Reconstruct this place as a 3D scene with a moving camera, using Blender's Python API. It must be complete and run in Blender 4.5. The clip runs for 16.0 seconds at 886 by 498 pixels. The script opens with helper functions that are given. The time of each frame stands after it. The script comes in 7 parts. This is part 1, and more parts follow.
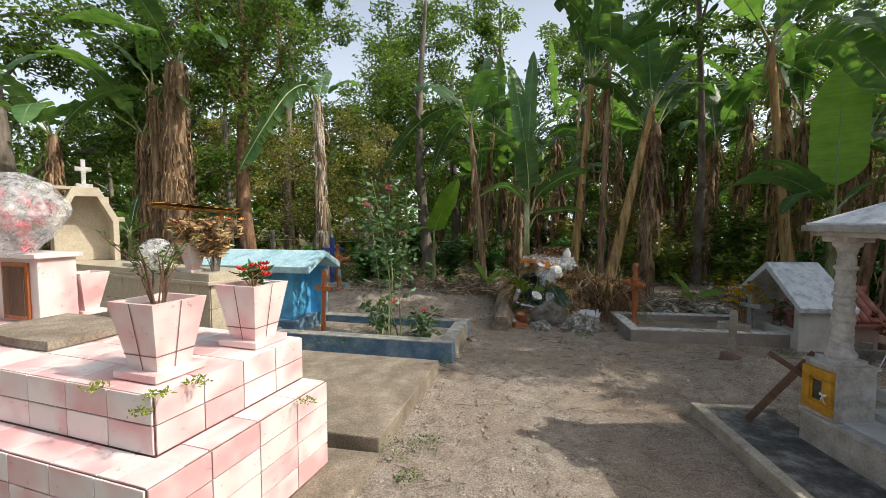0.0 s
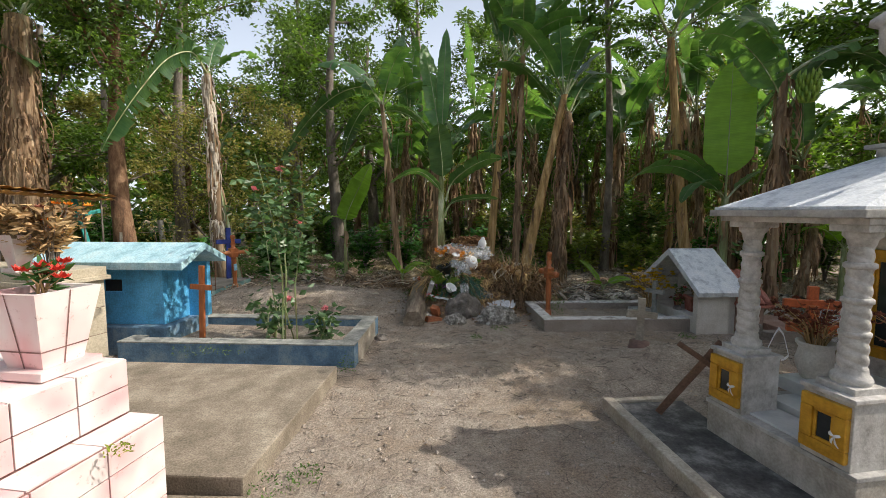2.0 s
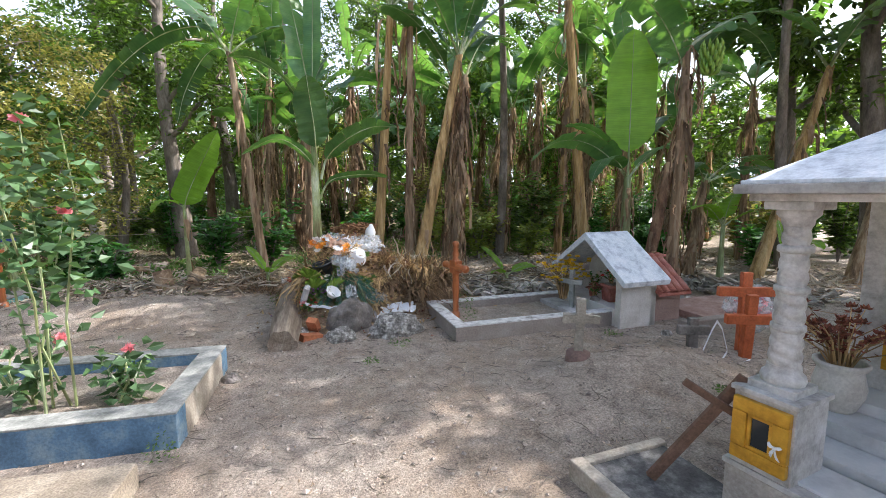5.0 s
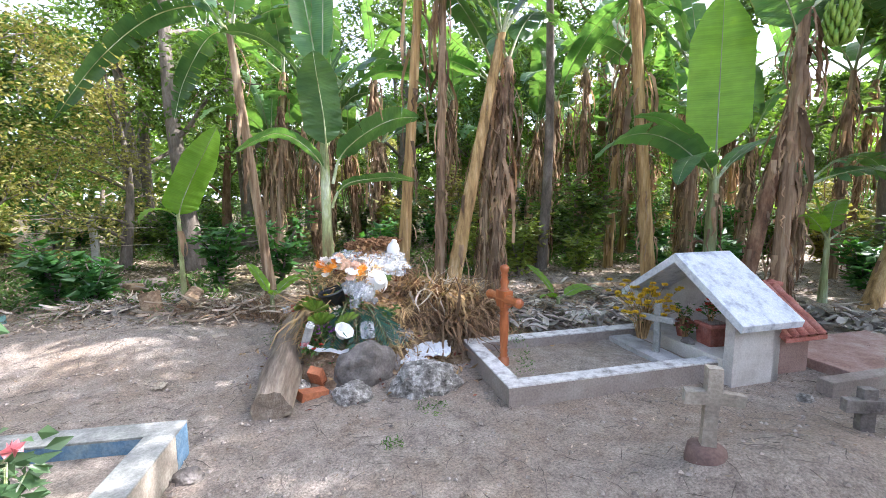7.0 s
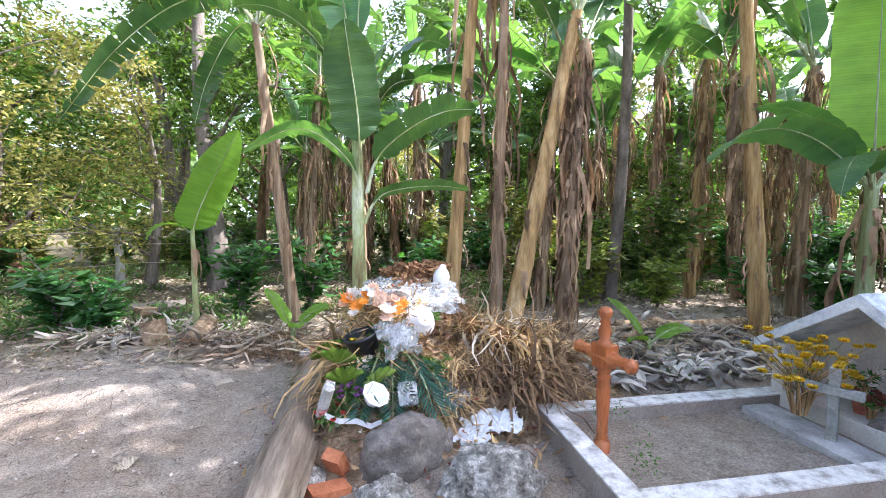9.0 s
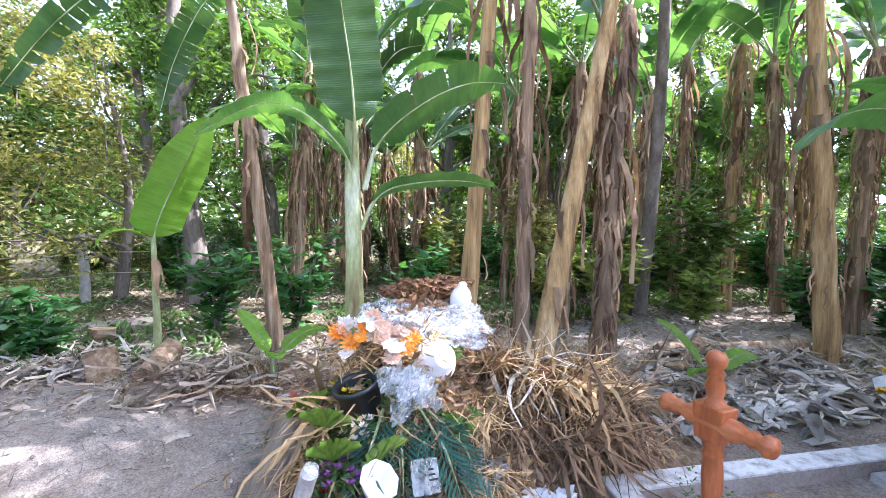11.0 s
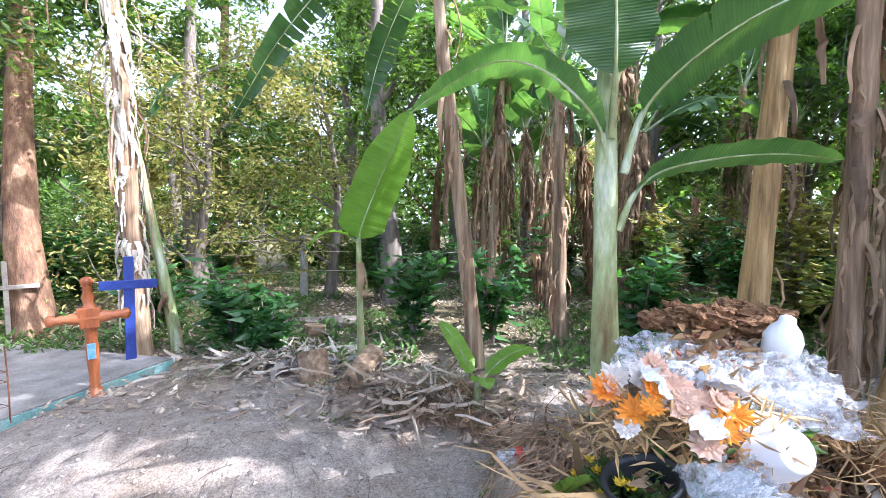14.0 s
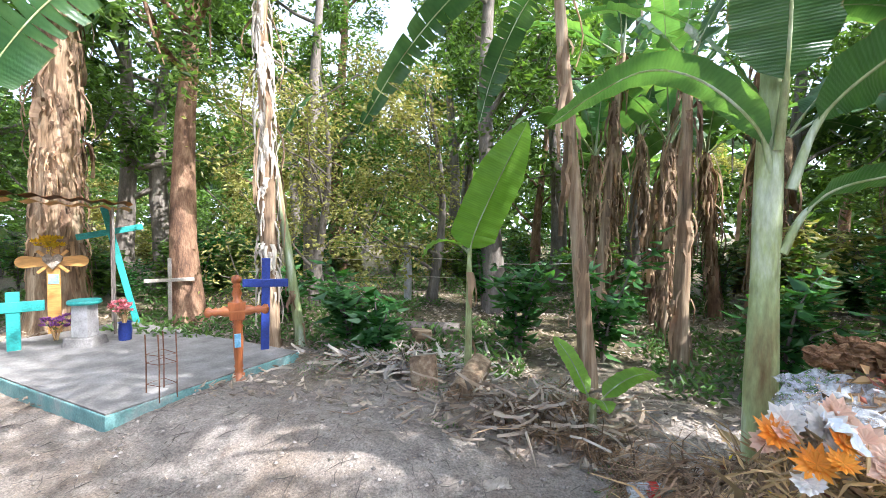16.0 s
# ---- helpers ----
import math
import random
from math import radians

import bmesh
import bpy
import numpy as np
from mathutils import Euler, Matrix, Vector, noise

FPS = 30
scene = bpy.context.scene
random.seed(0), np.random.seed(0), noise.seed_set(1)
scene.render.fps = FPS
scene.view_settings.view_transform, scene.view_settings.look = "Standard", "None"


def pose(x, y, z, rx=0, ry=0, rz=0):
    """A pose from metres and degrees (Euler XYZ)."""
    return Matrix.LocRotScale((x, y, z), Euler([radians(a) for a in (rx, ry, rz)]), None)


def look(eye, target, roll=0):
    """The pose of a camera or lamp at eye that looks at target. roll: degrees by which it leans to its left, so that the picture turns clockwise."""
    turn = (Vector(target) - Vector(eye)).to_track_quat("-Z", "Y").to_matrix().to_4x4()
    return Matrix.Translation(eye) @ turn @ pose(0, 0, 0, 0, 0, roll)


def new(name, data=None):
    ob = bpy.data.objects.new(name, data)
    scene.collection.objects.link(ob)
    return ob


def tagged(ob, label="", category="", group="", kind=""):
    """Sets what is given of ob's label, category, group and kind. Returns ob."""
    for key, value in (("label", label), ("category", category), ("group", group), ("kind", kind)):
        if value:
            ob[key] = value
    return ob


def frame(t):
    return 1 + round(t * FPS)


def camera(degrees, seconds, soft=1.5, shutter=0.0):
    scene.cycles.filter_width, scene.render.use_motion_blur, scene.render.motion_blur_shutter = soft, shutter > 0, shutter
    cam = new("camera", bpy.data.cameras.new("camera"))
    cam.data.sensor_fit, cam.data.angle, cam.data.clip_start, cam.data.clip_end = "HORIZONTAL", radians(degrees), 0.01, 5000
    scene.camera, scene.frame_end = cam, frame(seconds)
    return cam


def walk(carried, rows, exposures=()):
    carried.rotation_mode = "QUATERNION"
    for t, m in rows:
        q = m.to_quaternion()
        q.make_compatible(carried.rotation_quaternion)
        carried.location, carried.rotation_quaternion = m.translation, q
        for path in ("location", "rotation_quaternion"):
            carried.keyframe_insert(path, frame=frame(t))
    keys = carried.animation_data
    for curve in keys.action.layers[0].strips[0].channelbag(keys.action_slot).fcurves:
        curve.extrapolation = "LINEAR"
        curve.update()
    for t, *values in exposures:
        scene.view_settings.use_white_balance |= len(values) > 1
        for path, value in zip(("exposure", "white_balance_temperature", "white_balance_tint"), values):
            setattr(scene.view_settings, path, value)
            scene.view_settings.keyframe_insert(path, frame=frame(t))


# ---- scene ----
cam = camera(90.9, 16.0, soft=0.55)
METRES, EYE, TILT, LEAN, TURN = 6.2, 1.57, -3.7, -0.1, 0.0
ROWS = [
    (0.0, 0.0, 0.0, 0.0, -0.0, 0.0, 0.0),
    (0.5, 0.0081, 0.0162, -0.0006, -0.49, 0.0, -0.03),
    (1.0, 0.0252, 0.0392, -0.0007, -1.8, -0.16, 0.11),
    (1.5, 0.0386, 0.0539, -0.0026, -4.54, -0.54, 0.31),
    (2.0, 0.0361, 0.0739, -0.0014, -10.0, -1.31, 0.61),
    (2.5, 0.0268, 0.0981, 0.0001, -16.51, -2.27, 0.81),
    (3.0, 0.0396, 0.1334, -0.0009, -20.9, -3.21, 1.19),
    (3.5, 0.0613, 0.1661, 0.0046, -23.12, -3.79, 1.66),
    (4.0, 0.0679, 0.2, 0.0034, -25.67, -4.14, 1.87),
    (6.5, 0.1116, 0.4303, 0.0224, -25.63, -3.74, 2.16),
    (7.0, 0.1323, 0.471, 0.0275, -22.59, -3.37, 1.89),
    (7.5, 0.138, 0.5112, 0.0262, -20.0, -2.62, 1.6),
    (8.0, 0.1328, 0.5563, 0.0304, -18.78, -1.96, 1.43),
    (8.5, 0.1445, 0.6007, 0.0251, -17.98, -1.23, 1.25),
    (9.0, 0.1659, 0.6427, 0.033, -17.69, -0.92, 1.23),
    (11.5, 0.1824, 0.8103, 0.0408, -18.9, -0.18, 1.42),
    (12.0, 0.1688, 0.843, 0.0411, -21.18, -0.22, 1.64),
    (12.5, 0.1567, 0.8697, 0.0412, -23.44, -0.21, 1.77),
    (13.0, 0.1518, 0.8915, 0.044, -20.4, -0.21, 1.81),
    (13.5, 0.1502, 0.9063, 0.0461, -9.95, -0.06, 1.56),
    (14.0, 0.1398, 0.9078, 0.0466, 3.75, 0.19, 0.49),
    (14.5, 0.123, 0.9019, 0.0471, 13.52, 0.39, -0.61),
    (15.0, 0.1182, 0.9002, 0.0479, 17.42, 0.56, -1.17),
    (15.5, 0.1138, 0.9034, 0.0505, 16.46, 0.86, -1.45),
    (16.0, 0.1131, 0.9019, 0.0513, 15.84, 1.07, -1.58),
]
walk(cam, [(t, pose(0, 0, EYE, TILT, LEAN, TURN) @ pose(METRES * x, METRES * y, METRES * z, 90 + pitch, roll, yaw)) for t, x, y, z, yaw, pitch, roll in ROWS], exposures=((0.0, -0.3, 6350, 9), (2.5, -0.18, 6350, 10), (3.5, 0.52, 6200, 10), (4.0, 0.58, 6050, 11), (7.0, 1.46, 5650, 17), (9.0, 1.62, 5500, 18), (12.5, 1.82, 5080, 24), (14.0, 1.58, 5220, 19), (16.0, 1.26, 5450, 13)))


# ---- light ----
SUN_TO = Vector((0.98, -0.22, 1.05)).normalized()
sky_world = bpy.data.worlds.new("sky")
scene.world = sky_world
sky_world.use_nodes = True
wn = sky_world.node_tree
sky_tex = wn.nodes.new("ShaderNodeTexSky")
sky_tex.sky_type = "NISHITA"
sky_tex.sun_disc = False
sky_tex.sun_elevation = math.asin(SUN_TO.z)
sky_tex.sun_rotation = math.atan2(SUN_TO.x, SUN_TO.y)
sky_tex.air_density, sky_tex.dust_density = 0.8, 7.0
haze = wn.nodes.new("ShaderNodeMix")
haze.data_type, haze.blend_type = "RGBA", "ADD"
haze.inputs[0].default_value = 1.0
# haze: thin overhead, milky towards the horizon all round
sky_co = wn.nodes.new("ShaderNodeTexCoord")
sky_z = wn.nodes.new("ShaderNodeSeparateXYZ")
wn.links.new(sky_co.outputs["Generated"], sky_z.inputs[0])
milk = wn.nodes.new("ShaderNodeValToRGB")
milk.color_ramp.interpolation = "EASE"
milk.color_ramp.elements[0].position, milk.color_ramp.elements[0].color = 0.0, (6.6, 6.9, 7.2, 1)
milk.color_ramp.elements[1].position, milk.color_ramp.elements[1].color = 0.75, (1.15, 1.28, 1.42, 1)
wn.links.new(sky_z.outputs["Z"], milk.inputs[0])
wn.links.new(milk.outputs[0], haze.inputs[7])
wn.links.new(sky_tex.outputs[0], haze.inputs[6])
wn.links.new(haze.outputs[2], wn.nodes["Background"].inputs[0])
wn.nodes["Background"].inputs[1].default_value = 0.15
sun = new("sun", bpy.data.lights.new("sun", "SUN"))
sun.data.energy, sun.data.angle, sun.data.color = 5.0, radians(0.53), (1.0, 0.91, 0.78)
sun.matrix_world = look((20, -5, 22), Vector((20, -5, 22)) - SUN_TO)


# ---- materials ----
def mat(name, build, rough=0.8, metal=0.0):
    m = bpy.data.materials.new(name)
    m.use_nodes = True
    nt = m.node_tree
    bsdf = nt.nodes["Principled BSDF"]
    bsdf.inputs["Roughness"].default_value = rough
    bsdf.inputs["Metallic"].default_value = metal
    build(nt, bsdf)
    return m


def tex(nt, scale=5.0, detail=5.0, rough=0.6, stretch=(1, 1, 1), coords="Object", kind="ShaderNodeTexNoise"):
    co = nt.nodes.new("ShaderNodeTexCoord")
    mp = nt.nodes.new("ShaderNodeMapping")
    mp.inputs["Scale"].default_value = stretch
    n = nt.nodes.new(kind)
    n.inputs["Scale"].default_value = scale
    if kind == "ShaderNodeTexNoise":
        n.inputs["Detail"].default_value = detail
        n.inputs["Roughness"].default_value = rough
    nt.links.new(co.outputs[coords], mp.inputs[0])
    nt.links.new(mp.outputs[0], n.inputs["Vector"])
    return n


def ramp(nt, source, stops):
    r = nt.nodes.new("ShaderNodeValToRGB")
    while len(r.color_ramp.elements) < len(stops):
        r.color_ramp.elements.new(0.5)
    for e, (p, c) in zip(r.color_ramp.elements, stops):
        e.position = p
        e.color = (*c, 1) if len(c) == 3 else (c[0], c[0], c[0], 1)
    nt.links.new(source, r.inputs[0])
    return r.outputs[0]


def mix(nt, fac, a, b, mode="MIX"):
    m = nt.nodes.new("ShaderNodeMix")
    m.data_type, m.blend_type = "RGBA", mode
    for socket, v in ((m.inputs[0], fac), (m.inputs[6], a), (m.inputs[7], b)):
        if isinstance(v, bpy.types.NodeSocket):
            nt.links.new(v, socket)
        elif isinstance(v, (int, float)):
            socket.default_value = v
        else:
            socket.default_value = (*v, 1)
    return m.outputs[2]


def bump(nt, bsdf, source, strength=0.4, distance=0.01):
    b = nt.nodes.new("ShaderNodeBump")
    b.inputs["Strength"].default_value, b.inputs["Distance"].default_value = strength, distance
    nt.links.new(source, b.inputs["Height"])
    nt.links.new(b.outputs[0], bsdf.inputs["Normal"])


def rand_tint(nt, colour, amount=0.25, island=False):
    if island:
        r = nt.nodes.new("ShaderNodeNewGeometry").outputs["Random Per Island"]
    else:
        r = nt.nodes.new("ShaderNodeObjectInfo").outputs["Random"]
    t = ramp(nt, r, [(0, (1 - amount,)), (1, (1 + amount,))])
    return mix(nt, 1.0, colour, t, "MULTIPLY")


def mottled(name, c1, c2, c3=None, scale=6.0, rough=0.85, relief=0.4, dist=0.01, stretch=(1, 1, 1), fine=60.0, metal=0.0, island=0.0, obrand=0.0, grain=0.45):
    """Two or three colours in patches at one scale, grain and relief at a finer one."""
    def build(nt, b):
        n = tex(nt, scale, 6, 0.65, stretch)
        stops = [(0.32, c1), (0.66, c2)] if c3 is None else [(0.3, c1), (0.5, c2), (0.68, c3)]
        col = ramp(nt, n.outputs["Fac"], stops)
        g = tex(nt, fine, 3, 0.6, stretch)
        col = mix(nt, grain, col, ramp(nt, g.outputs["Fac"], [(0.3, (0.45,)), (0.65, (1.25,))]), "MULTIPLY")
        if island:
            col = rand_tint(nt, col, island, True)
        if obrand:
            col = rand_tint(nt, col, obrand, False)
        nt.links.new(col, b.inputs["Base Color"])
        add = nt.nodes.new("ShaderNodeMath")
        add.operation = "MULTIPLY_ADD"
        add.inputs[1].default_value = 0.5
        nt.links.new(g.outputs["Fac"], add.inputs[0])
        nt.links.new(n.outputs["Fac"], add.inputs[2])
        bump(nt, b, add.outputs[0], relief, dist)
    return mat(name, build, rough, metal)


def leafy(name, c1, c2, through_col, rough=0.45, amount=0.35, trans=0.4, veins=False, margin=0.0):
    """A leaf: tinted per leaf, lit through from behind."""
    def build(nt, b):
        n = tex(nt, 2.5, 3)
        col = ramp(nt, n.outputs["Fac"], [(0.35, c1), (0.65, c2)])
        col = rand_tint(nt, col, amount, not veins)
        if veins:
            uv = nt.nodes.new("ShaderNodeTexCoord")
            w = nt.nodes.new("ShaderNodeTexWave")
            w.inputs["Scale"].default_value, w.inputs["Distortion"].default_value = 22.0, 2.5
            nt.links.new(uv.outputs["UV"], w.inputs["Vector"])
            col = mix(nt, 0.10, col, ramp(nt, w.outputs["Fac"], [(0.2, (0.6,)), (0.8, (1.25,))]), "MULTIPLY")
            stripe = tex(nt, 1.0, 6, 0.7, (30, 0.8, 1), "UV")
            col = mix(nt, 0.5, col, ramp(nt, stripe.outputs["Fac"], [(0.3, (0.6,)), (0.7, (1.3,))]), "MULTIPLY")
            bump(nt, b, w.outputs["Fac"], 0.35, 0.004)
            if margin:
                edge = tex(nt, 1.0, 4, 0.7, (34, 2.0, 1), "UV")
                sep = nt.nodes.new("ShaderNodeSeparateXYZ")
                nt.links.new(uv.outputs["UV"], sep.inputs[0])
                reach = nt.nodes.new("ShaderNodeMath")
                reach.operation = "MULTIPLY_ADD"
                reach.inputs[1].default_value = margin
                nt.links.new(edge.outputs["Fac"], reach.inputs[0])
                nt.links.new(sep.outputs["Y"], reach.inputs[2])
                col = mix(nt, ramp(nt, reach.outputs[0], [(0.86, (0,)), (0.93, (0.85,))]), col, (0.30, 0.20, 0.09))
        nt.links.new(col, b.inputs["Base Color"])
        tr = nt.nodes.new("ShaderNodeBsdfTranslucent")
        nt.links.new(mix(nt, 1.0, col, through_col, "MULTIPLY"), tr.inputs[0])
        sh = nt.nodes.new("ShaderNodeMixShader")
        sh.inputs[0].default_value = trans
        nt.links.new(b.outputs[0], sh.inputs[1])
        nt.links.new(tr.outputs[0], sh.inputs[2])
        nt.links.new(sh.outputs[0], nt.nodes["Material Output"].inputs[0])
    return mat(name, build, rough)


def earth_build(nt, b):
    big = tex(nt, 0.9, 8, 0.7)
    mid = tex(nt, 6.0, 10, 0.8)
    fin = tex(nt, 70.0, 4, 0.7)
    soil = ramp(nt, mid.outputs["Fac"], [(0.3, (0.17, 0.145, 0.125)), (0.46, (0.375, 0.32, 0.265)), (0.66, (0.55, 0.485, 0.41))])
    warm = mix(nt, ramp(nt, big.outputs["Fac"], [(0.45, (0,)), (0.62, (0.6,))]), soil, (0.34, 0.25, 0.17))
    # woodland humus beyond the clearing
    co = nt.nodes.new("ShaderNodeTexCoord")
    sep = nt.nodes.new("ShaderNodeSeparateXYZ")
    nt.links.new(co.outputs["Object"], sep.inputs[0])
    wob = nt.nodes.new("ShaderNodeMath")
    wob.operation = "MULTIPLY_ADD"
    wob.inputs[1].default_value = 5.0
    nt.links.new(big.outputs["Fac"], wob.inputs[0])
    nt.links.new(sep.outputs["Y"], wob.inputs[2])
    far_mask = nt.nodes.new("ShaderNodeMapRange")
    far_mask.inputs[1].default_value, far_mask.inputs[2].default_value = 11.5, 13.5
    nt.links.new(wob.outputs[0], far_mask.inputs[0])
    humus = ramp(nt, mid.outputs["Fac"], [(0.35, (0.10, 0.09, 0.04)), (0.5, (0.2, 0.15, 0.08)), (0.62, (0.12, 0.16, 0.05))])
    col = mix(nt, far_mask.outputs[0], warm, humus)
    col = mix(nt, 0.8, col, ramp(nt, fin.outputs["Fac"], [(0.3, (0.32,)), (0.7, (1.45,))]), "MULTIPLY")
    nt.links.new(col, b.inputs["Base Color"])
    add = nt.nodes.new("ShaderNodeMath")
    add.operation = "MULTIPLY_ADD"
    add.inputs[1].default_value = 0.4
    nt.links.new(fin.outputs["Fac"], add.inputs[0])
    nt.links.new(mid.outputs["Fac"], add.inputs[2])
    bump(nt, b, add.outputs[0], 0.9, 0.05)


EARTH = mat("earth", earth_build, 0.95)


def pink_build(nt, b):
    """Glazed tile, each one its own mix of white and pink, stained and scratched."""
    co = nt.nodes.new("ShaderNodeTexCoord")
    info = nt.nodes.new("ShaderNodeObjectInfo")
    shift = nt.nodes.new("ShaderNodeVectorMath")
    shift.operation = "MULTIPLY_ADD"
    shift.inputs[1].default_value = (37, 53, 71)
    nt.links.new(info.outputs["Random"], shift.inputs[0])
    nt.links.new(co.outputs["Object"], shift.inputs[2])

    def spots(scale, detail, rough):
        n = nt.nodes.new("ShaderNodeTexNoise")
        n.inputs["Scale"].default_value, n.inputs["Detail"].default_value, n.inputs["Roughness"].default_value = scale, detail, rough
        nt.links.new(shift.outputs[0], n.inputs["Vector"])
        return n
    n = spots(3.5, 2, 0.5)
    col = ramp(nt, n.outputs["Fac"], [(0.34, (0.74, 0.42, 0.43)), (0.47, (0.77, 0.60, 0.59)), (0.58, (0.79, 0.74, 0.72))])
    s = spots(24.0, 7, 0.75)
    col = mix(nt, ramp(nt, s.outputs["Fac"], [(0.60, (0,)), (0.69, (0.75,))]), col, (0.36, 0.18, 0.15))
    col = rand_tint(nt, col, 0.08)
    nt.links.new(col, b.inputs["Base Color"])
    bump(nt, b, s.outputs["Fac"], 0.1, 0.004)


PINK = mat("pink_tile", pink_build, 0.35)
GROUT = mottled("grout", (0.16, 0.07, 0.06), (0.34, 0.20, 0.18), scale=9)
CONCRETE = mottled("old_concrete", (0.22, 0.19, 0.155), (0.36, 0.32, 0.26), (0.50, 0.46, 0.38), scale=4, relief=0.5)
BROWN_SLAB = mottled("brown_slab", (0.15, 0.125, 0.09), (0.25, 0.21, 0.16), (0.36, 0.315, 0.245), scale=4, relief=0.7, fine=90, grain=0.75)
DARK_SLAB = mottled("dark_slab", (0.035, 0.034, 0.033), (0.10, 0.097, 0.092), (0.27, 0.262, 0.25), scale=7, relief=0.6, fine=70)
CURB_WHITE = mottled("whitewashed_rim", (0.22, 0.20, 0.18), (0.62, 0.61, 0.59), (0.74, 0.73, 0.71), scale=11, grain=0.28)
CURB_SIDE = mottled("grey_brown_render", (0.235, 0.195, 0.165), (0.30, 0.255, 0.22), (0.36, 0.32, 0.28), scale=3)
TOMB_WALL = mottled("dirty_cream_render", (0.42, 0.38, 0.33), (0.60, 0.57, 0.52), (0.70, 0.68, 0.64), scale=3, grain=0.28)
ROOF_WHITE = mottled("weathered_white_roof", (0.34, 0.37, 0.42), (0.66, 0.70, 0.74), (0.78, 0.80, 0.82), scale=9, grain=0.28)
BLUE = mottled("blue_paint", (0.06, 0.20, 0.36), (0.10, 0.42, 0.72), (0.14, 0.50, 0.82), scale=3.5, rough=0.6)
BLUE_PALE = mottled("faded_blue_roof", (0.22, 0.40, 0.47), (0.38, 0.60, 0.68), (0.52, 0.70, 0.74), scale=6)
BLUE_CURB = mottled("worn_blue_curb", (0.06, 0.11, 0.17), (0.12, 0.22, 0.33), (0.26, 0.35, 0.40), scale=5)
CURB_TOP = mottled("worn_curb_top", (0.15, 0.16, 0.15), (0.28, 0.29, 0.27), (0.42, 0.42, 0.39), scale=8)
PLASTER = mottled("white_marble_plaster", (0.27, 0.255, 0.235), (0.50, 0.485, 0.465), (0.62, 0.61, 0.595), scale=9, rough=0.6, relief=0.3, grain=0.28)
STONE_GREY = mottled("greyed_stone", (0.24, 0.235, 0.225), (0.42, 0.41, 0.39), (0.58, 0.57, 0.55), scale=5, grain=0.28)
PLINTH_RENDER = mottled("stained_beige_render", (0.27, 0.24, 0.205), (0.43, 0.40, 0.355), (0.56, 0.53, 0.49), scale=7, relief=0.4, grain=0.35)
MARBLE = mottled("white_marble", (0.42, 0.44, 0.46), (0.58, 0.60, 0.61), (0.66, 0.67, 0.67), scale=5, rough=0.3, relief=0.08, grain=0.08)
WORN_GILT = mottled("worn_gilt_stone", (0.20, 0.13, 0.06), (0.40, 0.33, 0.24), (0.55, 0.51, 0.45), scale=14, rough=0.6)
GOLD = mottled("gilded_wood", (0.36, 0.18, 0.015), (0.60, 0.33, 0.03), (0.70, 0.42, 0.05), scale=7, rough=0.38, metal=0.35, relief=0.15, grain=0.2)
DARK_GLASS = mottled("dark_glass", (0.015, 0.018, 0.02), (0.035, 0.045, 0.05), scale=3, rough=0.06, relief=0.0, grain=0.0)
CREAM = mottled("cream_tile", (0.44, 0.38, 0.28), (0.60, 0.54, 0.42), scale=4, rough=0.4, obrand=0.06, relief=0.1)
TERRACOTTA = mottled("terracotta", (0.22, 0.065, 0.045), (0.34, 0.12, 0.085), (0.42, 0.20, 0.16), scale=8, island=0.2, obrand=0.15)
BRICK = mottled("orange_brick", (0.36, 0.12, 0.05), (0.52, 0.20, 0.09), scale=12)
VARNISHED = mottled("varnished_wood", (0.24, 0.065, 0.02), (0.42, 0.13, 0.04), (0.50, 0.19, 0.07), scale=9, rough=0.38, stretch=(1, 1, 0.15), relief=0.15)
PLANK = mottled("weathered_plank", (0.10, 0.055, 0.035), (0.20, 0.12, 0.08), scale=8, stretch=(1, 1, 0.12))
ORANGE_WOOD = mottled("red_orange_paint", (0.38, 0.08, 0.02), (0.58, 0.15, 0.05), scale=7, rough=0.5)
YELLOW_WOOD = mottled("yellow_pine", (0.38, 0.18, 0.04), (0.60, 0.33, 0.09), scale=6, rough=0.5, stretch=(0.2, 1, 1))
BLUE_WOOD = mottled("deep_blue_paint", (0.015, 0.03, 0.17), (0.03, 0.06, 0.30), scale=6, rough=0.5)
TEAL = mottled("teal_paint", (0.03, 0.25, 0.22), (0.06, 0.42, 0.38), scale=6, rough=0.5)
TEAL_EDGE = mottled("teal_slab_edge", (0.12, 0.25, 0.24), (0.20, 0.38, 0.36), (0.35, 0.42, 0.40), scale=4)
SLAB_GREY = mottled("smooth_grey_cement", (0.15, 0.14, 0.13), (0.235, 0.22, 0.2), (0.32, 0.305, 0.285), scale=4, relief=0.5)
RUST = mottled("rusty_bar", (0.10, 0.04, 0.02), (0.22, 0.10, 0.05), scale=20, metal=0.3)
ROCK = mottled("grey_boulder", (0.10, 0.09, 0.08), (0.19, 0.17, 0.15), (0.31, 0.285, 0.26), scale=6, relief=0.8, dist=0.02)
CLOD = mottled("dry_clod", (0.16, 0.135, 0.115), (0.34, 0.295, 0.25), (0.48, 0.43, 0.375), scale=14, island=0.45)
ROCK_PALE = mottled("lichened_rubble", (0.06, 0.054, 0.045), (0.33, 0.31, 0.275), (0.80, 0.78, 0.73), scale=16, relief=1.0, dist=0.04, fine=90)
LOG = mottled("split_log", (0.11, 0.08, 0.055), (0.27, 0.215, 0.16), (0.42, 0.36, 0.285), scale=9, stretch=(1, 0.12, 1), relief=0.9, dist=0.03)
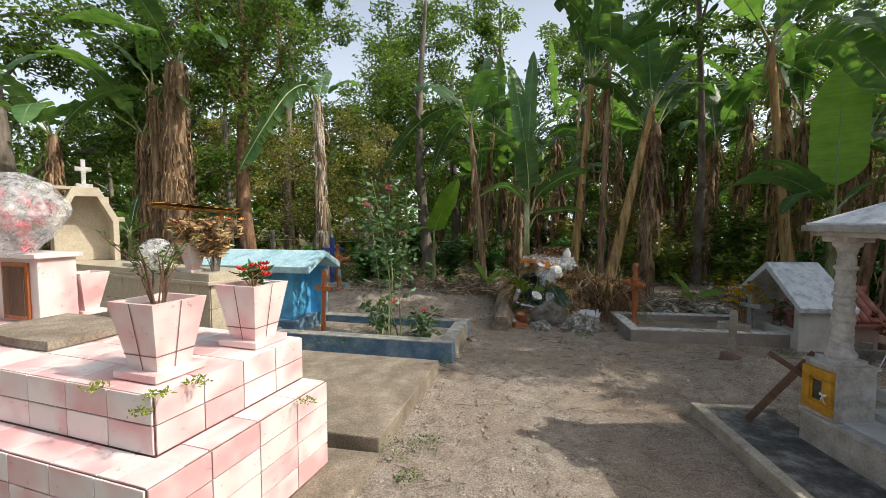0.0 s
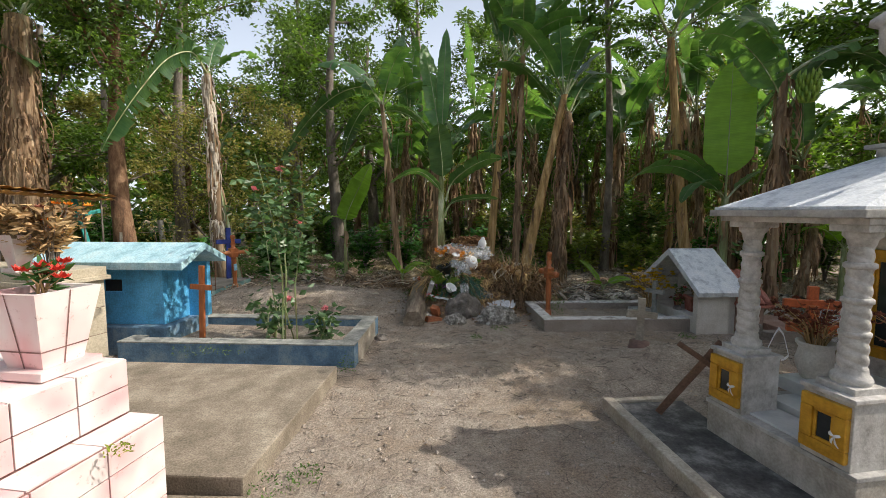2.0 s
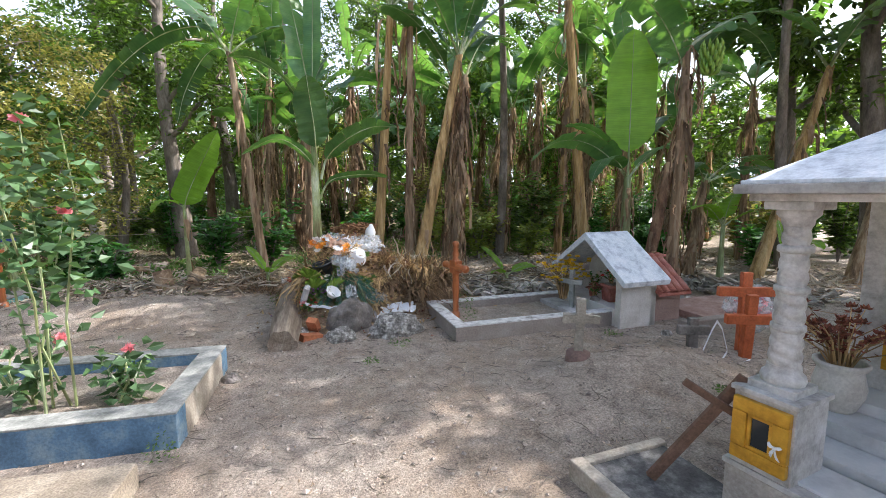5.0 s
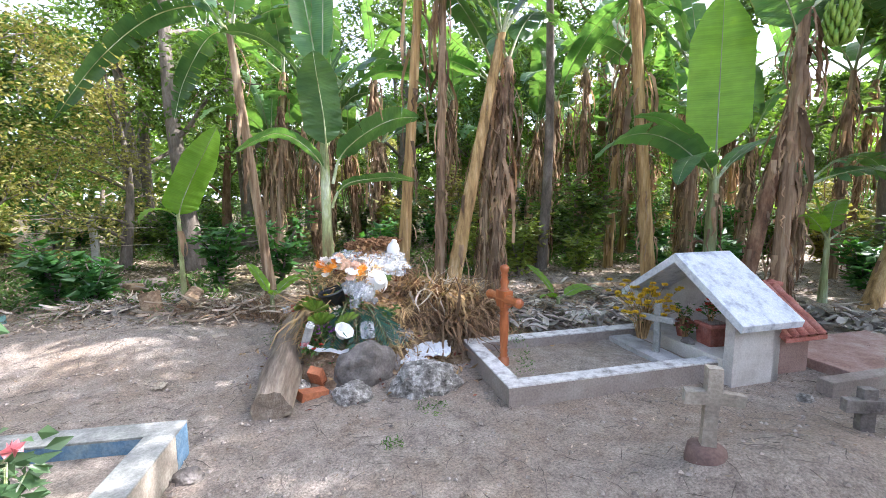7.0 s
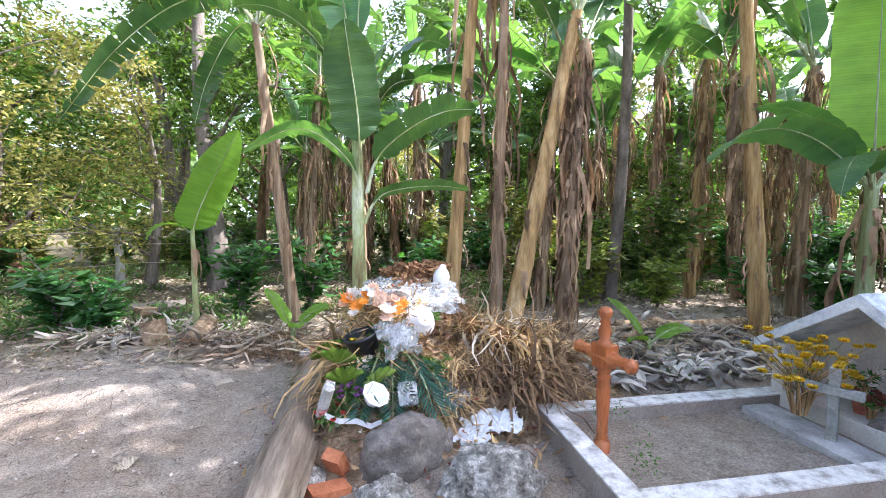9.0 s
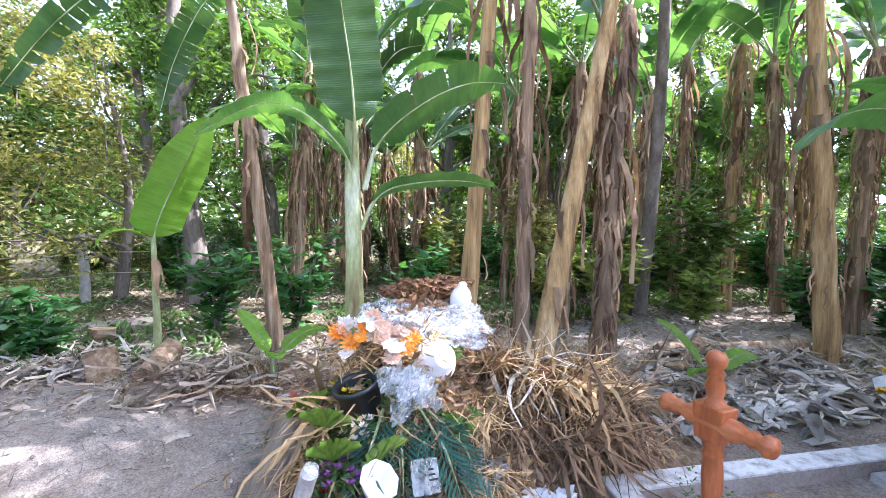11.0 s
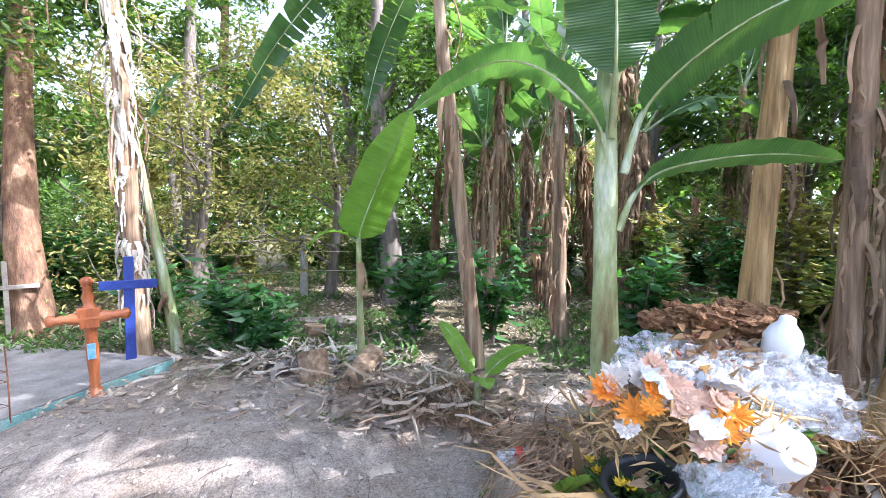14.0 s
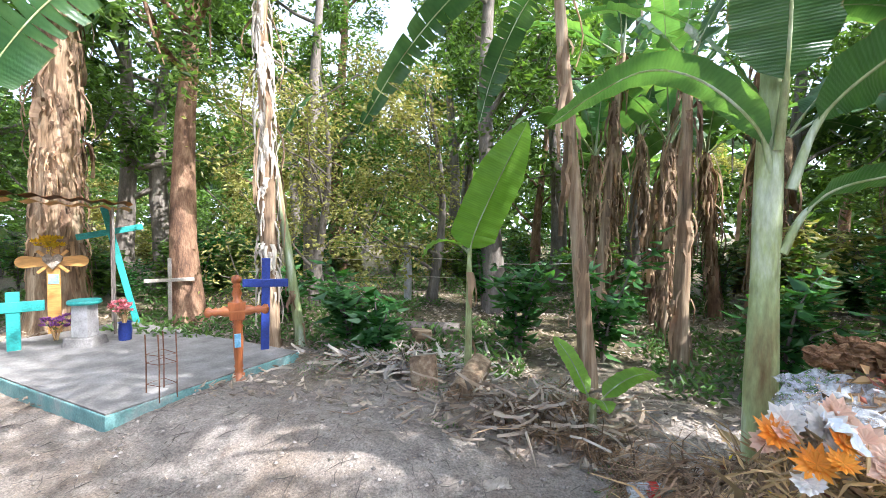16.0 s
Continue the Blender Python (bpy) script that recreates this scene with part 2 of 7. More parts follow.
BARK = mottled("grey_bark", (0.085, 0.07, 0.055), (0.19, 0.16, 0.13), (0.30, 0.26, 0.22), scale=7, stretch=(1, 1, 0.3), relief=0.8, dist=0.02)
BARK_RED = mottled("red_brown_bark", (0.05, 0.025, 0.014), (0.20, 0.11, 0.06), (0.36, 0.23, 0.135), scale=8, stretch=(1, 1, 0.35), relief=0.8, dist=0.02)
STEM_DRY = mottled("dry_banana_stem", (0.06, 0.038, 0.022), (0.30, 0.20, 0.115), (0.54, 0.43, 0.29), scale=11, stretch=(1, 1, 0.07), relief=0.6, dist=0.015)
STEM_GOLD = mottled("golden_banana_stem", (0.09, 0.05, 0.02), (0.44, 0.28, 0.11), (0.62, 0.46, 0.24), scale=11, stretch=(1, 1, 0.08), relief=0.6, dist=0.015)
STEM_GREEN = mottled("green_banana_stem", (0.15, 0.11, 0.045), (0.27, 0.33, 0.14), (0.56, 0.60, 0.47), scale=7, stretch=(1, 1, 0.16), rough=0.5, relief=0.2)
STEM_WAX = mottled("waxy_banana_stem", (0.17, 0.11, 0.04), (0.35, 0.40, 0.17), (0.66, 0.70, 0.56), scale=6, stretch=(1, 1, 0.25), rough=0.5, relief=0.2)
FIBRE = leafy("brown_fibre", (0.10, 0.06, 0.035), (0.34, 0.22, 0.12), (1.0, 0.85, 0.6), 0.9, 0.7, 0.15)
DRY_LEAF = leafy("dry_leaf", (0.17, 0.10, 0.058), (0.50, 0.355, 0.22), (1.0, 0.9, 0.7), 0.9, 0.55, 0.25)
PALE_DRY = leafy("bleached_leaf", (0.42, 0.36, 0.28), (0.68, 0.62, 0.52), (1.0, 0.95, 0.8), 0.9, 0.35, 0.2)
GREY_DEAD = leafy("grey_dead_leaf", (0.22, 0.19, 0.155), (0.56, 0.53, 0.48), (1.0, 0.95, 0.8), 0.85, 0.6, 0.15)
STRAW = leafy("straw", (0.28, 0.175, 0.08), (0.60, 0.43, 0.21), (1.0, 0.9, 0.6), 0.8, 0.65, 0.15)
LITTER = leafy("leaf_litter", (0.22, 0.16, 0.10), (0.50, 0.42, 0.33), (1.0, 0.9, 0.7), 0.9, 0.6, 0.1)
BANANA = leafy("banana_leaf", (0.06, 0.145, 0.06), (0.115, 0.225, 0.085), (1.8, 1.75, 0.55), 0.3, 0.4, 0.45, True, 0.26)
BANANA_YOUNG = leafy("young_banana_leaf", (0.16, 0.32, 0.03), (0.22, 0.42, 0.05), (1.6, 1.6, 0.4), 0.32, 0.12, 0.5, True)
FOREST = leafy("forest_leaf", (0.055, 0.10, 0.024), (0.13, 0.20, 0.045), (1.7, 1.9, 0.6), 0.42, 0.55, 0.48)
FOREST_YELLOW = leafy("yellowing_leaf", (0.19, 0.20, 0.05), (0.34, 0.32, 0.10), (1.4, 1.4, 0.6), 0.5, 0.45, 0.4)
COFFEE = leafy("coffee_leaf", (0.04, 0.11, 0.035), (0.09, 0.20, 0.06), (1.6, 2.0, 0.6), 0.25, 0.45, 0.35)
# sunlight on a few shrubs, painted in as a lighter yellow-green
SUNLIT_LEAF = leafy("sunlit_green_leaf", (0.14, 0.20, 0.035), (0.27, 0.33, 0.07), (1.5, 1.5, 0.5), 0.35, 0.4, 0.4)
WEED = leafy("weed_leaf", (0.06, 0.13, 0.03), (0.14, 0.23, 0.06), (1.4, 1.5, 0.6), 0.5, 0.4, 0.35)
ROSE = leafy("rose_leaf", (0.06, 0.13, 0.05), (0.13, 0.22, 0.10), (1.4, 1.5, 0.6), 0.4, 0.4, 0.3)
PETAL_PINK = leafy("pink_petal", (0.75, 0.22, 0.26), (0.85, 0.40, 0.42), (1, 0.9, 0.9), 0.5, 0.2, 0.3)
PETAL_RED = leafy("red_petal", (0.55, 0.03, 0.02), (0.75, 0.10, 0.06), (1, 0.8, 0.8), 0.5, 0.2, 0.3)
PETAL_ORANGE = leafy("orange_petal", (0.80, 0.25, 0.02), (0.88, 0.42, 0.04), (1, 0.9, 0.6), 0.5, 0.2, 0.3)
PETAL_WHITE = leafy("white_petal", (0.72, 0.66, 0.58), (0.84, 0.80, 0.74), (1, 0.95, 0.9), 0.5, 0.12, 0.3)
PETAL_YELLOW = leafy("yellow_petal", (0.74, 0.50, 0.015), (0.88, 0.68, 0.03), (1, 0.95, 0.5), 0.5, 0.25, 0.3)
PETAL_PURPLE = leafy("purple_petal", (0.20, 0.05, 0.22), (0.40, 0.15, 0.45), (1, 0.8, 1), 0.5, 0.3, 0.3)
DEAD_FLOWER = leafy("dead_flower", (0.16, 0.045, 0.03), (0.34, 0.13, 0.08), (1, 0.8, 0.6), 0.8, 0.5, 0.15)
COCO = mottled("coconut_fibre", (0.09, 0.04, 0.015), (0.24, 0.12, 0.05), (0.40, 0.23, 0.11), scale=14, relief=1.0, dist=0.02, fine=120)
WHITE_PLASTIC = mottled("white_foam", (0.78, 0.79, 0.80), (0.86, 0.86, 0.86), scale=5, rough=0.4, relief=0.05, grain=0.03)
BLACK_PLASTIC = mottled("black_plastic", (0.012, 0.014, 0.018), (0.03, 0.035, 0.04), scale=6, rough=0.4, relief=0.1)
PAPER = mottled("white_paper", (0.70, 0.72, 0.74), (0.84, 0.84, 0.85), scale=5, rough=0.7, relief=0.2, grain=0.08)
LEMON = mottled("green_banana_fruit", (0.10, 0.22, 0.02), (0.26, 0.38, 0.05), scale=8, rough=0.4, relief=0.1)
NET = mottled("blue_label", (0.10, 0.35, 0.55), (0.35, 0.60, 0.75), scale=20, rough=0.5)
MOSS = leafy("moss", (0.16, 0.22, 0.02), (0.32, 0.38, 0.04), (1, 1, 0.5), 0.8, 0.3, 0.2)


def film_build(nt, b):
    """Thin crumpled clear film."""
    n = tex(nt, 14, 6, 0.7)
    bump(nt, b, n.outputs["Fac"], 1.0, 0.03)
    b.inputs["Base Color"].default_value = (0.85, 0.88, 0.9, 1)
    tr = nt.nodes.new("ShaderNodeBsdfTransparent")
    sh = nt.nodes.new("ShaderNodeMixShader")
    nt.links.new(ramp(nt, n.outputs["Fac"], [(0.38, (0.12,)), (0.62, (0.6,))]), sh.inputs[0])
    nt.links.new(tr.outputs[0], sh.inputs[1])
    nt.links.new(b.outputs[0], sh.inputs[2])
    nt.links.new(sh.outputs[0], nt.nodes["Material Output"].inputs[0])


FILM = mat("clear_film", film_build, 0.12)


# ---- building helpers ----
class Soup:
    """Loose polygons gathered into one mesh."""
    def __init__(self):
        self.v, self.f, self.uv = [], [], []

    def face(self, pts, uvs=None):
        n = len(self.v)
        self.v.extend(tuple(p) for p in pts)
        self.f.append(tuple(range(n, n + len(pts))))
        self.uv.extend(uvs or [(0, 0)] * len(pts))

    def grid(self, rows, closed=False, span=(0.0, 1.0)):
        n, w = len(self.v), len(rows[0])
        for r in rows:
            self.v.extend(tuple(p) for p in r)
        for i in range(len(rows) - 1):
            for j in range(w if closed else w - 1):
                nx = (j + 1) % w
                self.f.append((n + i * w + j, n + i * w + nx, n + (i + 1) * w + nx, n + (i + 1) * w + j))
                a, c = (span[0] + (span[1] - span[0]) * k / max(1, len(rows) - 1) for k in (i, i + 1))
                p, q = j / w, (j + 1) / w
                self.uv.extend([(a, p), (a, q), (c, q), (c, p)])

    def tube(self, pts, radii, sides=8, cap=True, rough=0.0, rng=random):
        rows = []
        for i, p in enumerate(pts):
            a, c = pts[max(0, i - 1)], pts[min(len(pts) - 1, i + 1)]
            t = (Vector(c) - Vector(a)).normalized()
            side = t.cross(Vector((0.31, 0.95, 0.05))).normalized()
            up = side.cross(t)
            rows.append([Vector(p) + (side * math.cos(k * 2 * math.pi / sides) + up * math.sin(k * 2 * math.pi / sides)) * radii[i] * (1 + rough * rng.uniform(-1, 1)) for k in range(sides)])
        self.grid(rows, True)
        if cap:
            self.face(rows[0][::-1])
            self.face(rows[-1])

    def mesh(self, name, material, smooth=False):
        me = bpy.data.meshes.new(name)
        me.from_pydata(self.v, [], self.f)
        layer = me.uv_layers.new(name="UVMap")
        layer.data.foreach_set("uv", np.array(self.uv, dtype=np.float32).ravel())
        me.materials.append(material)
        if smooth:
            me.polygons.foreach_set("use_smooth", [True] * len(me.polygons))
        me.update()
        return me


def thing(name, m, label, category, group="", kind=""):
    ob = new(name)
    ob.empty_display_size = 0.1
    ob.matrix_basis = m
    return tagged(ob, label, category, group, kind)


def part(name, data, material, parent, label="", m=None, smooth=False):
    """Links a Soup, a bmesh or a mesh as one mesh object under a thing or a part."""
    if isinstance(data, Soup):
        me = data.mesh(name, material, smooth)
    elif isinstance(data, bmesh.types.BMesh):
        me = bpy.data.meshes.new(name)
        data.to_mesh(me)
        data.free()
        me.materials.append(material)
        if smooth:
            me.polygons.foreach_set("use_smooth", [True] * len(me.polygons))
    else:
        me = data
    ob = new(name, me)
    ob.parent = parent
    if m is not None:
        ob.matrix_basis = m
    if label:
        tagged(ob, label)
    return ob


def box(x0, y0, z0, x1, y1, z1, bev=0.008, taper=(1, 1), wob=0.0):
    """A box with worn, rounded edges; taper scales its top."""
    bm = bmesh.new()
    bmesh.ops.create_cube(bm, size=1)
    c = Vector(((x0 + x1) / 2, (y0 + y1) / 2, (z0 + z1) / 2))
    for v in bm.verts:
        s = taper if v.co.z > 0 else (1, 1)
        v.co = c + Vector((v.co.x * (x1 - x0) * s[0], v.co.y * (y1 - y0) * s[1], v.co.z * (z1 - z0)))
    if wob:
        bmesh.ops.subdivide_edges(bm, edges=bm.edges[:], cuts=5, use_grid_fill=True)
        for v in bm.verts:
            v.co += noise.noise_vector(v.co * 4.0) * wob
    elif bev:
        bmesh.ops.bevel(bm, geom=bm.edges[:], offset=min(bev, 0.3 * min(x1 - x0, y1 - y0, z1 - z0)), segments=2, affect="EDGES", profile=0.6)
    return bm


def prism(outline, thick, bev=0.006, axis="y"):
    """An outline in x and z, extruded from 0 to thick along y."""
    bm = bmesh.new()
    a = [bm.verts.new((p[0], 0, p[1])) for p in outline]
    b = [bm.verts.new((p[0], thick, p[1])) for p in outline]
    bm.faces.new(a)
    bm.faces.new(b[::-1])
    for i in range(len(a)):
        j = (i + 1) % len(a)
        bm.faces.new((a[j], a[i], b[i], b[j]))
    bmesh.ops.recalc_face_normals(bm, faces=bm.faces[:])
    if bev:
        bmesh.ops.bevel(bm, geom=bm.edges[:], offset=bev, segments=2, affect="EDGES", profile=0.6)
    return bm


def lathe(profile, sides=20, wob=0.0):
    """A turned body from (radius, height) pairs."""
    s = Soup()
    rows = [[(r * math.cos(k * 2 * math.pi / sides), r * math.sin(k * 2 * math.pi / sides), z) for k in range(sides)] for r, z in profile]
    s.grid(rows, True)
    s.face(rows[0][::-1])
    s.face(rows[-1])
    return s


def leaf_quad(s, base, along, side, length, width, fold=0.25):
    """A small pointed leaf of four triangles, folded on its midrib."""
    up = along.cross(side).normalized()
    m = base + along * length * 0.45 - up * width * 0.1
    tip = base + along * length - up * length * 0.12
    a, b = m + side * width * 0.5 + up * width * fold, m - side * width * 0.5 + up * width * fold
    n = len(s.v)
    s.v.extend((tuple(base), tuple(a), tuple(tip), tuple(b)))
    s.f.extend(((n, n + 1, n + 2), (n, n + 2, n + 3)))
    s.uv.extend([(0, 0)] * 6)


def rand_dir(rng, zlo=-1.0, zhi=1.0):
    z, a = rng.uniform(zlo, zhi), rng.uniform(0, 2 * math.pi)
    r = math.sqrt(max(0.0, 1 - z * z))
    return Vector((r * math.cos(a), r * math.sin(a), z))


# ---- ground ----
MOUNDS = [(-0.9, 8.15, 1.3, 0.5, 0.19), (-0.2, 7.8, 0.6, 0.45, 0.07), (-1.9, 8.7, 0.7, 0.6, 0.08), (3.5, 4.15, 0.8, 0.5, 0.20), (2.95, 4.38, 0.3, 0.3, 0.06),
          (1.9, 7.4, 0.8, 0.8, 0.12), (0.3, 9.0, 1.4, 0.5, 0.10), (-0.5, 3.4, 1.0, 1.5, 0.03), (5.5, 9.0, 2.0, 1.2, 0.12)]


def ground_z(x, y):
    z = 0.012 * max(0.0, min(y, 12.0) - 5.0) + 0.02
    for mx, my, rx, ry, h in MOUNDS:
        d = ((x - mx) / rx) ** 2 + ((y - my) / ry) ** 2
        if d < 6:
            z += h * math.exp(-d * 1.3)
    if -12 < x < 14 and -6 < y < 16:
        z += 0.018 * noise.noise((x * 1.3, y * 1.3, 0)) + 0.010 * noise.noise((x * 5, y * 5, 3)) + 0.008 * noise.noise((x * 11, y * 11, 7)) + 0.006 * abs(noise.noise((x * 20, y * 20, 9)))
    return z


def axis_steps(lo, hi, step, limit):
    out = list(np.arange(lo, hi, step))
    d, p = step, out[-1]
    while p < limit:
        d *= 1.35
        p += d
        out.append(p)
    d, p = step, out[0]
    while p > -limit:
        d *= 1.35
        p -= d
        out.insert(0, p)
    return [float(v) for v in out]


def build_ground():
    xs, ys = axis_steps(-6.5, 8.5, 0.05, 600), axis_steps(-1.5, 12, 0.05, 600)
    s = Soup()
    s.grid([[(x, y, ground_z(x, y)) for x in xs] for y in ys])
    me = s.mesh("ground", EARTH, True)
    me.flip_normals() if me.polygons[0].normal.z < 0 else None
    tagged(new("ground", me), "dusty grey-brown earth with woodland litter beyond", "ground", kind="structure")


build_ground()


# ---- plants ----
def spline(path, n):
    """n + 1 even samples of a smooth curve through a few points."""
    p = [Vector(q) for q in path]
    p = [p[0] * 2 - p[1]] + p + [p[-1] * 2 - p[-2]]
    out = []
    for i in range(n + 1):
        t = i / n * (len(p) - 3)
        k = min(int(t), len(p) - 4)
        u = t - k
        a, b, c, d = p[k:k + 4]
        out.append(0.5 * (2 * b + (c - a) * u + (2 * a - 5 * b + 4 * c - d) * u * u + (3 * b - a - 3 * c + d) * u ** 3))
    return out


def arched_leaf(root, path, width, az, roll, torn, seed, material=None, stalk=0.25, segs=26):
    """A leaf of a plant whose midrib arches through a few places."""
    o = root.matrix_basis.translation
    blade, rib = banana_leaf(random.Random(seed), (Vector(path[0]) - Vector(path[-1])).length, width, 0.5, radians(az), 0, torn, stalk, roll, segs, [Vector(q) - o for q in path])
    lf = part("leaf", blade, material or BANANA, root, smooth=True)
    part("midrib", rib, STEM_WAX, lf, smooth=True)


def banana_leaf(rng, length, width, elev, az, droop, torn=0.3, stalk=0.25, roll=0.0, segs=24, path=None):
    """One leaf in the crown's own space: a stalk, a curved midrib, and two blade halves torn into strips."""
    blade, rib = Soup(), Soup()
    d, p = Vector((math.cos(az) * math.cos(elev), math.sin(az) * math.cos(elev), math.sin(elev))), Vector((0, 0, 0))
    pts, tans = [p.copy()], [d.copy()]
    total = length * (1 + stalk)
    side0 = Vector((-math.sin(az), math.cos(az), 0))
    if roll:
        side0 = (Matrix.Rotation(roll, 3, d) @ side0).normalized()
    step = total / (segs + 4)
    for i in range(segs + 4):
        bend = droop * step / total * (0.4 + 1.4 * i / (segs + 4))
        d = (d + Vector((0, 0, -1)) * bend).normalized()
        p = p + d * step
        pts.append(p.copy())
        tans.append(d.copy())
    if path:
        pts = spline(path, segs + 4)
        tans = [(pts[min(i + 1, len(pts) - 1)] - pts[max(i - 1, 0)]).normalized() for i in range(len(pts))]
        if roll:
            side0 = (Matrix.Rotation(roll, 3, tans[len(tans) // 2]) @ Vector((-math.sin(az), math.cos(az), 0))).normalized()
    n0 = int((segs + 4) * stalk / (1 + stalk))
    rib.tube(pts, [0.019 * (0.6 + 0.4 * length) * ((1 - 0.35 * i / max(1, n0)) if i <= n0 else 0.42 * (1 - 0.8 * (i - n0) / (len(pts) - n0))) for i in range(len(pts))], 6)
    m = len(pts) - n0 - 1
    for sgn in (1, -1):
        sag = 0.0
        rows = []
        for i in range(m + 1):
            u = i / m
            w = width * 0.5 * min(1.0, (u / 0.16) ** 0.6 if u > 0 else 0.02) * min(1.0, ((1 - u) / 0.3) ** 0.55 if u < 1 else 0.02)
            t = tans[n0 + i]
            s = (side0 - t * side0.dot(t)).normalized()
            up = s.cross(t) if s.cross(t).z > 0 else t.cross(s)
            ripple = 0.03 * width * math.sin(i * 2.1 + sgn)
            rows.append((pts[n0 + i], s * sgn, up, w, ripple, u))
        i = 0
        while i < m:
            run = 1
            while i + run < m and rng.random() > torn:
                run += 1
            sag = rng.uniform(0.05, 0.3) + (rng.uniform(0.1, 0.6) if rng.random() < torn else 0) if torn > 0.06 else 0.12
            grid_rows, gap = [], rng.uniform(0.15, 0.55)
            for k in range(i, i + run + 1):
                c, s, up, w, rp, u = rows[k]
                shrink = 0.0
                if torn > 0.05 and k == i + run and k < m:
                    shrink = 0.12 * w * rng.random()
                w2 = w - shrink
                line = []
                for q in (0, 0.35, 0.7, 1.0):
                    lift = 0.22 * q - sag * q * q
                    line.append(c + s * (w2 * q) + up * (w2 * lift + rp * q))
                if torn > 0.05 and k == i + run and k < m:
                    line = [v.lerp(o, gap * n / 3) for n, (v, o) in enumerate(zip(line, grid_rows[-1]))]
                grid_rows.append(line)
            blade.grid(grid_rows, span=(i / m, (i + run) / m))
            i += run
    return blade, rib


def sheath_strips(rng, s, centre_at, radius_at, z0, z1, count, length=(0.25, 0.7), flare=0.05):
    """Dry strips that hang down a stem."""
    for _ in range(count):
        z = rng.uniform(z0, z1)
        a = rng.uniform(0, 2 * math.pi)
        out = Vector((math.cos(a), math.sin(a), 0))
        tang = Vector((-math.sin(a), math.cos(a), 0))
        p = centre_at(z) + out * (radius_at(z) + 0.004)
        ln, w = rng.uniform(*length), rng.uniform(0.02, 0.07)
        rows, steps = [], 5
        for i in range(steps + 1):
            u = i / steps
            ww = w * (1 - 0.75 * u * u)
            off = out * (flare * math.sin(u * 2.4) + rng.uniform(0, 0.012)) + tang * rng.uniform(-0.015, 0.015)
            q = p + off - Vector((0, 0, ln * u))
            rows.append([q - tang * ww * 0.5, q + out * 0.012, q + tang * ww * 0.5])
        s.grid(rows)


def dead_leaves(rng, s, centre_at, radius_at, z0, z1, count):
    """Withered leaves, folded and crumpled, that hang down a stem from the crown."""
    for _ in range(count):
        z = rng.uniform(z0, z1)
        a = rng.uniform(0, 2 * math.pi)
        out = Vector((math.cos(a), math.sin(a), 0))
        tang = Vector((-math.sin(a), math.cos(a), 0))
        p = centre_at(z) + out * radius_at(z)
        ln, w, reach = min(rng.uniform(0.4, 1.1), z * 0.6), rng.uniform(0.04, 0.11), rng.uniform(0.04, 0.2)
        rows, steps, sway = [], 9, rng.uniform(-0.12, 0.12)
        for i in range(steps + 1):
            u = i / steps
            ww = w * math.sin(0.35 + 2.5 * u) * rng.uniform(0.75, 1.2)
            q = p + out * reach * math.sin(min(1.0, u * 2.2) * 1.57) + tang * (sway * u + rng.uniform(-0.02, 0.02)) - Vector((0, 0, ln * u * u * 0.35 + ln * u * 0.65 - 0.10 * math.sin(min(1.0, u * 3) * 3.14)))
            rows.append([q + tang * ww * k * 0.5 + out * (0.5 * w * (0.5 if n % 2 else -0.3) + rng.uniform(-0.012, 0.012)) for n, k in enumerate((-1, -0.5, 0, 0.5, 1))])
        s.grid(rows)


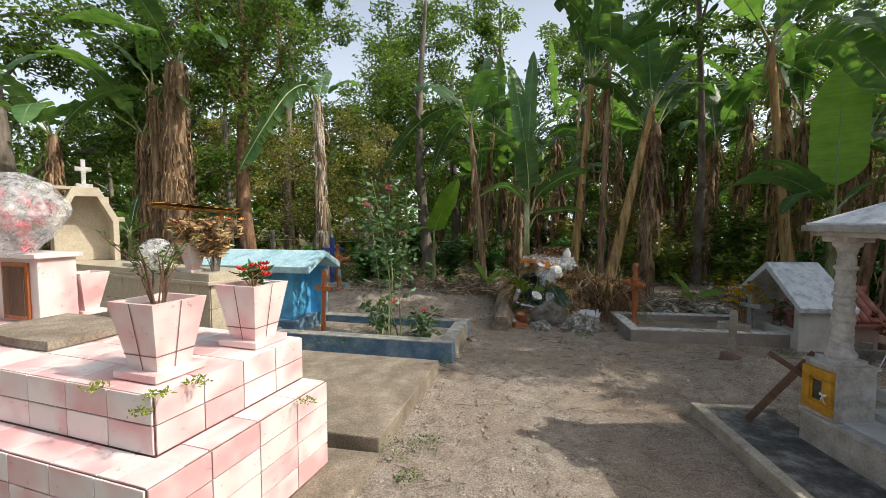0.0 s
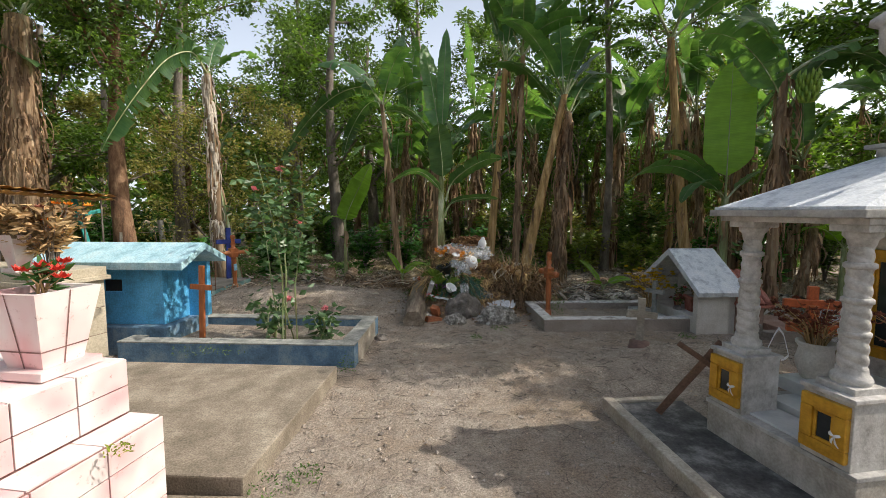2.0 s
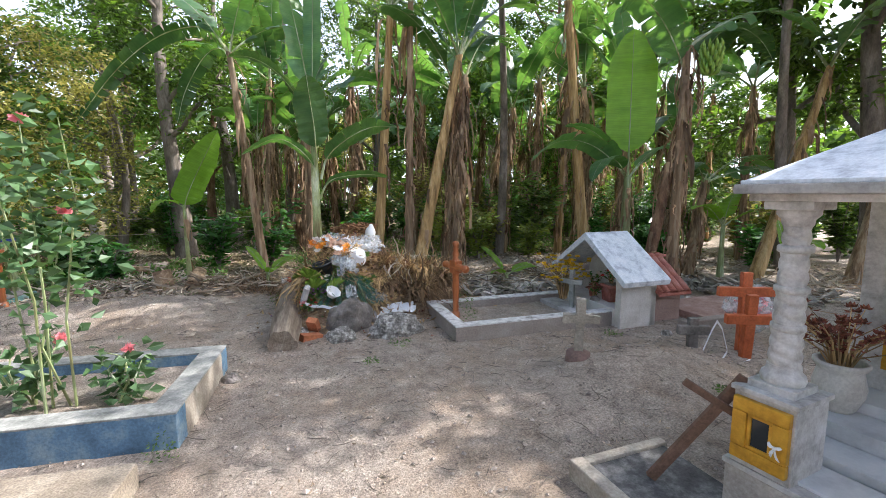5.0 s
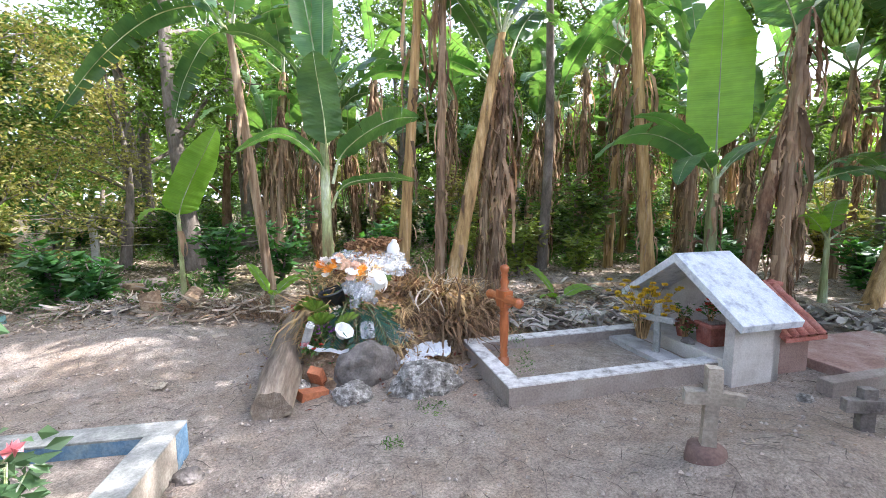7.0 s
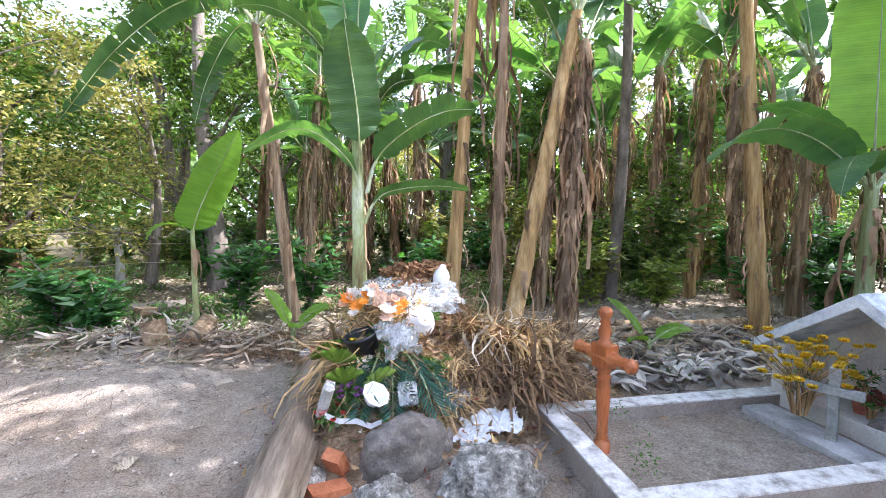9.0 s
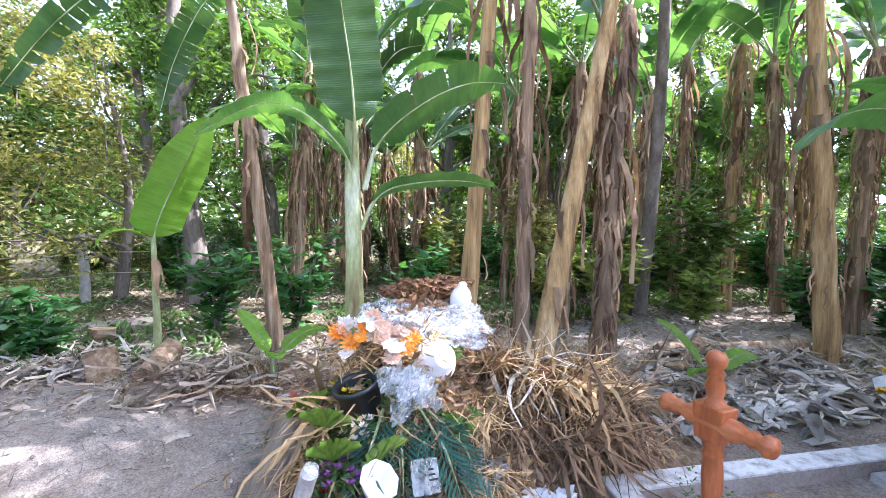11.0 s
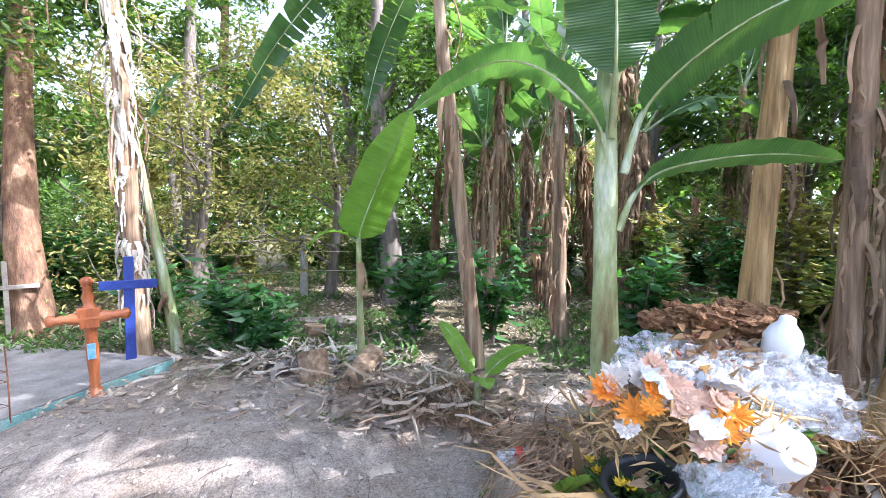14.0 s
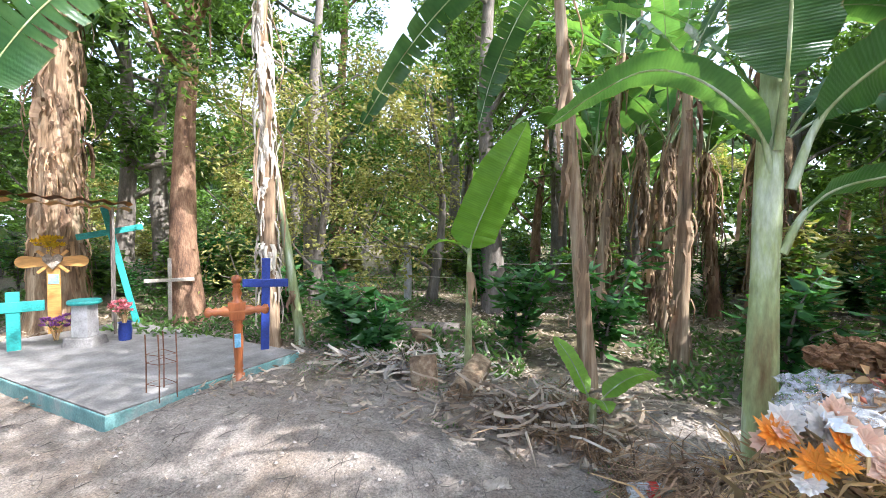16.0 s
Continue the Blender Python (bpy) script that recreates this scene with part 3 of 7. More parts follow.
def banana_plant(x, y, height, radius, leaves, label, seed=0, stem=None, lean=(0, 0), strips=60, hung=3, fruit=False, young=False, group="banana plants round the clearing", z=None, strip_mat=None, curve=0.0):
    """leaves: rows of azimuth, elevation (degrees), length, width, droop, torn."""
    rng = random.Random(seed)
    gz = (ground_z(x, y) if z is None else z) - 0.03
    root = thing("banana_plant", pose(x, y, gz), label, "banana plant", group)
    stem = stem or STEM_DRY

    def centre(zz):
        u = zz / height
        return Vector((lean[0] * (u ** (1 + curve)), lean[1] * u, zz))

    def rad(zz):
        u = zz / height
        return radius * (1.18 - 0.5 * u + 0.25 * math.exp(-u * 12))
    s = Soup()
    rows, n, sides = [], 26, 14
    ph = [rng.uniform(0, 6.28) for _ in range(5)]
    for i in range(n + 1):
        zz = height * i / n
        c, r = centre(zz), rad(zz)
        rows.append([c + Vector((math.cos(k * 2 * math.pi / sides), math.sin(k * 2 * math.pi / sides), 0)) * r * (1 + 0.09 * math.sin(3 * k * 2 * math.pi / sides + ph[0] + zz * 0.7) + 0.05 * math.sin(5 * k * 2 * math.pi / sides + ph[1] - zz) + 0.05 * math.sin(zz * 9 + ph[2] + k)) for k in range(sides)])
    s.grid(rows, True)
    s.face(rows[-1])
    part("stem", s, stem, root, smooth=True)
    if strips:
        d = Soup()
        sheath_strips(rng, d, centre, rad, height * 0.12, height, int(strips * 1.3), (0.12, 0.42), 0.04)
        tagged(part("dry_sheath", d, strip_mat or DRY_LEAF, root, "brown papery sheaths hanging in strips"), kind="stuff")
    top = centre(height)
    for n_lf, (az, el, ln, wd, dr, torn, *low) in enumerate(leaves):
        blade, rib = banana_leaf(rng, ln, wd, radians(el), radians(az), dr, torn, roll=low[1] if len(low) > 1 else rng.uniform(-0.6, 0.6))
        m = Matrix.Translation(centre(height - (low[0] if low else 0.05)))
        lf = part("leaf", blade, BANANA_YOUNG if young and (young != "first" or n_lf == 0) else BANANA, root, m=m, smooth=True)
        part("midrib", rib, STEM_GREEN, lf, smooth=True)
    if hung:
        h = Soup()
        sheath_strips(rng, h, centre, rad, height * 0.6, height, hung * 2, (0.35, 1.0), 0.16)
        dead_leaves(rng, h, centre, rad, height * 0.5, height, (hung + 1) // 2)
        tagged(part("dead_leaf", h, DRY_LEAF, root, "withered brown leaves hanging in strips"), kind="stuff")
    if fruit:
        b = Soup()
        axis = top + Vector((0.12, -0.25, -0.15))
        for tier in range(5):
            for k in range(9):
                a = k * 2 * math.pi / 9 + tier * 0.3
                o = Vector((math.cos(a), math.sin(a), 0))
                c0 = axis + Vector((0, 0, -0.07 * tier)) + o * (0.055 - 0.012 * abs(tier - 1.5))
                b.tube([c0, c0 + o * 0.06 + Vector((0, 0, 0.02)), c0 + o * 0.085 + Vector((0, 0, 0.09)), c0 + o * 0.07 + Vector((0, 0, 0.14))], [0.012, 0.022, 0.02, 0.006], 6)
        tagged(part("fruit_bunch", b, LEMON, root, "green unripe banana bunch", smooth=True), kind="stuff")
    return root


def crown_leaves(rng, n_leaf, clumps, size, flat=0.5):
    """A crown of many small leaves gathered in uneven clumps."""
    s = Soup()
    per = max(1, n_leaf // len(clumps))
    for c, r in clumps:
        for _ in range(int(per * rng.uniform(0.6, 1.4))):
            o = rand_dir(rng) * r * rng.random() ** 0.45
            o.z *= 0.65
            base = c + o
            along = (rand_dir(rng, -0.9, 0.4) + o.normalized() * 0.5).normalized()
            side = along.cross(rand_dir(rng)).normalized()
            side.z *= flat
            side.normalize()
            ln = size * rng.uniform(0.6, 1.4)
            leaf_quad(s, base, along, side, ln, ln * rng.uniform(0.38, 0.55))
    return s


def forest_tree(x, y, height, seed, bark=None, leaf=None, trunk_r=0.16, n_leaf=6000, size=0.13, spread=2.2, low=0.35, lean=(0, 0), label="tall shade tree with a loose airy crown", fork=0.0):
    rng = random.Random(seed)
    gz = ground_z(x, y) - 0.05
    root = thing("tree", pose(x, y, gz), label, "tree", "trees of the grove")
    wood = Soup()
    pts, p = [], Vector((0, 0, 0))
    n = 12
    for i in range(n + 1):
        u = i / n
        pts.append(Vector((lean[0] * u + 0.12 * math.sin(u * 5 + seed), lean[1] * u + 0.12 * math.cos(u * 4 + seed), height * 0.8 * u)))
    wood.tube(pts, [trunk_r * (1.25 - 0.95 * i / n + 0.35 * math.exp(-i)) for i in range(n + 1)], 12, rough=0.07, rng=rng)
    clumps = []
    limbs = 9
    for k in range(limbs):
        u = low + (1 - low) * (k + rng.random()) / limbs
        i = min(n, int(u * n))
        start = pts[i]
        a = rng.uniform(0, 6.28)
        out = Vector((math.cos(a), math.sin(a), rng.uniform(0.2, 0.9))).normalized()
        ln = spread * rng.uniform(0.6, 1.25) * (1.15 - 0.4 * u)
        q, branch = start.copy(), [start.copy()]
        for j in range(5):
            out = (out + rand_dir(rng) * 0.28 + Vector((0, 0, 0.06))).normalized()
            q = q + out * ln / 5
            branch.append(q.copy())
            if j > 0:
                clumps.append((q + rand_dir(rng) * 0.25, rng.uniform(0.3, 0.75)))
        r0 = trunk_r * 0.45 * (1.1 - 0.6 * u)
        wood.tube(branch, [r0 * (1 - 0.17 * j) for j in range(6)], 7, rng=rng)
        for j in (2, 3, 4):
            o2 = (rand_dir(rng) + out * 0.4).normalized()
            b2 = [branch[j], branch[j] + o2 * ln * 0.22, branch[j] + o2 * ln * 0.42 + Vector((0, 0, 0.1))]
            wood.tube(b2, [r0 * 0.4, r0 * 0.28, r0 * 0.1], 5, rng=rng)
            clumps.append((b2[-1], rng.uniform(0.3, 0.7)))
    part("trunk", wood, bark or BARK, root, smooth=True)
    part("crown", crown_leaves(rng, n_leaf, clumps, size), leaf or FOREST, root)
    return root


def shrub(x, y, height, radius, seed, leaf=None, n_leaf=420, size=0.13, label="dark glossy coffee shrub", category="shrub", name="coffee_shrub", group="coffee shrubs", low=0.2):
    rng = random.Random(seed)
    root = thing(name, pose(x, y, ground_z(x, y) - 0.02), label, category, group)
    wood, s = Soup(), Soup()
    for k in range(6):
        a = rng.uniform(0, 6.28)
        tip = Vector((math.cos(a) * radius * rng.uniform(0.3, 1), math.sin(a) * radius * rng.uniform(0.3, 1), height * rng.uniform(0.55, 1.0)))
        pts = [Vector((0, 0, 0)), Vector((tip.x * 0.15, tip.y * 0.15, tip.z * 0.4)), Vector((tip.x * 0.5, tip.y * 0.5, tip.z * 0.8)), tip]
        wood.tube(pts, [0.018, 0.014, 0.009, 0.004], 5, rng=rng)
        for _ in range(n_leaf // 6):
            u = low + (1 - low) * rng.random()
            i = min(2, int(u * 3))
            b = pts[i].lerp(pts[i + 1], u * 3 - i) + rand_dir(rng) * radius * 0.35 * rng.random()
            if b.z < 0.03:
                b.z = 0.03
            along = (rand_dir(rng, -0.6, 0.35) + Vector((b.x, b.y, 0)) * 0.6).normalized()
            side = along.cross(Vector((0, 0, 1)) + rand_dir(rng) * 0.5).normalized()
            ln = size * rng.uniform(0.6, 1.3)
            leaf_quad(s, b, along, side, ln, ln * 0.5)
    part("stem_frame", wood, BARK, root)
    part("foliage", s, leaf or COFFEE, root)
    return root


# prominent banana plants, each crown leaf: azimuth, elevation, length, width, droop, torn, drop below the top
MAIN = banana_plant(1.46, 7.62, 2.5, 0.055, [
             (120, 78, 1.5, 0.4, 0.5, 0.1), (60, 84, 1.6, 0.26, 0.2, 0.05), (30, 62, 1.2, 0.36, 1.4, 0.2, 0.3), (160, 65, 1.1, 0.36, 1.6, 0.2, 0.2)],
             "vigorous green banana plant with pale stem behind the rubbish heap", 11, STEM_WAX, strips=0, hung=0)
arched_leaf(MAIN, [(1.47, 7.60, 1.72), (1.40, 7.57, 1.93), (1.20, 7.55, 2.12), (1.0, 7.55, 2.18), (0.8, 7.55, 2.10), (0.60, 7.55, 1.97)], 0.17, 180, 0.55, 0.05, 401, stalk=0.16)
arched_leaf(MAIN, [(1.53, 7.60, 1.70), (1.60, 7.58, 1.95), (1.74, 7.53, 2.12), (1.98, 7.5, 2.29), (2.22, 7.5, 2.39), (2.46, 7.5, 2.41)], 0.32, 0, -0.7, 0.14, 402)
arched_leaf(MAIN, [(1.51, 7.60, 1.45), (1.58, 7.6, 1.61), (1.70, 7.6, 1.71), (1.95, 7.6, 1.76), (2.2, 7.6, 1.77), (2.44, 7.6, 1.74)], 0.2, 0, -0.45, 0.0, 403)
arched_leaf(MAIN, [(1.47, 7.57, 1.85), (1.46, 7.50, 2.15), (1.43, 7.42, 2.40), (1.38, 7.32, 2.65), (1.33, 7.18, 2.88)], 0.42, 270, 0.3, 0.05, 404, stalk=0.3)
arched_leaf(MAIN, [(1.50, 7.64, 2.1), (1.62, 7.7, 2.4), (1.78, 7.74, 2.62), (1.98, 7.76, 2.7)], 0.36, 30, -0.6, 0.06, 405)
banana_plant(1.85, 10.6, 3.2, 0.07, [(170, 60, 1.2, 0.35, 1.6, 0.3), (20, 70, 1.2, 0.35, 1.2, 0.3)], "brown banana stem with hanging dry sheaths", 12, STEM_DRY, strips=30, hung=2)
YOUNG = banana_plant(-0.2, 9.7, 1.3, 0.032, [(205, 45, 0.45, 0.34, 2.4, 0.0)], "young banana plant with one upright bright leaf", 13, STEM_WAX, strips=3, hung=0, young=True)
arched_leaf(YOUNG, [(-0.2, 9.68, 1.30), (-0.12, 9.64, 1.55), (0.08, 9.6, 1.98), (0.34, 9.58, 2.5)], 0.44, 300, -0.2, 0.04, 406, BANANA_YOUNG, 0.1)
GREY = banana_plant(0.92, 9.45, 3.6, 0.062, [(150, 60, 1.7, 0.4, 1.7, 0.4), (10, 50, 1.4, 0.4, 1.7, 0.3), (60, 70, 1.6, 0.4, 0.8, 0.2), (290, 60, 1.3, 0.4, 1.6, 0.2)],
             "slender grey banana stem with long arching leaves", 14, lean=(-0.35, 0), strips=10, hung=1)
arched_leaf(GREY, [(0.58, 9.5, 3.65), (0.4, 9.6, 3.95), (0.1, 9.75, 4.05), (-0.4, 9.85, 3.85), (-0.95, 9.85, 3.3), (-1.47, 9.82, 2.52)], 0.33, 180, 0.7, 0.65, 409, stalk=0.1, segs=34)
arched_leaf(GREY, [(0.58, 9.6, 3.6), (0.45, 9.8, 3.8), (0.2, 10.1, 3.7), (-0.1, 10.3, 3.2), (-0.25, 10.33, 2.69)], 0.3, 150, 0.7, 0.6, 410, stalk=0.1, segs=30)
banana_plant(2.46, 8.3, 4.2, 0.072, [(200, 70, 1.7, 0.42, 1.0, 0.3), (20, 65, 1.7, 0.42, 1.2, 0.3), (90, 75, 1.7, 0.4, 0.7, 0.2), (270, 70, 1.6, 0.4, 1.0, 0.2), (330, 50, 1.6, 0.45, 1.7, 0.3)],
             "tall banana plant with golden brown stem", 15, STEM_GOLD, lean=(0.3, 0), strips=16)
banana_plant(2.95, 8.2, 4.3, 0.06, [(190, 65, 1.7, 0.45, 1.2, 0.2), (340, 60, 1.8, 0.45, 1.3, 0.2), (100, 75, 1.7, 0.4, 0.6, 0.2), (250, 60, 1.6, 0.4, 1.2, 0.2)],
             "tall banana plant with a straight brown stem", 16, lean=(0.1, 0), strips=40)
banana_plant(2.96, 7.98, 3.6, 0.085, [(15, 55, 1.9, 0.45, 1.2, 0.15), (80, 75, 1.8, 0.4, 0.5, 0.2), (330, 70, 1.6, 0.45, 0.9, 0.2), (200, 60, 1.6, 0.45, 1.4, 0.2), (270, 65, 1.3, 0.3, 1.9, 0.4)],
             "leaning banana plant with a pale fibrous stem", 17, STEM_GOLD, lean=(0.85, 0.1), strips=10, hung=2)
banana_plant(3.62, 8.0, 3.3, 0.055, [(30, 60, 1.5, 0.4, 1.6, 0.3), (150, 65, 1.5, 0.4, 1.4, 0.3)], "banana stem thick with shaggy dead sheaths", 18, lean=(0.25, 0), strips=110, hung=3)
banana_plant(3.95, 8.3, 3.2, 0.052, [(60, 60, 1.5, 0.4, 1.6, 0.3), (200, 55, 1.6, 0.4, 1.5, 0.3)], "banana stem thick with shaggy dead sheaths", 19, lean=(-0.1, 0), strips=100, hung=4)
banana_plant(6.25, 7.75, 4.6, 0.088, [(200, 50, 2.2, 0.5, 1.6, 0.3), (330, 45, 2.3, 0.5, 1.7, 0.4), (20, 60, 2.0, 0.5, 1.2, 0.3), (120, 70, 2.0, 0.5, 0.9, 0.3), (265, 55, 2.0, 0.5, 1.6, 0.4)],
             "tall straight banana plant with fibrous brown stem", 20, STEM_GOLD, lean=(-0.6, 0), strips=34, hung=5)
banana_plant(5.86, 6.55, 1.75, 0.075, [(45, 87, 1.75, 0.68, 0.03, 0.03, 0.05, 0.0), (165, 50, 1.45, 0.34, 1.9, 0.1, 0.05, 0.8), (200, 40, 1.1, 0.28, 1.9, 0.1), (0, 50, 1.1, 0.32, 1.4, 0.1), (150, 65, 1.1, 0.3, 1.6, 0.1), (330, 55, 1.0, 0.3, 1.6, 0.1)],
             "banana sucker with one huge upright leaf", 21, STEM_GREEN, strips=24, hung=1, young="first")
banana_plant(5.85, 6.2, 3.0, 0.075, [(180, 60, 1.6, 0.5, 1.6, 0.3), (10, 55, 1.9, 0.5, 1.5, 0.4), (80, 70, 1.8, 0.4, 0.8, 0.3)], "leaning reddish banana stem behind the tomb houses", 22, BARK_RED, lean=(0.3, -0.35), strips=16, hung=2)
banana_plant(6.15, 5.95, 3.45, 0.07, [(0, 35, 1.7, 0.36, 1.4, 0.5), (95, 65, 1.6, 0.42, 1.2, 0.4), (200, 55, 1.2, 0.36, 1.8, 0.4), (330, 40, 1.5, 0.4, 1.6, 0.5)], "shaggy banana plant with a green fruit bunch", 23, lean=(-0.15, -0.15), strips=70, hung=5, fruit=True)
banana_plant(7.45, 6.6, 1.7, 0.075, [(0, 35, 1.9, 0.36, 1.4, 0.5), (340, 25, 1.7, 0.36, 1.3, 0.5), (30, 25, 1.6, 0.36, 1.5, 0.5), (200, 40, 1.2, 0.32, 1.8, 0.4)], "banana plant with tattered arching leaves", 39, lean=(0.3, 0), strips=50, hung=3)
banana_plant(8.1, 6.45, 0.95, 0.045, [(100, 75, 0.9, 0.28, 0.5, 0.0), (20, 55, 0.9, 0.28, 1.2, 0.1), (180, 50, 0.8, 0.26, 1.4, 0.1), (300, 50, 0.7, 0.25, 1.4, 0.1)], "young bright green banana plant", 24, STEM_GREEN, strips=2, hung=0, young=True)
banana_plant(7.6, 5.25, 0.7, 0.035, [(250, 50, 0.55, 0.24, 1.8, 0.0), (60, 75, 0.4, 0.16, 0.8, 0.0)], "young banana plant with one drooping leaf", 35, STEM_GREEN, strips=2, hung=0, young=True)
banana_plant(8.3, 6.0, 3.6, 0.085, [(10, 50, 2.0, 0.5, 1.5, 0.4), (120, 60, 2.0, 0.5, 1.2, 0.3), (230, 45, 1.9, 0.5, 1.7, 0.4)], "leaning brown banana stem", 25, STEM_GOLD, lean=(1.3, -0.2), strips=20, hung=3)
banana_plant(9.6, 5.2, 3.6, 0.09, [(10, 50, 2.0, 0.5, 1.5, 0.4), (120, 60, 2.0, 0.5, 1.2, 0.3), (230, 45, 1.9, 0.5, 1.7, 0.4), (180, 60, 1.8, 0.5, 1.4, 0.3)], "leaning brown banana stem", 36, lean=(0.9, -0.2), strips=20, hung=3)
PALE = banana_plant(-2.75, 10.1, 4.2, 0.09, [(170, 70, 1.2, 0.35, 1.6, 0.3), (20, 60, 1.1, 0.35, 2.0, 0.5), (80, 70, 1.0, 0.3, 1.2, 0.3)],
             "pale shaggy banana stem with one long arching leaf", 26, lean=(-0.1, 0), strips=150, hung=4, strip_mat=PALE_DRY)
arched_leaf(PALE, [(-2.84, 10.0, 4.25), (-2.9, 9.5, 4.45), (-3.05, 8.8, 4.1), (-3.25, 8.2, 3.4), (-3.5, 7.9, 2.75), (-3.67, 7.87, 2.4)], 0.46, 215, 0.7, 0.65, 407, stalk=0.1, segs=34)
banana_plant(-2.45, 10.3, 2.4, 0.055, [(70, 70, 0.9, 0.3, 1.0, 0.4)], "thin yellow-green banana stem", 27, STEM_GREEN, lean=(-0.4, 0), strips=8, hung=2)
banana_plant(-6.55, 10.2, 4.6, 0.15, [(180, 60, 1.8, 0.5, 1.5, 0.3), (300, 55, 1.7, 0.45, 1.7, 0.3)], "old banana stem covered in pale torn sheaths", 38, STEM_DRY, lean=(-0.1, 0), strips=160, hung=6, strip_mat=DRY_LEAF)
banana_plant(-6.1, 9.95, 5.0, 0.27, [(200, 50, 2.0, 0.5, 1.6, 0.3), (80, 70, 2.1, 0.5, 0.9, 0.3), (330, 45, 1.7, 0.4, 2.0, 0.4), (20, 60, 1.6, 0.4, 1.7, 0.4), (260, 60, 1.8, 0.5, 1.5, 0.2)],
             "thick old banana stem covered in pale torn sheaths", 28, STEM_DRY, lean=(0.15, 0), strips=300, hung=9, strip_mat=DRY_LEAF)
banana_plant(-7.2, 10.6, 3.6, 0.12, [(250, 60, 2.0, 0.55, 1.3, 0.1), (190, 45, 1.9, 0.5, 1.9, 0.2), (330, 50, 1.8, 0.5, 1.7, 0.2), (60, 70, 1.8, 0.5, 0.9, 0.2)], "banana plant with broad dark leaves", 29, strips=120, hung=6)
banana_plant(-6.6, 9.2, 1.3, 0.05, [(0, 40, 0.7, 0.2, 1.5, 0.1), (180, 45, 0.7, 0.2, 1.6, 0.1), (90, 75, 0.7, 0.2, 0.6, 0.0), (280, 60, 0.6, 0.2, 1.2, 0.0)], "small green banana sucker", 30, STEM_GREEN, strips=4, hung=0)
banana_plant(-8.2, 9.3, 3.3, 0.12, [(270, 55, 1.9, 0.5, 1.6, 0.2), (300, 40, 1.8, 0.5, 1.9, 0.3), (200, 50, 1.8, 0.5, 1.7, 0.2), (20, 60, 1.8, 0.5, 1.5, 0.3)], "banana plant with broad dark leaves", 31, strips=120, hung=5)
banana_plant(-8.6, 8.0, 3.6, 0.12, [(270, 55, 1.9, 0.5, 1.6, 0.2), (300, 40, 1.8, 0.5, 1.9, 0.3), (200, 50, 1.8, 0.5, 1.7, 0.2), (20, 60, 1.8, 0.5, 1.5, 0.3)], "banana plant with broad dark leaves", 37, strips=100, hung=5)
banana_plant(0.9, 8.75, 0.25, 0.03, [(30, 45, 0.5, 0.17, 1.2, 0.05), (150, 65, 0.45, 0.16, 0.8, 0.0), (280, 45, 0.35, 0.14, 1.2, 0.0)], "small banana sucker with three leaves", 32, STEM_GREEN, strips=0, hung=0, young=True)
banana_plant(4.35, 7.5, 0.22, 0.03, [(5, 30, 0.55, 0.16, 1.0, 0.05), (140, 60, 0.5, 0.15, 0.8, 0.0), (200, 40, 0.35, 0.12, 1.2, 0.0)], "small banana sucker with three leaves", 33, STEM_GREEN, strips=0, hung=0, young=True)


def grove():
    """The banana grove behind: one stand after another, thinning into the trees."""
    rng = random.Random(77)
    taken = [(1.46, 7.62), (2.46, 8.3), (3.0, 8.1), (3.6, 7.95), (6.25, 7.75), (6.9, 7.1), (0.92, 9.45)]
    spots = []
    while len(spots) < 60:
        x, y = rng.uniform(0.6, 13.0), rng.uniform(8.8, 17.5)
        if x > 7.5 and y < 9.5:
            y -= rng.uniform(0, 2.0)
        if x < 3.0 and y < 11.5:
            continue
        if all((x - a) ** 2 + (y - b) ** 2 > 0.5 for a, b in taken):
            spots.append((x, y))
            taken.append((x, y))
    for i, (x, y) in enumerate(spots):
        h = rng.uniform(2.4, 4.3)
        lv = [(rng.uniform(0, 360), rng.uniform(35, 82), rng.uniform(1.2, 2.0), rng.uniform(0.32, 0.5), rng.uniform(0.5, 1.9), rng.uniform(0.1, 0.5)) for _ in range(rng.randint(3, 5))]
        banana_plant(x, y, h, rng.uniform(0.05, 0.08), lv, "banana plant of the shaded grove with brown ragged stem", 100 + i, rng.choice([STEM_DRY, STEM_DRY, STEM_GOLD, BARK_RED, STEM_DRY]), lean=(rng.uniform(-0.35, 0.35), rng.uniform(-0.2, 0.2)), strips=rng.randint(60, 130), hung=rng.randint(4, 9), group="banana plants of the grove")


grove()

# trees behind and around
forest_tree(-4.75, 10.95, 9.5, 41, BARK_RED, FOREST, 0.17, 11000, 0.11, 2.8, 0.5, (-0.5, 0.3), "red-brown barked tree with a leaning fork behind the crosses")
forest_tree(-3.6, 12.6, 5.2, 42, BARK, FOREST_YELLOW, 0.08, 6500, 0.085, 1.9, 0.05, label="bushy yellowing tree with fine leaves")
forest_tree(-1.7, 13.5, 5.0, 43, BARK, FOREST_YELLOW, 0.08, 5000, 0.085, 1.9, 0.08, label="bushy yellowing tree with fine leaves")
forest_tree(-2.6, 18.0, 9.5, 44, BARK, FOREST, 0.17, 6500, 0.15, 2.8, 0.3, label="tall grey-trunked shade tree")
forest_tree(0.4, 16.5, 9.0, 45, BARK, FOREST, 0.17, 6500, 0.15, 3.0, 0.3, label="tall grey-trunked shade tree")
forest_tree(-0.6, 13.2, 10.0, 46, BARK, FOREST, 0.15, 8000, 0.12, 3.0, 0.35, label="dark leafy tree with long crossing limbs")
forest_tree(-5.2, 15.0, 12.0, 47, BARK, FOREST, 0.16, 15000, 0.15, 3.2, 0.2, label="tall grey-trunked shade tree")
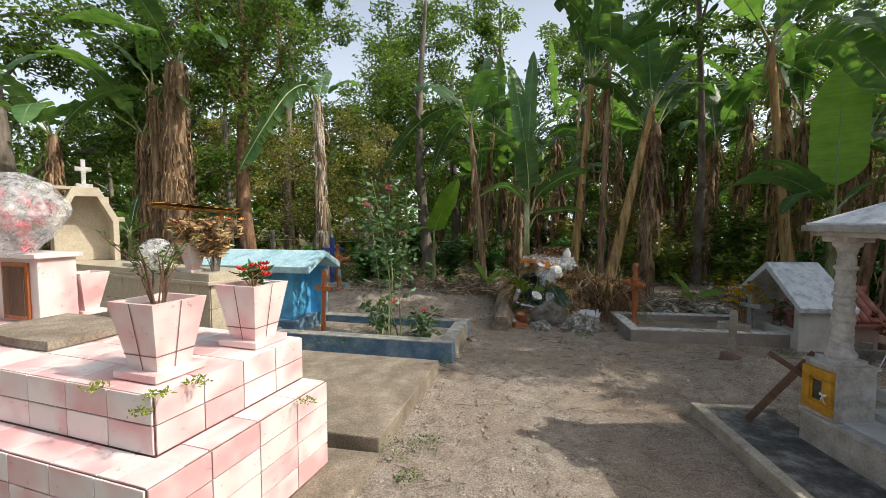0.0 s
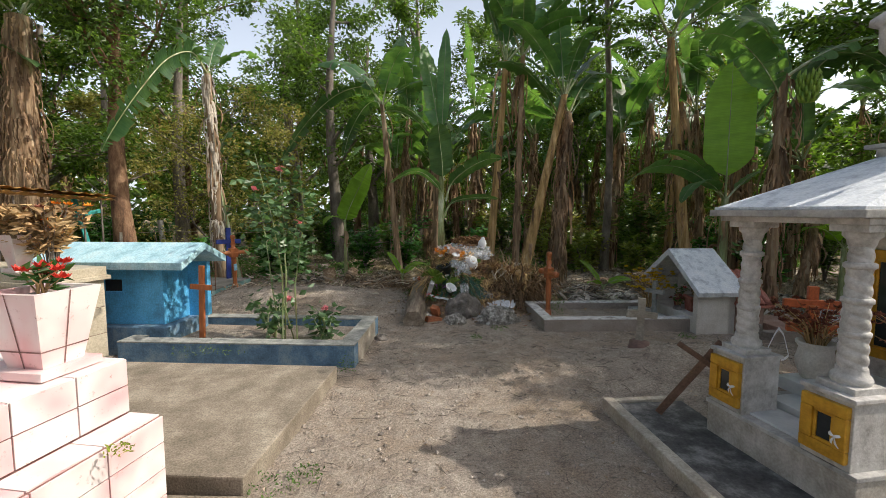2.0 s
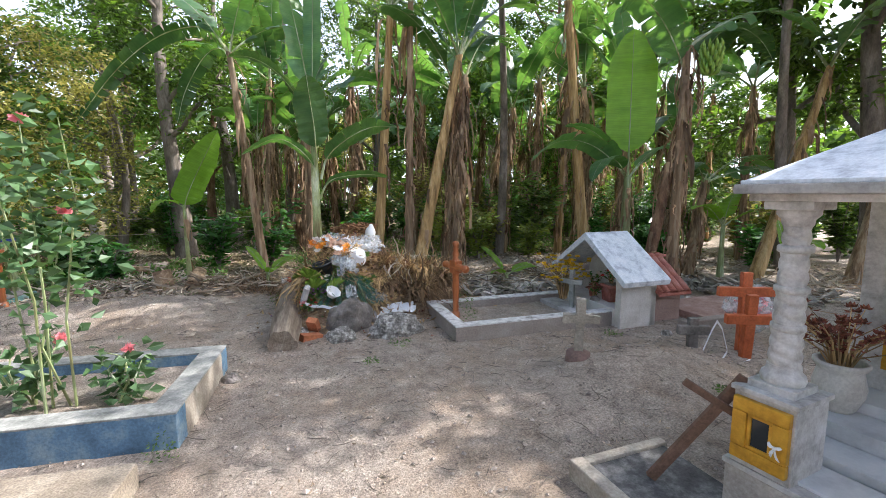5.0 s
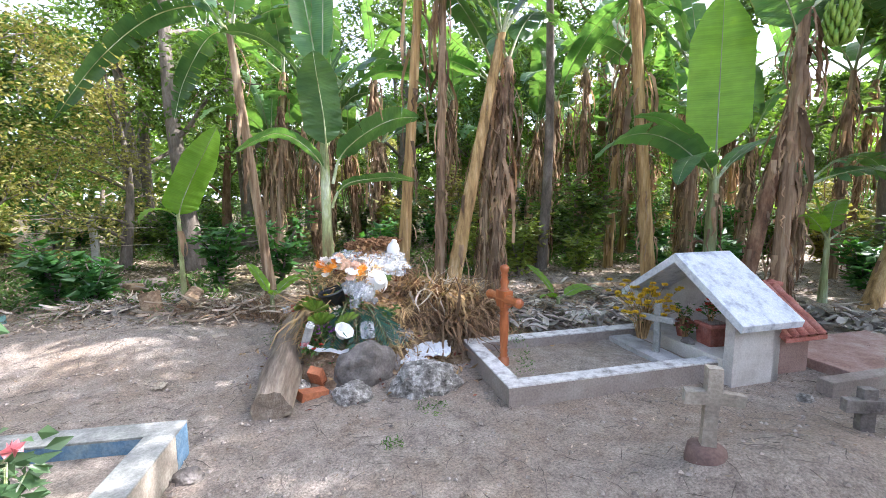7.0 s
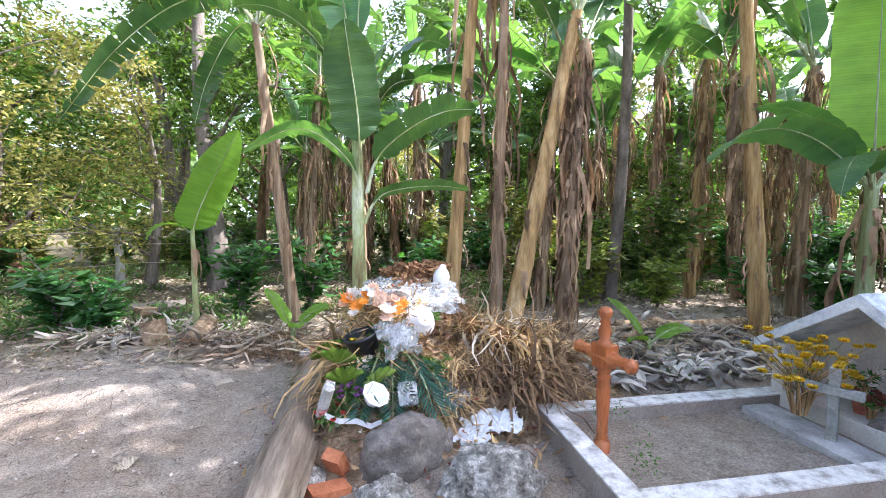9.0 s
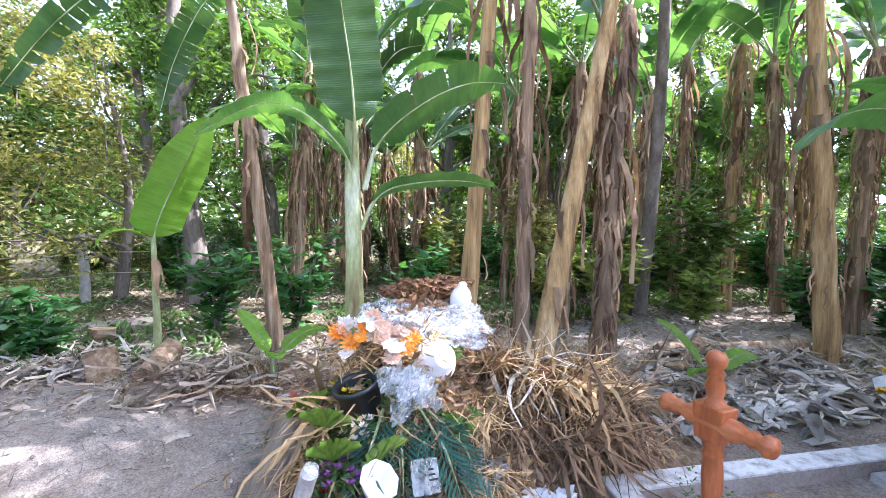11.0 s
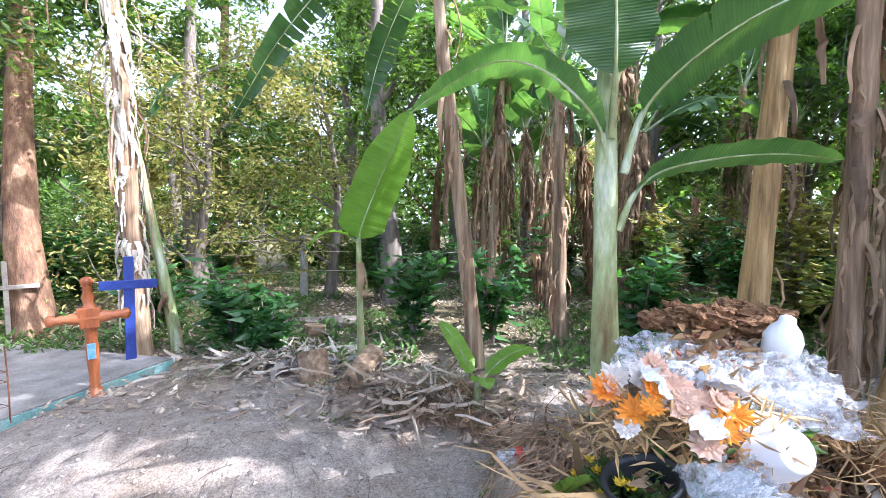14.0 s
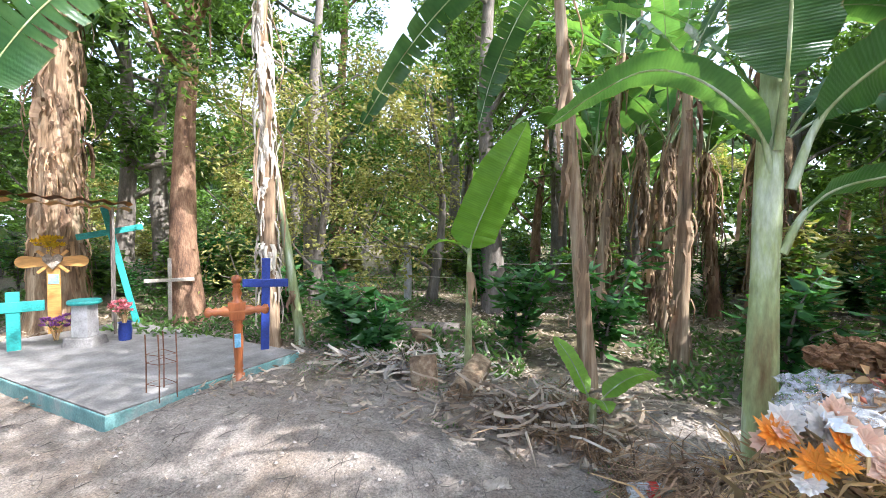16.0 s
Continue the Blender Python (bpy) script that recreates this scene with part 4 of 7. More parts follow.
forest_tree(-2.5, 20.0, 13.0, 48, BARK, FOREST, 0.18, 9000, 0.18, 3.4, 0.2, label="tall grey-trunked shade tree")
forest_tree(-8.2, 12.5, 10.0, 49, BARK, FOREST, 0.16, 13000, 0.14, 3.0, 0.25, label="tall grey-trunked shade tree")
forest_tree(2.5, 19.0, 13.0, 50, BARK, FOREST, 0.18, 7000, 0.18, 3.4, 0.3, label="tall grey-trunked shade tree")
# added tree: its high crown blocks the sun from the teal slab's ground
forest_tree(5.6, 9.7, 10.5, 51, BARK, FOREST, 0.075, 9000, 0.14, 3.2, 0.62, (-0.9, -1.4), "tall thin tree with a high spreading crown, added to shade the teal slab")


for n, (x, y, h) in enumerate(((7.2, 14.5, 8.0), (10.2, 13.0, 8.5), (5.4, 18.0, 10.0), (9.0, 17.0, 10.0))):
    forest_tree(x, y, h, 740 + n, BARK, FOREST, 0.11, 9000, 0.14, 2.8, 0.22, label="leafy tree at the back of the banana grove")


def woods():
    rng = random.Random(5)
    n = 0
    for ring, (r0, r1, count) in enumerate(((13, 19, 14), (19, 28, 22), (28, 42, 26))):
        for k in range(count):
            a = radians(-88 + 196 * (k + rng.uniform(0.1, 0.9)) / count)
            r = rng.uniform(r0, r1)
            x, y = r * math.sin(a * 0.92) + 0.5, 2 + r * math.cos(a * 0.92)
            if (y < 0.5 and x > 0 and ring == 0) or (x > 5.5 and rng.random() < (0.75, 0.6, 0.3)[ring]) or (-10 < x < 3 and rng.random() < (0.2, 0.4, 0.4)[ring]):
                continue
            forest_tree(x, y, rng.uniform(7.5, 12.5), 200 + n, rng.choice([BARK, BARK, BARK_RED]), rng.choice([FOREST, FOREST, FOREST, FOREST_YELLOW]), rng.uniform(0.1, 0.2), (7000, 6500, 6500)[ring], (0.15, 0.2, 0.27)[ring], rng.uniform(2.4, 3.4), rng.uniform(0.05, 0.3))
            n += 1


woods()


def undergrowth():
    rng = random.Random(9)
    fixed = [(-1.75, 10.2, 1.15, 0.5), (-1.3, 10.0, 0.8, 0.4), (0.2, 10.5, 1.25, 0.5), (1.1, 10.6, 1.3, 0.55), (-3.3, 11.2, 0.9, 0.5), (4.9, 9.3, 1.0, 0.45), (5.3, 10.0, 1.2, 0.5), (4.4, 9.9, 1.1, 0.5), (5.9, 9.0, 0.8, 0.45), (7.3, 8.6, 0.9, 0.4), (8.5, 8.0, 0.9, 0.45), (2.6, 10.2, 1.3, 0.5), (9.4, 6.6, 0.9, 0.5), (7.9, 8.0, 0.8, 0.4)]
    for i, (x, y, h, r) in enumerate(fixed):
        # these four carry the sun in their leaf colour
        if i in (5, 6, 7, 8):
            shrub(x, y, h, r, 300 + i, SUNLIT_LEAF, 420, 0.14, "leafy shrub coloured sunlit green among the banana stems", name="shrub", group="")
            continue
        shrub(x, y, h, r, 300 + i, n_leaf=270, size=0.2)
    for i in range(130):
        x, y = rng.uniform(-15, 17), rng.uniform(11.2, 22)
        shrub(x, y, rng.uniform(0.7, 1.9), rng.uniform(0.4, 0.8), 400 + i, rng.choice([COFFEE, FOREST, FOREST, FOREST_YELLOW]), 600, rng.uniform(0.12, 0.18), "leafy understorey shrub of the grove")

    for i in range(70):
        x, y = rng.uniform(4.0, 18), rng.uniform(9.2, 17)
        if x > 9:
            y -= rng.uniform(0, 4.5)
        shrub(x, y, rng.uniform(0.9, 2.2), rng.uniform(0.45, 0.9), 900 + i, rng.choice([COFFEE, FOREST, FOREST, FOREST_YELLOW]), 800, rng.uniform(0.12, 0.18), "leafy understorey shrub of the grove")


undergrowth()


def shade_trees():
    """Tall trees along the sunny side of the clearing, added mostly unseen to shade it; others left and behind."""
    for i, (x, y, h, sp) in enumerate(((10.5, 5.4, 8.5, 3.3), (10.6, 3.4, 8.6, 3.0), (11.0, 6.8, 9.0, 3.4),  (12.5, 0.6, 10.0, 3.6), (8.6, -3.2, 9.0, 3.0), (14.0, 4.0, 11.0, 3.6), (-9.5, 4.5, 8.0, 3.2), (-10.5, 0.0, 9.0, 3.4), (-8.0, -6.0, 9.0, 3.4), (3.0, -10.0, 9.0, 3.4), (-2.0, -9.0, 8.0, 3.2))):
        forest_tree(x, y, h, 700 + i, BARK, FOREST, 0.17, 11000, 0.16, sp, 0.4, (-0.9 if x > 0 else 0.3, 0), "spreading shade tree with crooked limbs, added mostly out of view")


shade_trees()
# two more added trees, leaning so that their high crowns shade the path
forest_tree(9.9, 4.3, 9.5, 720, BARK, FOREST, 0.085, 7000, 0.14, 2.5, 0.58, (-2.5, -0.5), "leaning shade tree with crooked limbs, added to shade the path")
forest_tree(9.7, 6.2, 9.5, 721, BARK, FOREST, 0.085, 7500, 0.14, 2.5, 0.58, (-2.7, -0.8), "leaning shade tree with crooked limbs, added to shade the path")


def far_woods():
    """The wall of woodland that closes the distance."""
    rng = random.Random(31)
    s = Soup()
    for _ in range(26000):
        a, r = rng.uniform(0, 2 * math.pi), rng.uniform(44, 60)
        z = 11.5 * rng.random() ** 0.8 * (0.75 + 0.25 * math.sin(a * 9) * math.sin(a * 23 + 1))
        al = rand_dir(rng, -0.7, 0.3)
        leaf_quad(s, Vector((r * math.cos(a), r * math.sin(a) + 3, z)), al, al.cross(rand_dir(rng)).normalized(), rng.uniform(0.9, 1.8), rng.uniform(0.6, 1.1))
    ob = new("far_woods", s.mesh("far_woods", FOREST))
    tagged(ob, "distant wall of green woodland", "woods", kind="stuff")


far_woods()


# ---- graves and things ----
def tile_wall(parent, origin, u, v, n, w, h, nu, nv, material=None, joint=0.006, thick=0.008, name="tile", cut=0.0):
    """Single tiles on a face: u and v are the face's axes, n its outward normal; the last column may be cut."""
    key = {}
    for i in range(nu):
        for j in range(nv):
            ww = w if not (cut and i == nu - 1) else cut
            if (ww, h) not in key:
                bm = box(0, 0, 0, ww - joint, h - joint, thick, 0.002)
                me = bpy.data.meshes.new(name)
                bm.to_mesh(me)
                bm.free()
                me.materials.append(material or PINK)
                key[(ww, h)] = me
            m = Matrix((( *u, 0), (*v, 0), (*n, 0), (0, 0, 0, 1))).transposed()
            m.translation = Vector(origin) + Vector(u) * (i * w + joint / 2) + Vector(v) * (j * h + joint / 2)
            part(name, key[(ww, h)], None, parent, m=m)


X, Y, Z = Vector((1, 0, 0)), Vector((0, 1, 0)), Vector((0, 0, 1))


def pink_tomb():
    root = thing("pink_tomb", pose(-1.17, 1.72, 0.0, 0, 0, -18.7), "stepped tomb faced with pink and white glazed tiles", "tomb")
    up = part("upper_block", box(-2.5, 0, 0.3, 0, 0.95, 0.852, 0.01), GROUT, root)
    lo = part("lower_block", box(-2.7, -0.17, 0.0, 0.17, 0.95, 0.60, 0.01), GROUT, root)
    tile_wall(up, (-2.34, -0.001, 0.612), X, Z, -Y, 0.26, 0.125, 9, 2)
    tile_wall(up, (0.001, 0.0, 0.612), Y, Z, X, 0.2375, 0.125, 4, 2)
    tile_wall(up, (-2.34, 0.0, 0.853), X, Y, Z, 0.26, 0.2375, 9, 4)
    tile_wall(lo, (-2.43, -0.171, 0.105), X, Z, -Y, 0.26, 0.125, 10, 4)
    tile_wall(lo, (0.171, -0.17, 0.105), Y, Z, X, 0.28, 0.125, 4, 4)
    tile_wall(lo, (-2.17, -0.17, 0.601), X, Y, Z, 0.26, 0.162, 9, 1)
    tile_wall(lo, (0.009, -0.17, 0.601), Y, X, -Z * -1, 0.28, 0.155, 4, 1)


pink_tomb()


def square_pot(x, y, z, label):
    root = thing("planter", pose(x, y, z, 0, 0, -18.7), label, "planter", "tiled planters on the pink tomb")
    part("base", box(-0.13, -0.13, 0, 0.13, 0.13, 0.035, 0.004), PINK, root)
    s = Soup()
    b, t, h, e = 0.085, 0.138, 0.345, 0.02
    rows = [[(-q, -q, z), (q, -q, z), (q, q, z), (-q, q, z)] for q, z in ((b, 0.035), (t, h), (t - e, h), (t - e - 0.01, h - 0.04))]
    s.grid(rows, True)
    s.face(rows[-1])
    part("body", s, PINK, root)
    j = Soup()
    for k in range(4):
        R = Matrix.Rotation(k * math.pi / 2, 3, "Z")
        q = b + (t - b) * 0.22 + 0.002
        zz = 0.035 + (h - 0.035) * 0.22
        j.face([R @ Vector(p) for p in ((-q, -q, zz), (q, -q, zz), (q, -q - 0.001, zz + 0.006), (-q, -q - 0.001, zz + 0.006))])
        j.face([R @ Vector(p) for p in ((-0.003, -b - 0.002, 0.035), (0.003, -b - 0.002, 0.035), (0.003, -t - 0.002, h), (-0.003, -t - 0.002, h))])
    part("joints", j, GROUT, root, "dark tile joints")
    part("soil", box(-t + e + 0.01, -t + e + 0.01, h - 0.08, t - e - 0.01, t - e - 0.01, h - 0.03, 0.01, wob=0.006), EARTH, root)
    return root


def twig_plant(x, y, z, seed, height, radius, n_twig, leaf, n_leaf, size, name, label, category, petals=None, n_pet=0, petal_size=0.05, wood=None):
    """Twigs or stalks that fan out of a pot, with sparse leaves and flower heads."""
    rng = random.Random(seed)
    root = thing(name, pose(x, y, z), label, category)
    w, s, f = Soup(), Soup(), Soup()
    tips = []
    for _ in range(n_twig):
        a, r, h = rng.uniform(0, 6.28), radius * rng.random() ** 0.6, height * rng.uniform(0.5, 1.0)
        tip = Vector((math.cos(a) * r, math.sin(a) * r, h))
        mid = Vector((tip.x * 0.3, tip.y * 0.3, h * 0.55)) + rand_dir(rng) * 0.02
        b = Vector((math.cos(a) * radius * 0.12, math.sin(a) * radius * 0.12, 0))
        w.tube([b, mid, tip], [0.005, 0.004, 0.0018], 4, False, rng=rng)
        tips.append(tip)
        for _ in range(max(0, n_leaf // n_twig)):
            p = mid.lerp(tip, rng.random())
            al = rand_dir(rng, -0.4, 0.8)
            leaf_quad(s, p, al, al.cross(rand_dir(rng)).normalized(), size * rng.uniform(0.6, 1.3), size * 0.4)
    tagged(part("stalk_clump", w, wood or STRAW, root), kind="stuff")
    if s.f:
        part("foliage", s, leaf, root)
    for k in range(n_pet):
        c = tips[k % len(tips)]
        for i in range(9):
            a = i * 0.7
            al = Vector((math.cos(a), math.sin(a), rng.uniform(0.1, 0.9))).normalized()
            leaf_quad(f, c, al, al.cross(Z).normalized(), petal_size, petal_size * 0.7)
    if f.f:
        tagged(part("flower_spray", f, petals, root), kind="stuff")
    return root


square_pot(-1.31, 1.99, 0.866, "tapering pink tiled planter with dry twigs")
square_pot(-1.10, 2.50, 0.866, "tapering pink tiled planter with red flowers")
twig_plant(-1.31, 1.99, 1.19, 1, 0.36, 0.22, 16, WEED, 160, 0.03, "dry_plant", "dry twiggy plant with a little green in a planter", "plant", wood=PLANK)
twig_plant(-1.10, 2.50, 1.19, 2, 0.13, 0.10, 12, COFFEE, 40, 0.07, "flower_plant", "red artificial flowers with green leaves in a planter", "plant", PETAL_RED, 6, 0.04)

# concrete walk and slab
tagged(new("pavement"), "worn brown concrete apron", "pavement", kind="structure")
PAVE = bpy.data.objects["pavement"]
part("apron_slab", box(-2.6, 0, -0.1, 0, 1.62, 0.175, 0.012), BROWN_SLAB, PAVE, m=pose(-0.41, 2.72, 0, 0, 0, -13.2))
part("walk_slab", box(-1.2, -3.5, -0.1, 0.0, 0.0, 0.085, 0.012), BROWN_SLAB, PAVE, m=pose(-0.405, 2.71, 0, 0, 0, -11.0))


def curb_frame(name, m, w, d, h, t, side, top, label, category="grave", right=None):
    """A low rectangular kerb round a grave: four walls with a painted rim."""
    root = thing(name, m, label, category)
    for nm, b in (("front_kerb", (0, 0, w, t)), ("back_kerb", (0, d - t, w, d)), ("side_kerb", (0, t, t, d - t)), ("side_kerb", (w - t, t, w, d - t))):
        part(nm, box(b[0], b[1], -0.12, b[2], b[3], h - 0.008, 0.006), right if right and b[0] > t else side, root)
        part("rim", box(b[0] - 0.002, b[1] - 0.002, h - 0.008, b[2] + 0.002, b[3] + 0.002, h + 0.006, 0.004), top, root)
    part("soil", box(t, t, -0.1, w - t, d - t, h - 0.09, 0.01, wob=0.012), EARTH, root)
    return root


# blue grave and its little house
curb_frame("blue_grave", pose(0.10, 4.62, 0, 0, 0, -12.5) @ pose(-2.35, 0, 0), 2.35, 1.18, 0.25, 0.16, BLUE_CURB, CURB_TOP, "low grave kerb with worn blue paint, planted inside", right=CONCRETE)


def blue_house():
    root = thing("blue_tomb_house", pose(-1.88, 5.42, 0, 0, 0, -12.5) @ Matrix.Diagonal((1, 1, 1.11, 1)), "bright blue concrete tomb house with a faded gabled roof", "tomb")
    part("plinth", box(-1.3, -0.12, 0, 0.1, 0.62, 0.30, 0.01), BLUE_CURB, root)
    w = part("wall", box(-1.18, 0.0, 0.3, 0, 0.07, 0.86, 0.006), BLUE, root)
    part("wall", box(-1.18, 0.43, 0.3, 0.22, 0.5, 0.86, 0.006), BLUE, root)
    part("back_wall", box(-1.18, 0.07, 0.3, -1.1, 0.43, 0.86, 0.006), BLUE, root)
    part("front_wall", box(-0.08, 0.07, 0.3, 0.0, 0.43, 0.86, 0.006), BLUE, root)
    # no hole is cut: a dark panel stands for the vent's shaded inside
    part("vent", box(-0.62, -0.004, 0.62, -0.44, 0.02, 0.73, 0.004), DARK_GLASS, root, "square vent hole, its shaded inside a dark panel")
    part("vent_ledge", box(-0.64, -0.02, 0.59, -0.42, 0.0, 0.62, 0.004), BLUE, root)
    roof = prism([(-0.16, 0.84), (0.25, 1.0), (0.66, 0.84), (0.66, 0.91), (0.25, 1.07), (-0.16, 0.91)], 1.62, 0.006)
    part("roof", roof, BLUE_PALE, root, m=pose(-1.3, 0, 0, 0, 0, 0) @ Matrix(((0, 1, 0, 0), (1, 0, 0, 0), (0, 0, 1, 0), (0, 0, 0, 1))))


blue_house()


def plain_cross(name, m, h, span, at, w, t, material, label, group="", taper=1.0):
    root = thing(name, m, label, "cross", group)
    part("post", box(-w / 2, -t / 2, -0.1, w / 2, t / 2, h, 0.006, (taper, taper)), material, root)
    part("crossbar", box(-span / 2, -t / 2 - 0.012, at - w / 2, span / 2, t / 2 - 0.014, at + w / 2, 0.006), material, root)
    return root


plain_cross("wooden_cross", pose(-1.45, 5.22, 0.16, 0, 2, -20), 0.82, 0.24, 0.60, 0.055, 0.03, VARNISHED, "plain brown wooden cross in the blue grave")


def turned_cross(m, h, label, material=VARNISHED, heart=True, plate=False):
    """A turned wooden post with balls and rings, and a turned crossbar through a carved block."""
    root = thing("turned_cross", m, label, "cross")
    k = h / 0.72
    prof = [(0.034, -0.05), (0.034, 0.05), (0.02, 0.055), (0.028, 0.07), (0.02, 0.085), (0.027, 0.10), (0.022, 0.12), (0.027, 0.2), (0.03, 0.3), (0.026, 0.36), (0.032, 0.375), (0.024, 0.39), (0.03, 0.40), (0.03, 0.55), (0.02, 0.56), (0.03, 0.60), (0.018, 0.635), (0.026, 0.645), (0.018, 0.66), (0.026, 0.672), (0.031, 0.695), (0.022, 0.715), (0.004, 0.722)]
    part("post", lathe([(r * k * 1.12, z * k) for r, z in prof]), material, root, smooth=True)
    arm = [(0.004, -0.20), (0.024, -0.19), (0.028, -0.17), (0.016, -0.15), (0.024, -0.13), (0.016, -0.115), (0.027, -0.08), (0.027, 0.08), (0.016, 0.115), (0.024, 0.13), (0.016, 0.15), (0.028, 0.17), (0.024, 0.19), (0.004, 0.20)]
    part("crossbar", lathe([(r * k * 1.3, z * k) for r, z in arm]), material, root, m=pose(0, -0.005, 0.48 * k, 0, 90, 0), smooth=True)
    part("block", box(-0.045 * k, -0.038 * k, 0.42 * k, 0.045 * k, 0.038 * k, 0.54 * k, 0.008, (1.25, 1.0)), material, root)
    if plate:
        part("plate", box(-0.026, -0.05 * k, 0.24 * k, 0.026, -0.03 * k, 0.33 * k, 0.003), NET, root, "small pale blue name plate")
    return root


# curbed grave with the white house
GRAVE = pose(2.41, 5.52, 0.0, 0, 0, -8.0)
curb_frame("kerbed_grave", GRAVE, 2.1, 1.12, 0.185, 0.13, CURB_SIDE, CURB_WHITE, "low grave kerb, grey-brown sides and whitewashed rim")
GR_STEP = thing("cement_step", GRAVE @ pose(1.50, 0.16, 0.06, 0, 0, -1), "rough grey cement step across the grave", "step")
part("slab", box(0, 0, -0.03, 0.24, 0.8, 0.08, 0.01, wob=0.008), STONE_GREY, GR_STEP)
turned_cross(pose(2.72, 6.12, 0.10, 0, 0, -86), 0.88, "varnished turned wooden cross in the kerbed grave")


def white_house():
    root = thing("white_tomb_house", pose(4.24, 5.13, 0, 0, 0, -8.0), "small whitewashed tomb house with open gable front", "tomb")
    d, w, h, rz = 0.48, 1.2, 0.57, 1.04
    gable = [(0, 0), (w, 0), (w, h), (w / 2, rz - 0.05), (0, h)]
    turn = Matrix(((0, 1, 0, 0), (1, 0, 0, 0), (0, 0, 1, 0), (0, 0, 0, 1)))
    part("side_wall", box(0, 0, -0.05, d, 0.09, h, 0.006), TOMB_WALL, root)
    part("side_wall", box(0, w - 0.09, -0.05, d, w, h, 0.006), TOMB_WALL, root)
    part("back_wall", prism(gable, 0.08), TOMB_WALL, root, m=pose(d - 0.08, 0, 0) @ turn)
    part("floor_slab", box(0.0, 0.09, -0.05, d - 0.08, w - 0.09, 0.22, 0.006), TOMB_WALL, root)
    roof = prism([(-0.10, h - 0.07), (w / 2, rz - 0.09), (w + 0.10, h - 0.07), (w + 0.12, h - 0.01), (w / 2, rz), (-0.12, h - 0.01)], d + 0.14)
    part("roof", roof, ROOF_WHITE, root, m=pose(-0.06, 0, 0) @ turn)


white_house()


def brick_in(m, label, material=BRICK):
    root = thing("brick", m, label, "brick")
    part("body", box(-0.11, -0.055, -0.035, 0.11, 0.055, 0.035, 0.008, wob=0.003), material, root)
    return root


def tile_house():
    root = thing("tiled_tomb_house", pose(4.80, 5.14, 0, 0, 0, -8.0) @ Matrix.Diagonal((0.92, 0.92, 0.86, 1)), "little red-brown tomb house with barrel tile roof", "tomb")
    part("body", box(0, 0, -0.05, 0.4, 0.7, 0.42, 0.01), mottled("red_brown_render", (0.26, 0.17, 0.14), (0.36, 0.25, 0.21), scale=4), root)
    roof = part("roof", prism([(-0.12, 0.40), (0.4, 0.80), (0.92, 0.40), (0.92, 0.44), (0.4, 0.84), (-0.12, 0.44)], 0.5), TERRACOTTA, root, m=pose(-0.05, 0, 0) @ Matrix(((0, 1, 0, 0), (1, 0, 0, 0), (0, 0, 1, 0), (0, 0, 0, 1))))
    s = Soup()
    n = 6
    s.grid([[(0.055 * math.cos(math.pi * k / n), v * 0.24, 0.045 * math.sin(math.pi * k / n) + (0.012 if v else 0)) for k in range(n + 1)] for v in (0, 1)])
    me = s.mesh("roof_tile", TERRACOTTA, True)
    ang = math.atan2(0.4, 0.52)
    for col in range(5):
        for row in range(3):
            c = -0.12 + 0.52 * row / 3
            for flip in (0, 1):
                m = pose(0.005 + col * 0.105, c, 0.44 + (c + 0.12) * 0.4 / 0.52 + 0.004) @ Matrix.Rotation(ang, 4, "X")
                if flip:
                    m = pose(0.005 + col * 0.105, 0.8 - c, 0.44 + (c + 0.12) * 0.4 / 0.52 + 0.004) @ Matrix.Rotation(math.pi, 4, "Z") @ Matrix.Rotation(ang, 4, "X")
                part("roof_tile", me, None, roof, m=pose(0, 0, 0) @ Matrix(((0, 1, 0, 0), (1, 0, 0, 0), (0, 0, 1, 0), (0, 0, 0, 1))) @ m)
    part("ridge_cap", box(-0.02, 0.34, 0.83, 0.48, 0.46, 0.875, 0.012), TERRACOTTA, root)


tile_house()
TSLAB = thing("terracotta_slab", pose(4.75, 4.70, 0, 0, 0, -8), "low grave slab paved in red-brown tile", "grave")
part("kerb", box(0, 0, -0.08, 1.9, 0.12, 0.14, 0.01), CURB_SIDE, TSLAB)
part("tile_top", box(0.45, 0.12, -0.08, 1.9, 0.95, 0.11, 0.01), mottled("dusty_red_tile", (0.26, 0.15, 0.12), (0.38, 0.25, 0.21), (0.46, 0.36, 0.31), scale=5), TSLAB)


# cement cross in its brick-coloured footing
def cement_cross():
    root = thing("cement_cross", pose(2.97, 4.42, 0.07, 0, 2, -35), "chipped grey cement cross in a rust-coloured round footing", "cross")
    part("footing", lathe([(0.105, -0.05), (0.105, 0.06), (0.095, 0.14), (0.05, 0.155)], 14), mottled("rust_footing", (0.14, 0.09, 0.075), (0.23, 0.15, 0.125), scale=6), root, "rust-brown round cement footing", smooth=True)
    part("post", box(-0.035, -0.03, 0.1, 0.035, 0.03, 0.58, 0.014, wob=0.02), CONCRETE, root)
    part("crossbar", box(-0.14, -0.028, 0.38, 0.14, 0.026, 0.45, 0.014, wob=0.022), CONCRETE, root)


cement_cross()

# crosses by the canopy tomb
plain_cross("orange_cross", pose(4.55, 4.00, 0, 4, 0, -30), 0.62, 0.42, 0.40, 0.085, 0.06, ORANGE_WOOD, "red-orange painted wooden cross hung with white ribbon")
plain_cross("orange_cross", pose(4.70, 4.12, 0, 0, 0, -30), 0.78, 0.5, 0.6, 0.085, 0.06, ORANGE_WOOD, "red-orange painted wooden cross")
plain_cross("stone_cross", pose(4.25, 4.30, 0, 0, 0, -30), 0.36, 0.28, 0.25, 0.085, 0.06, ROCK, "small dark stone cross")


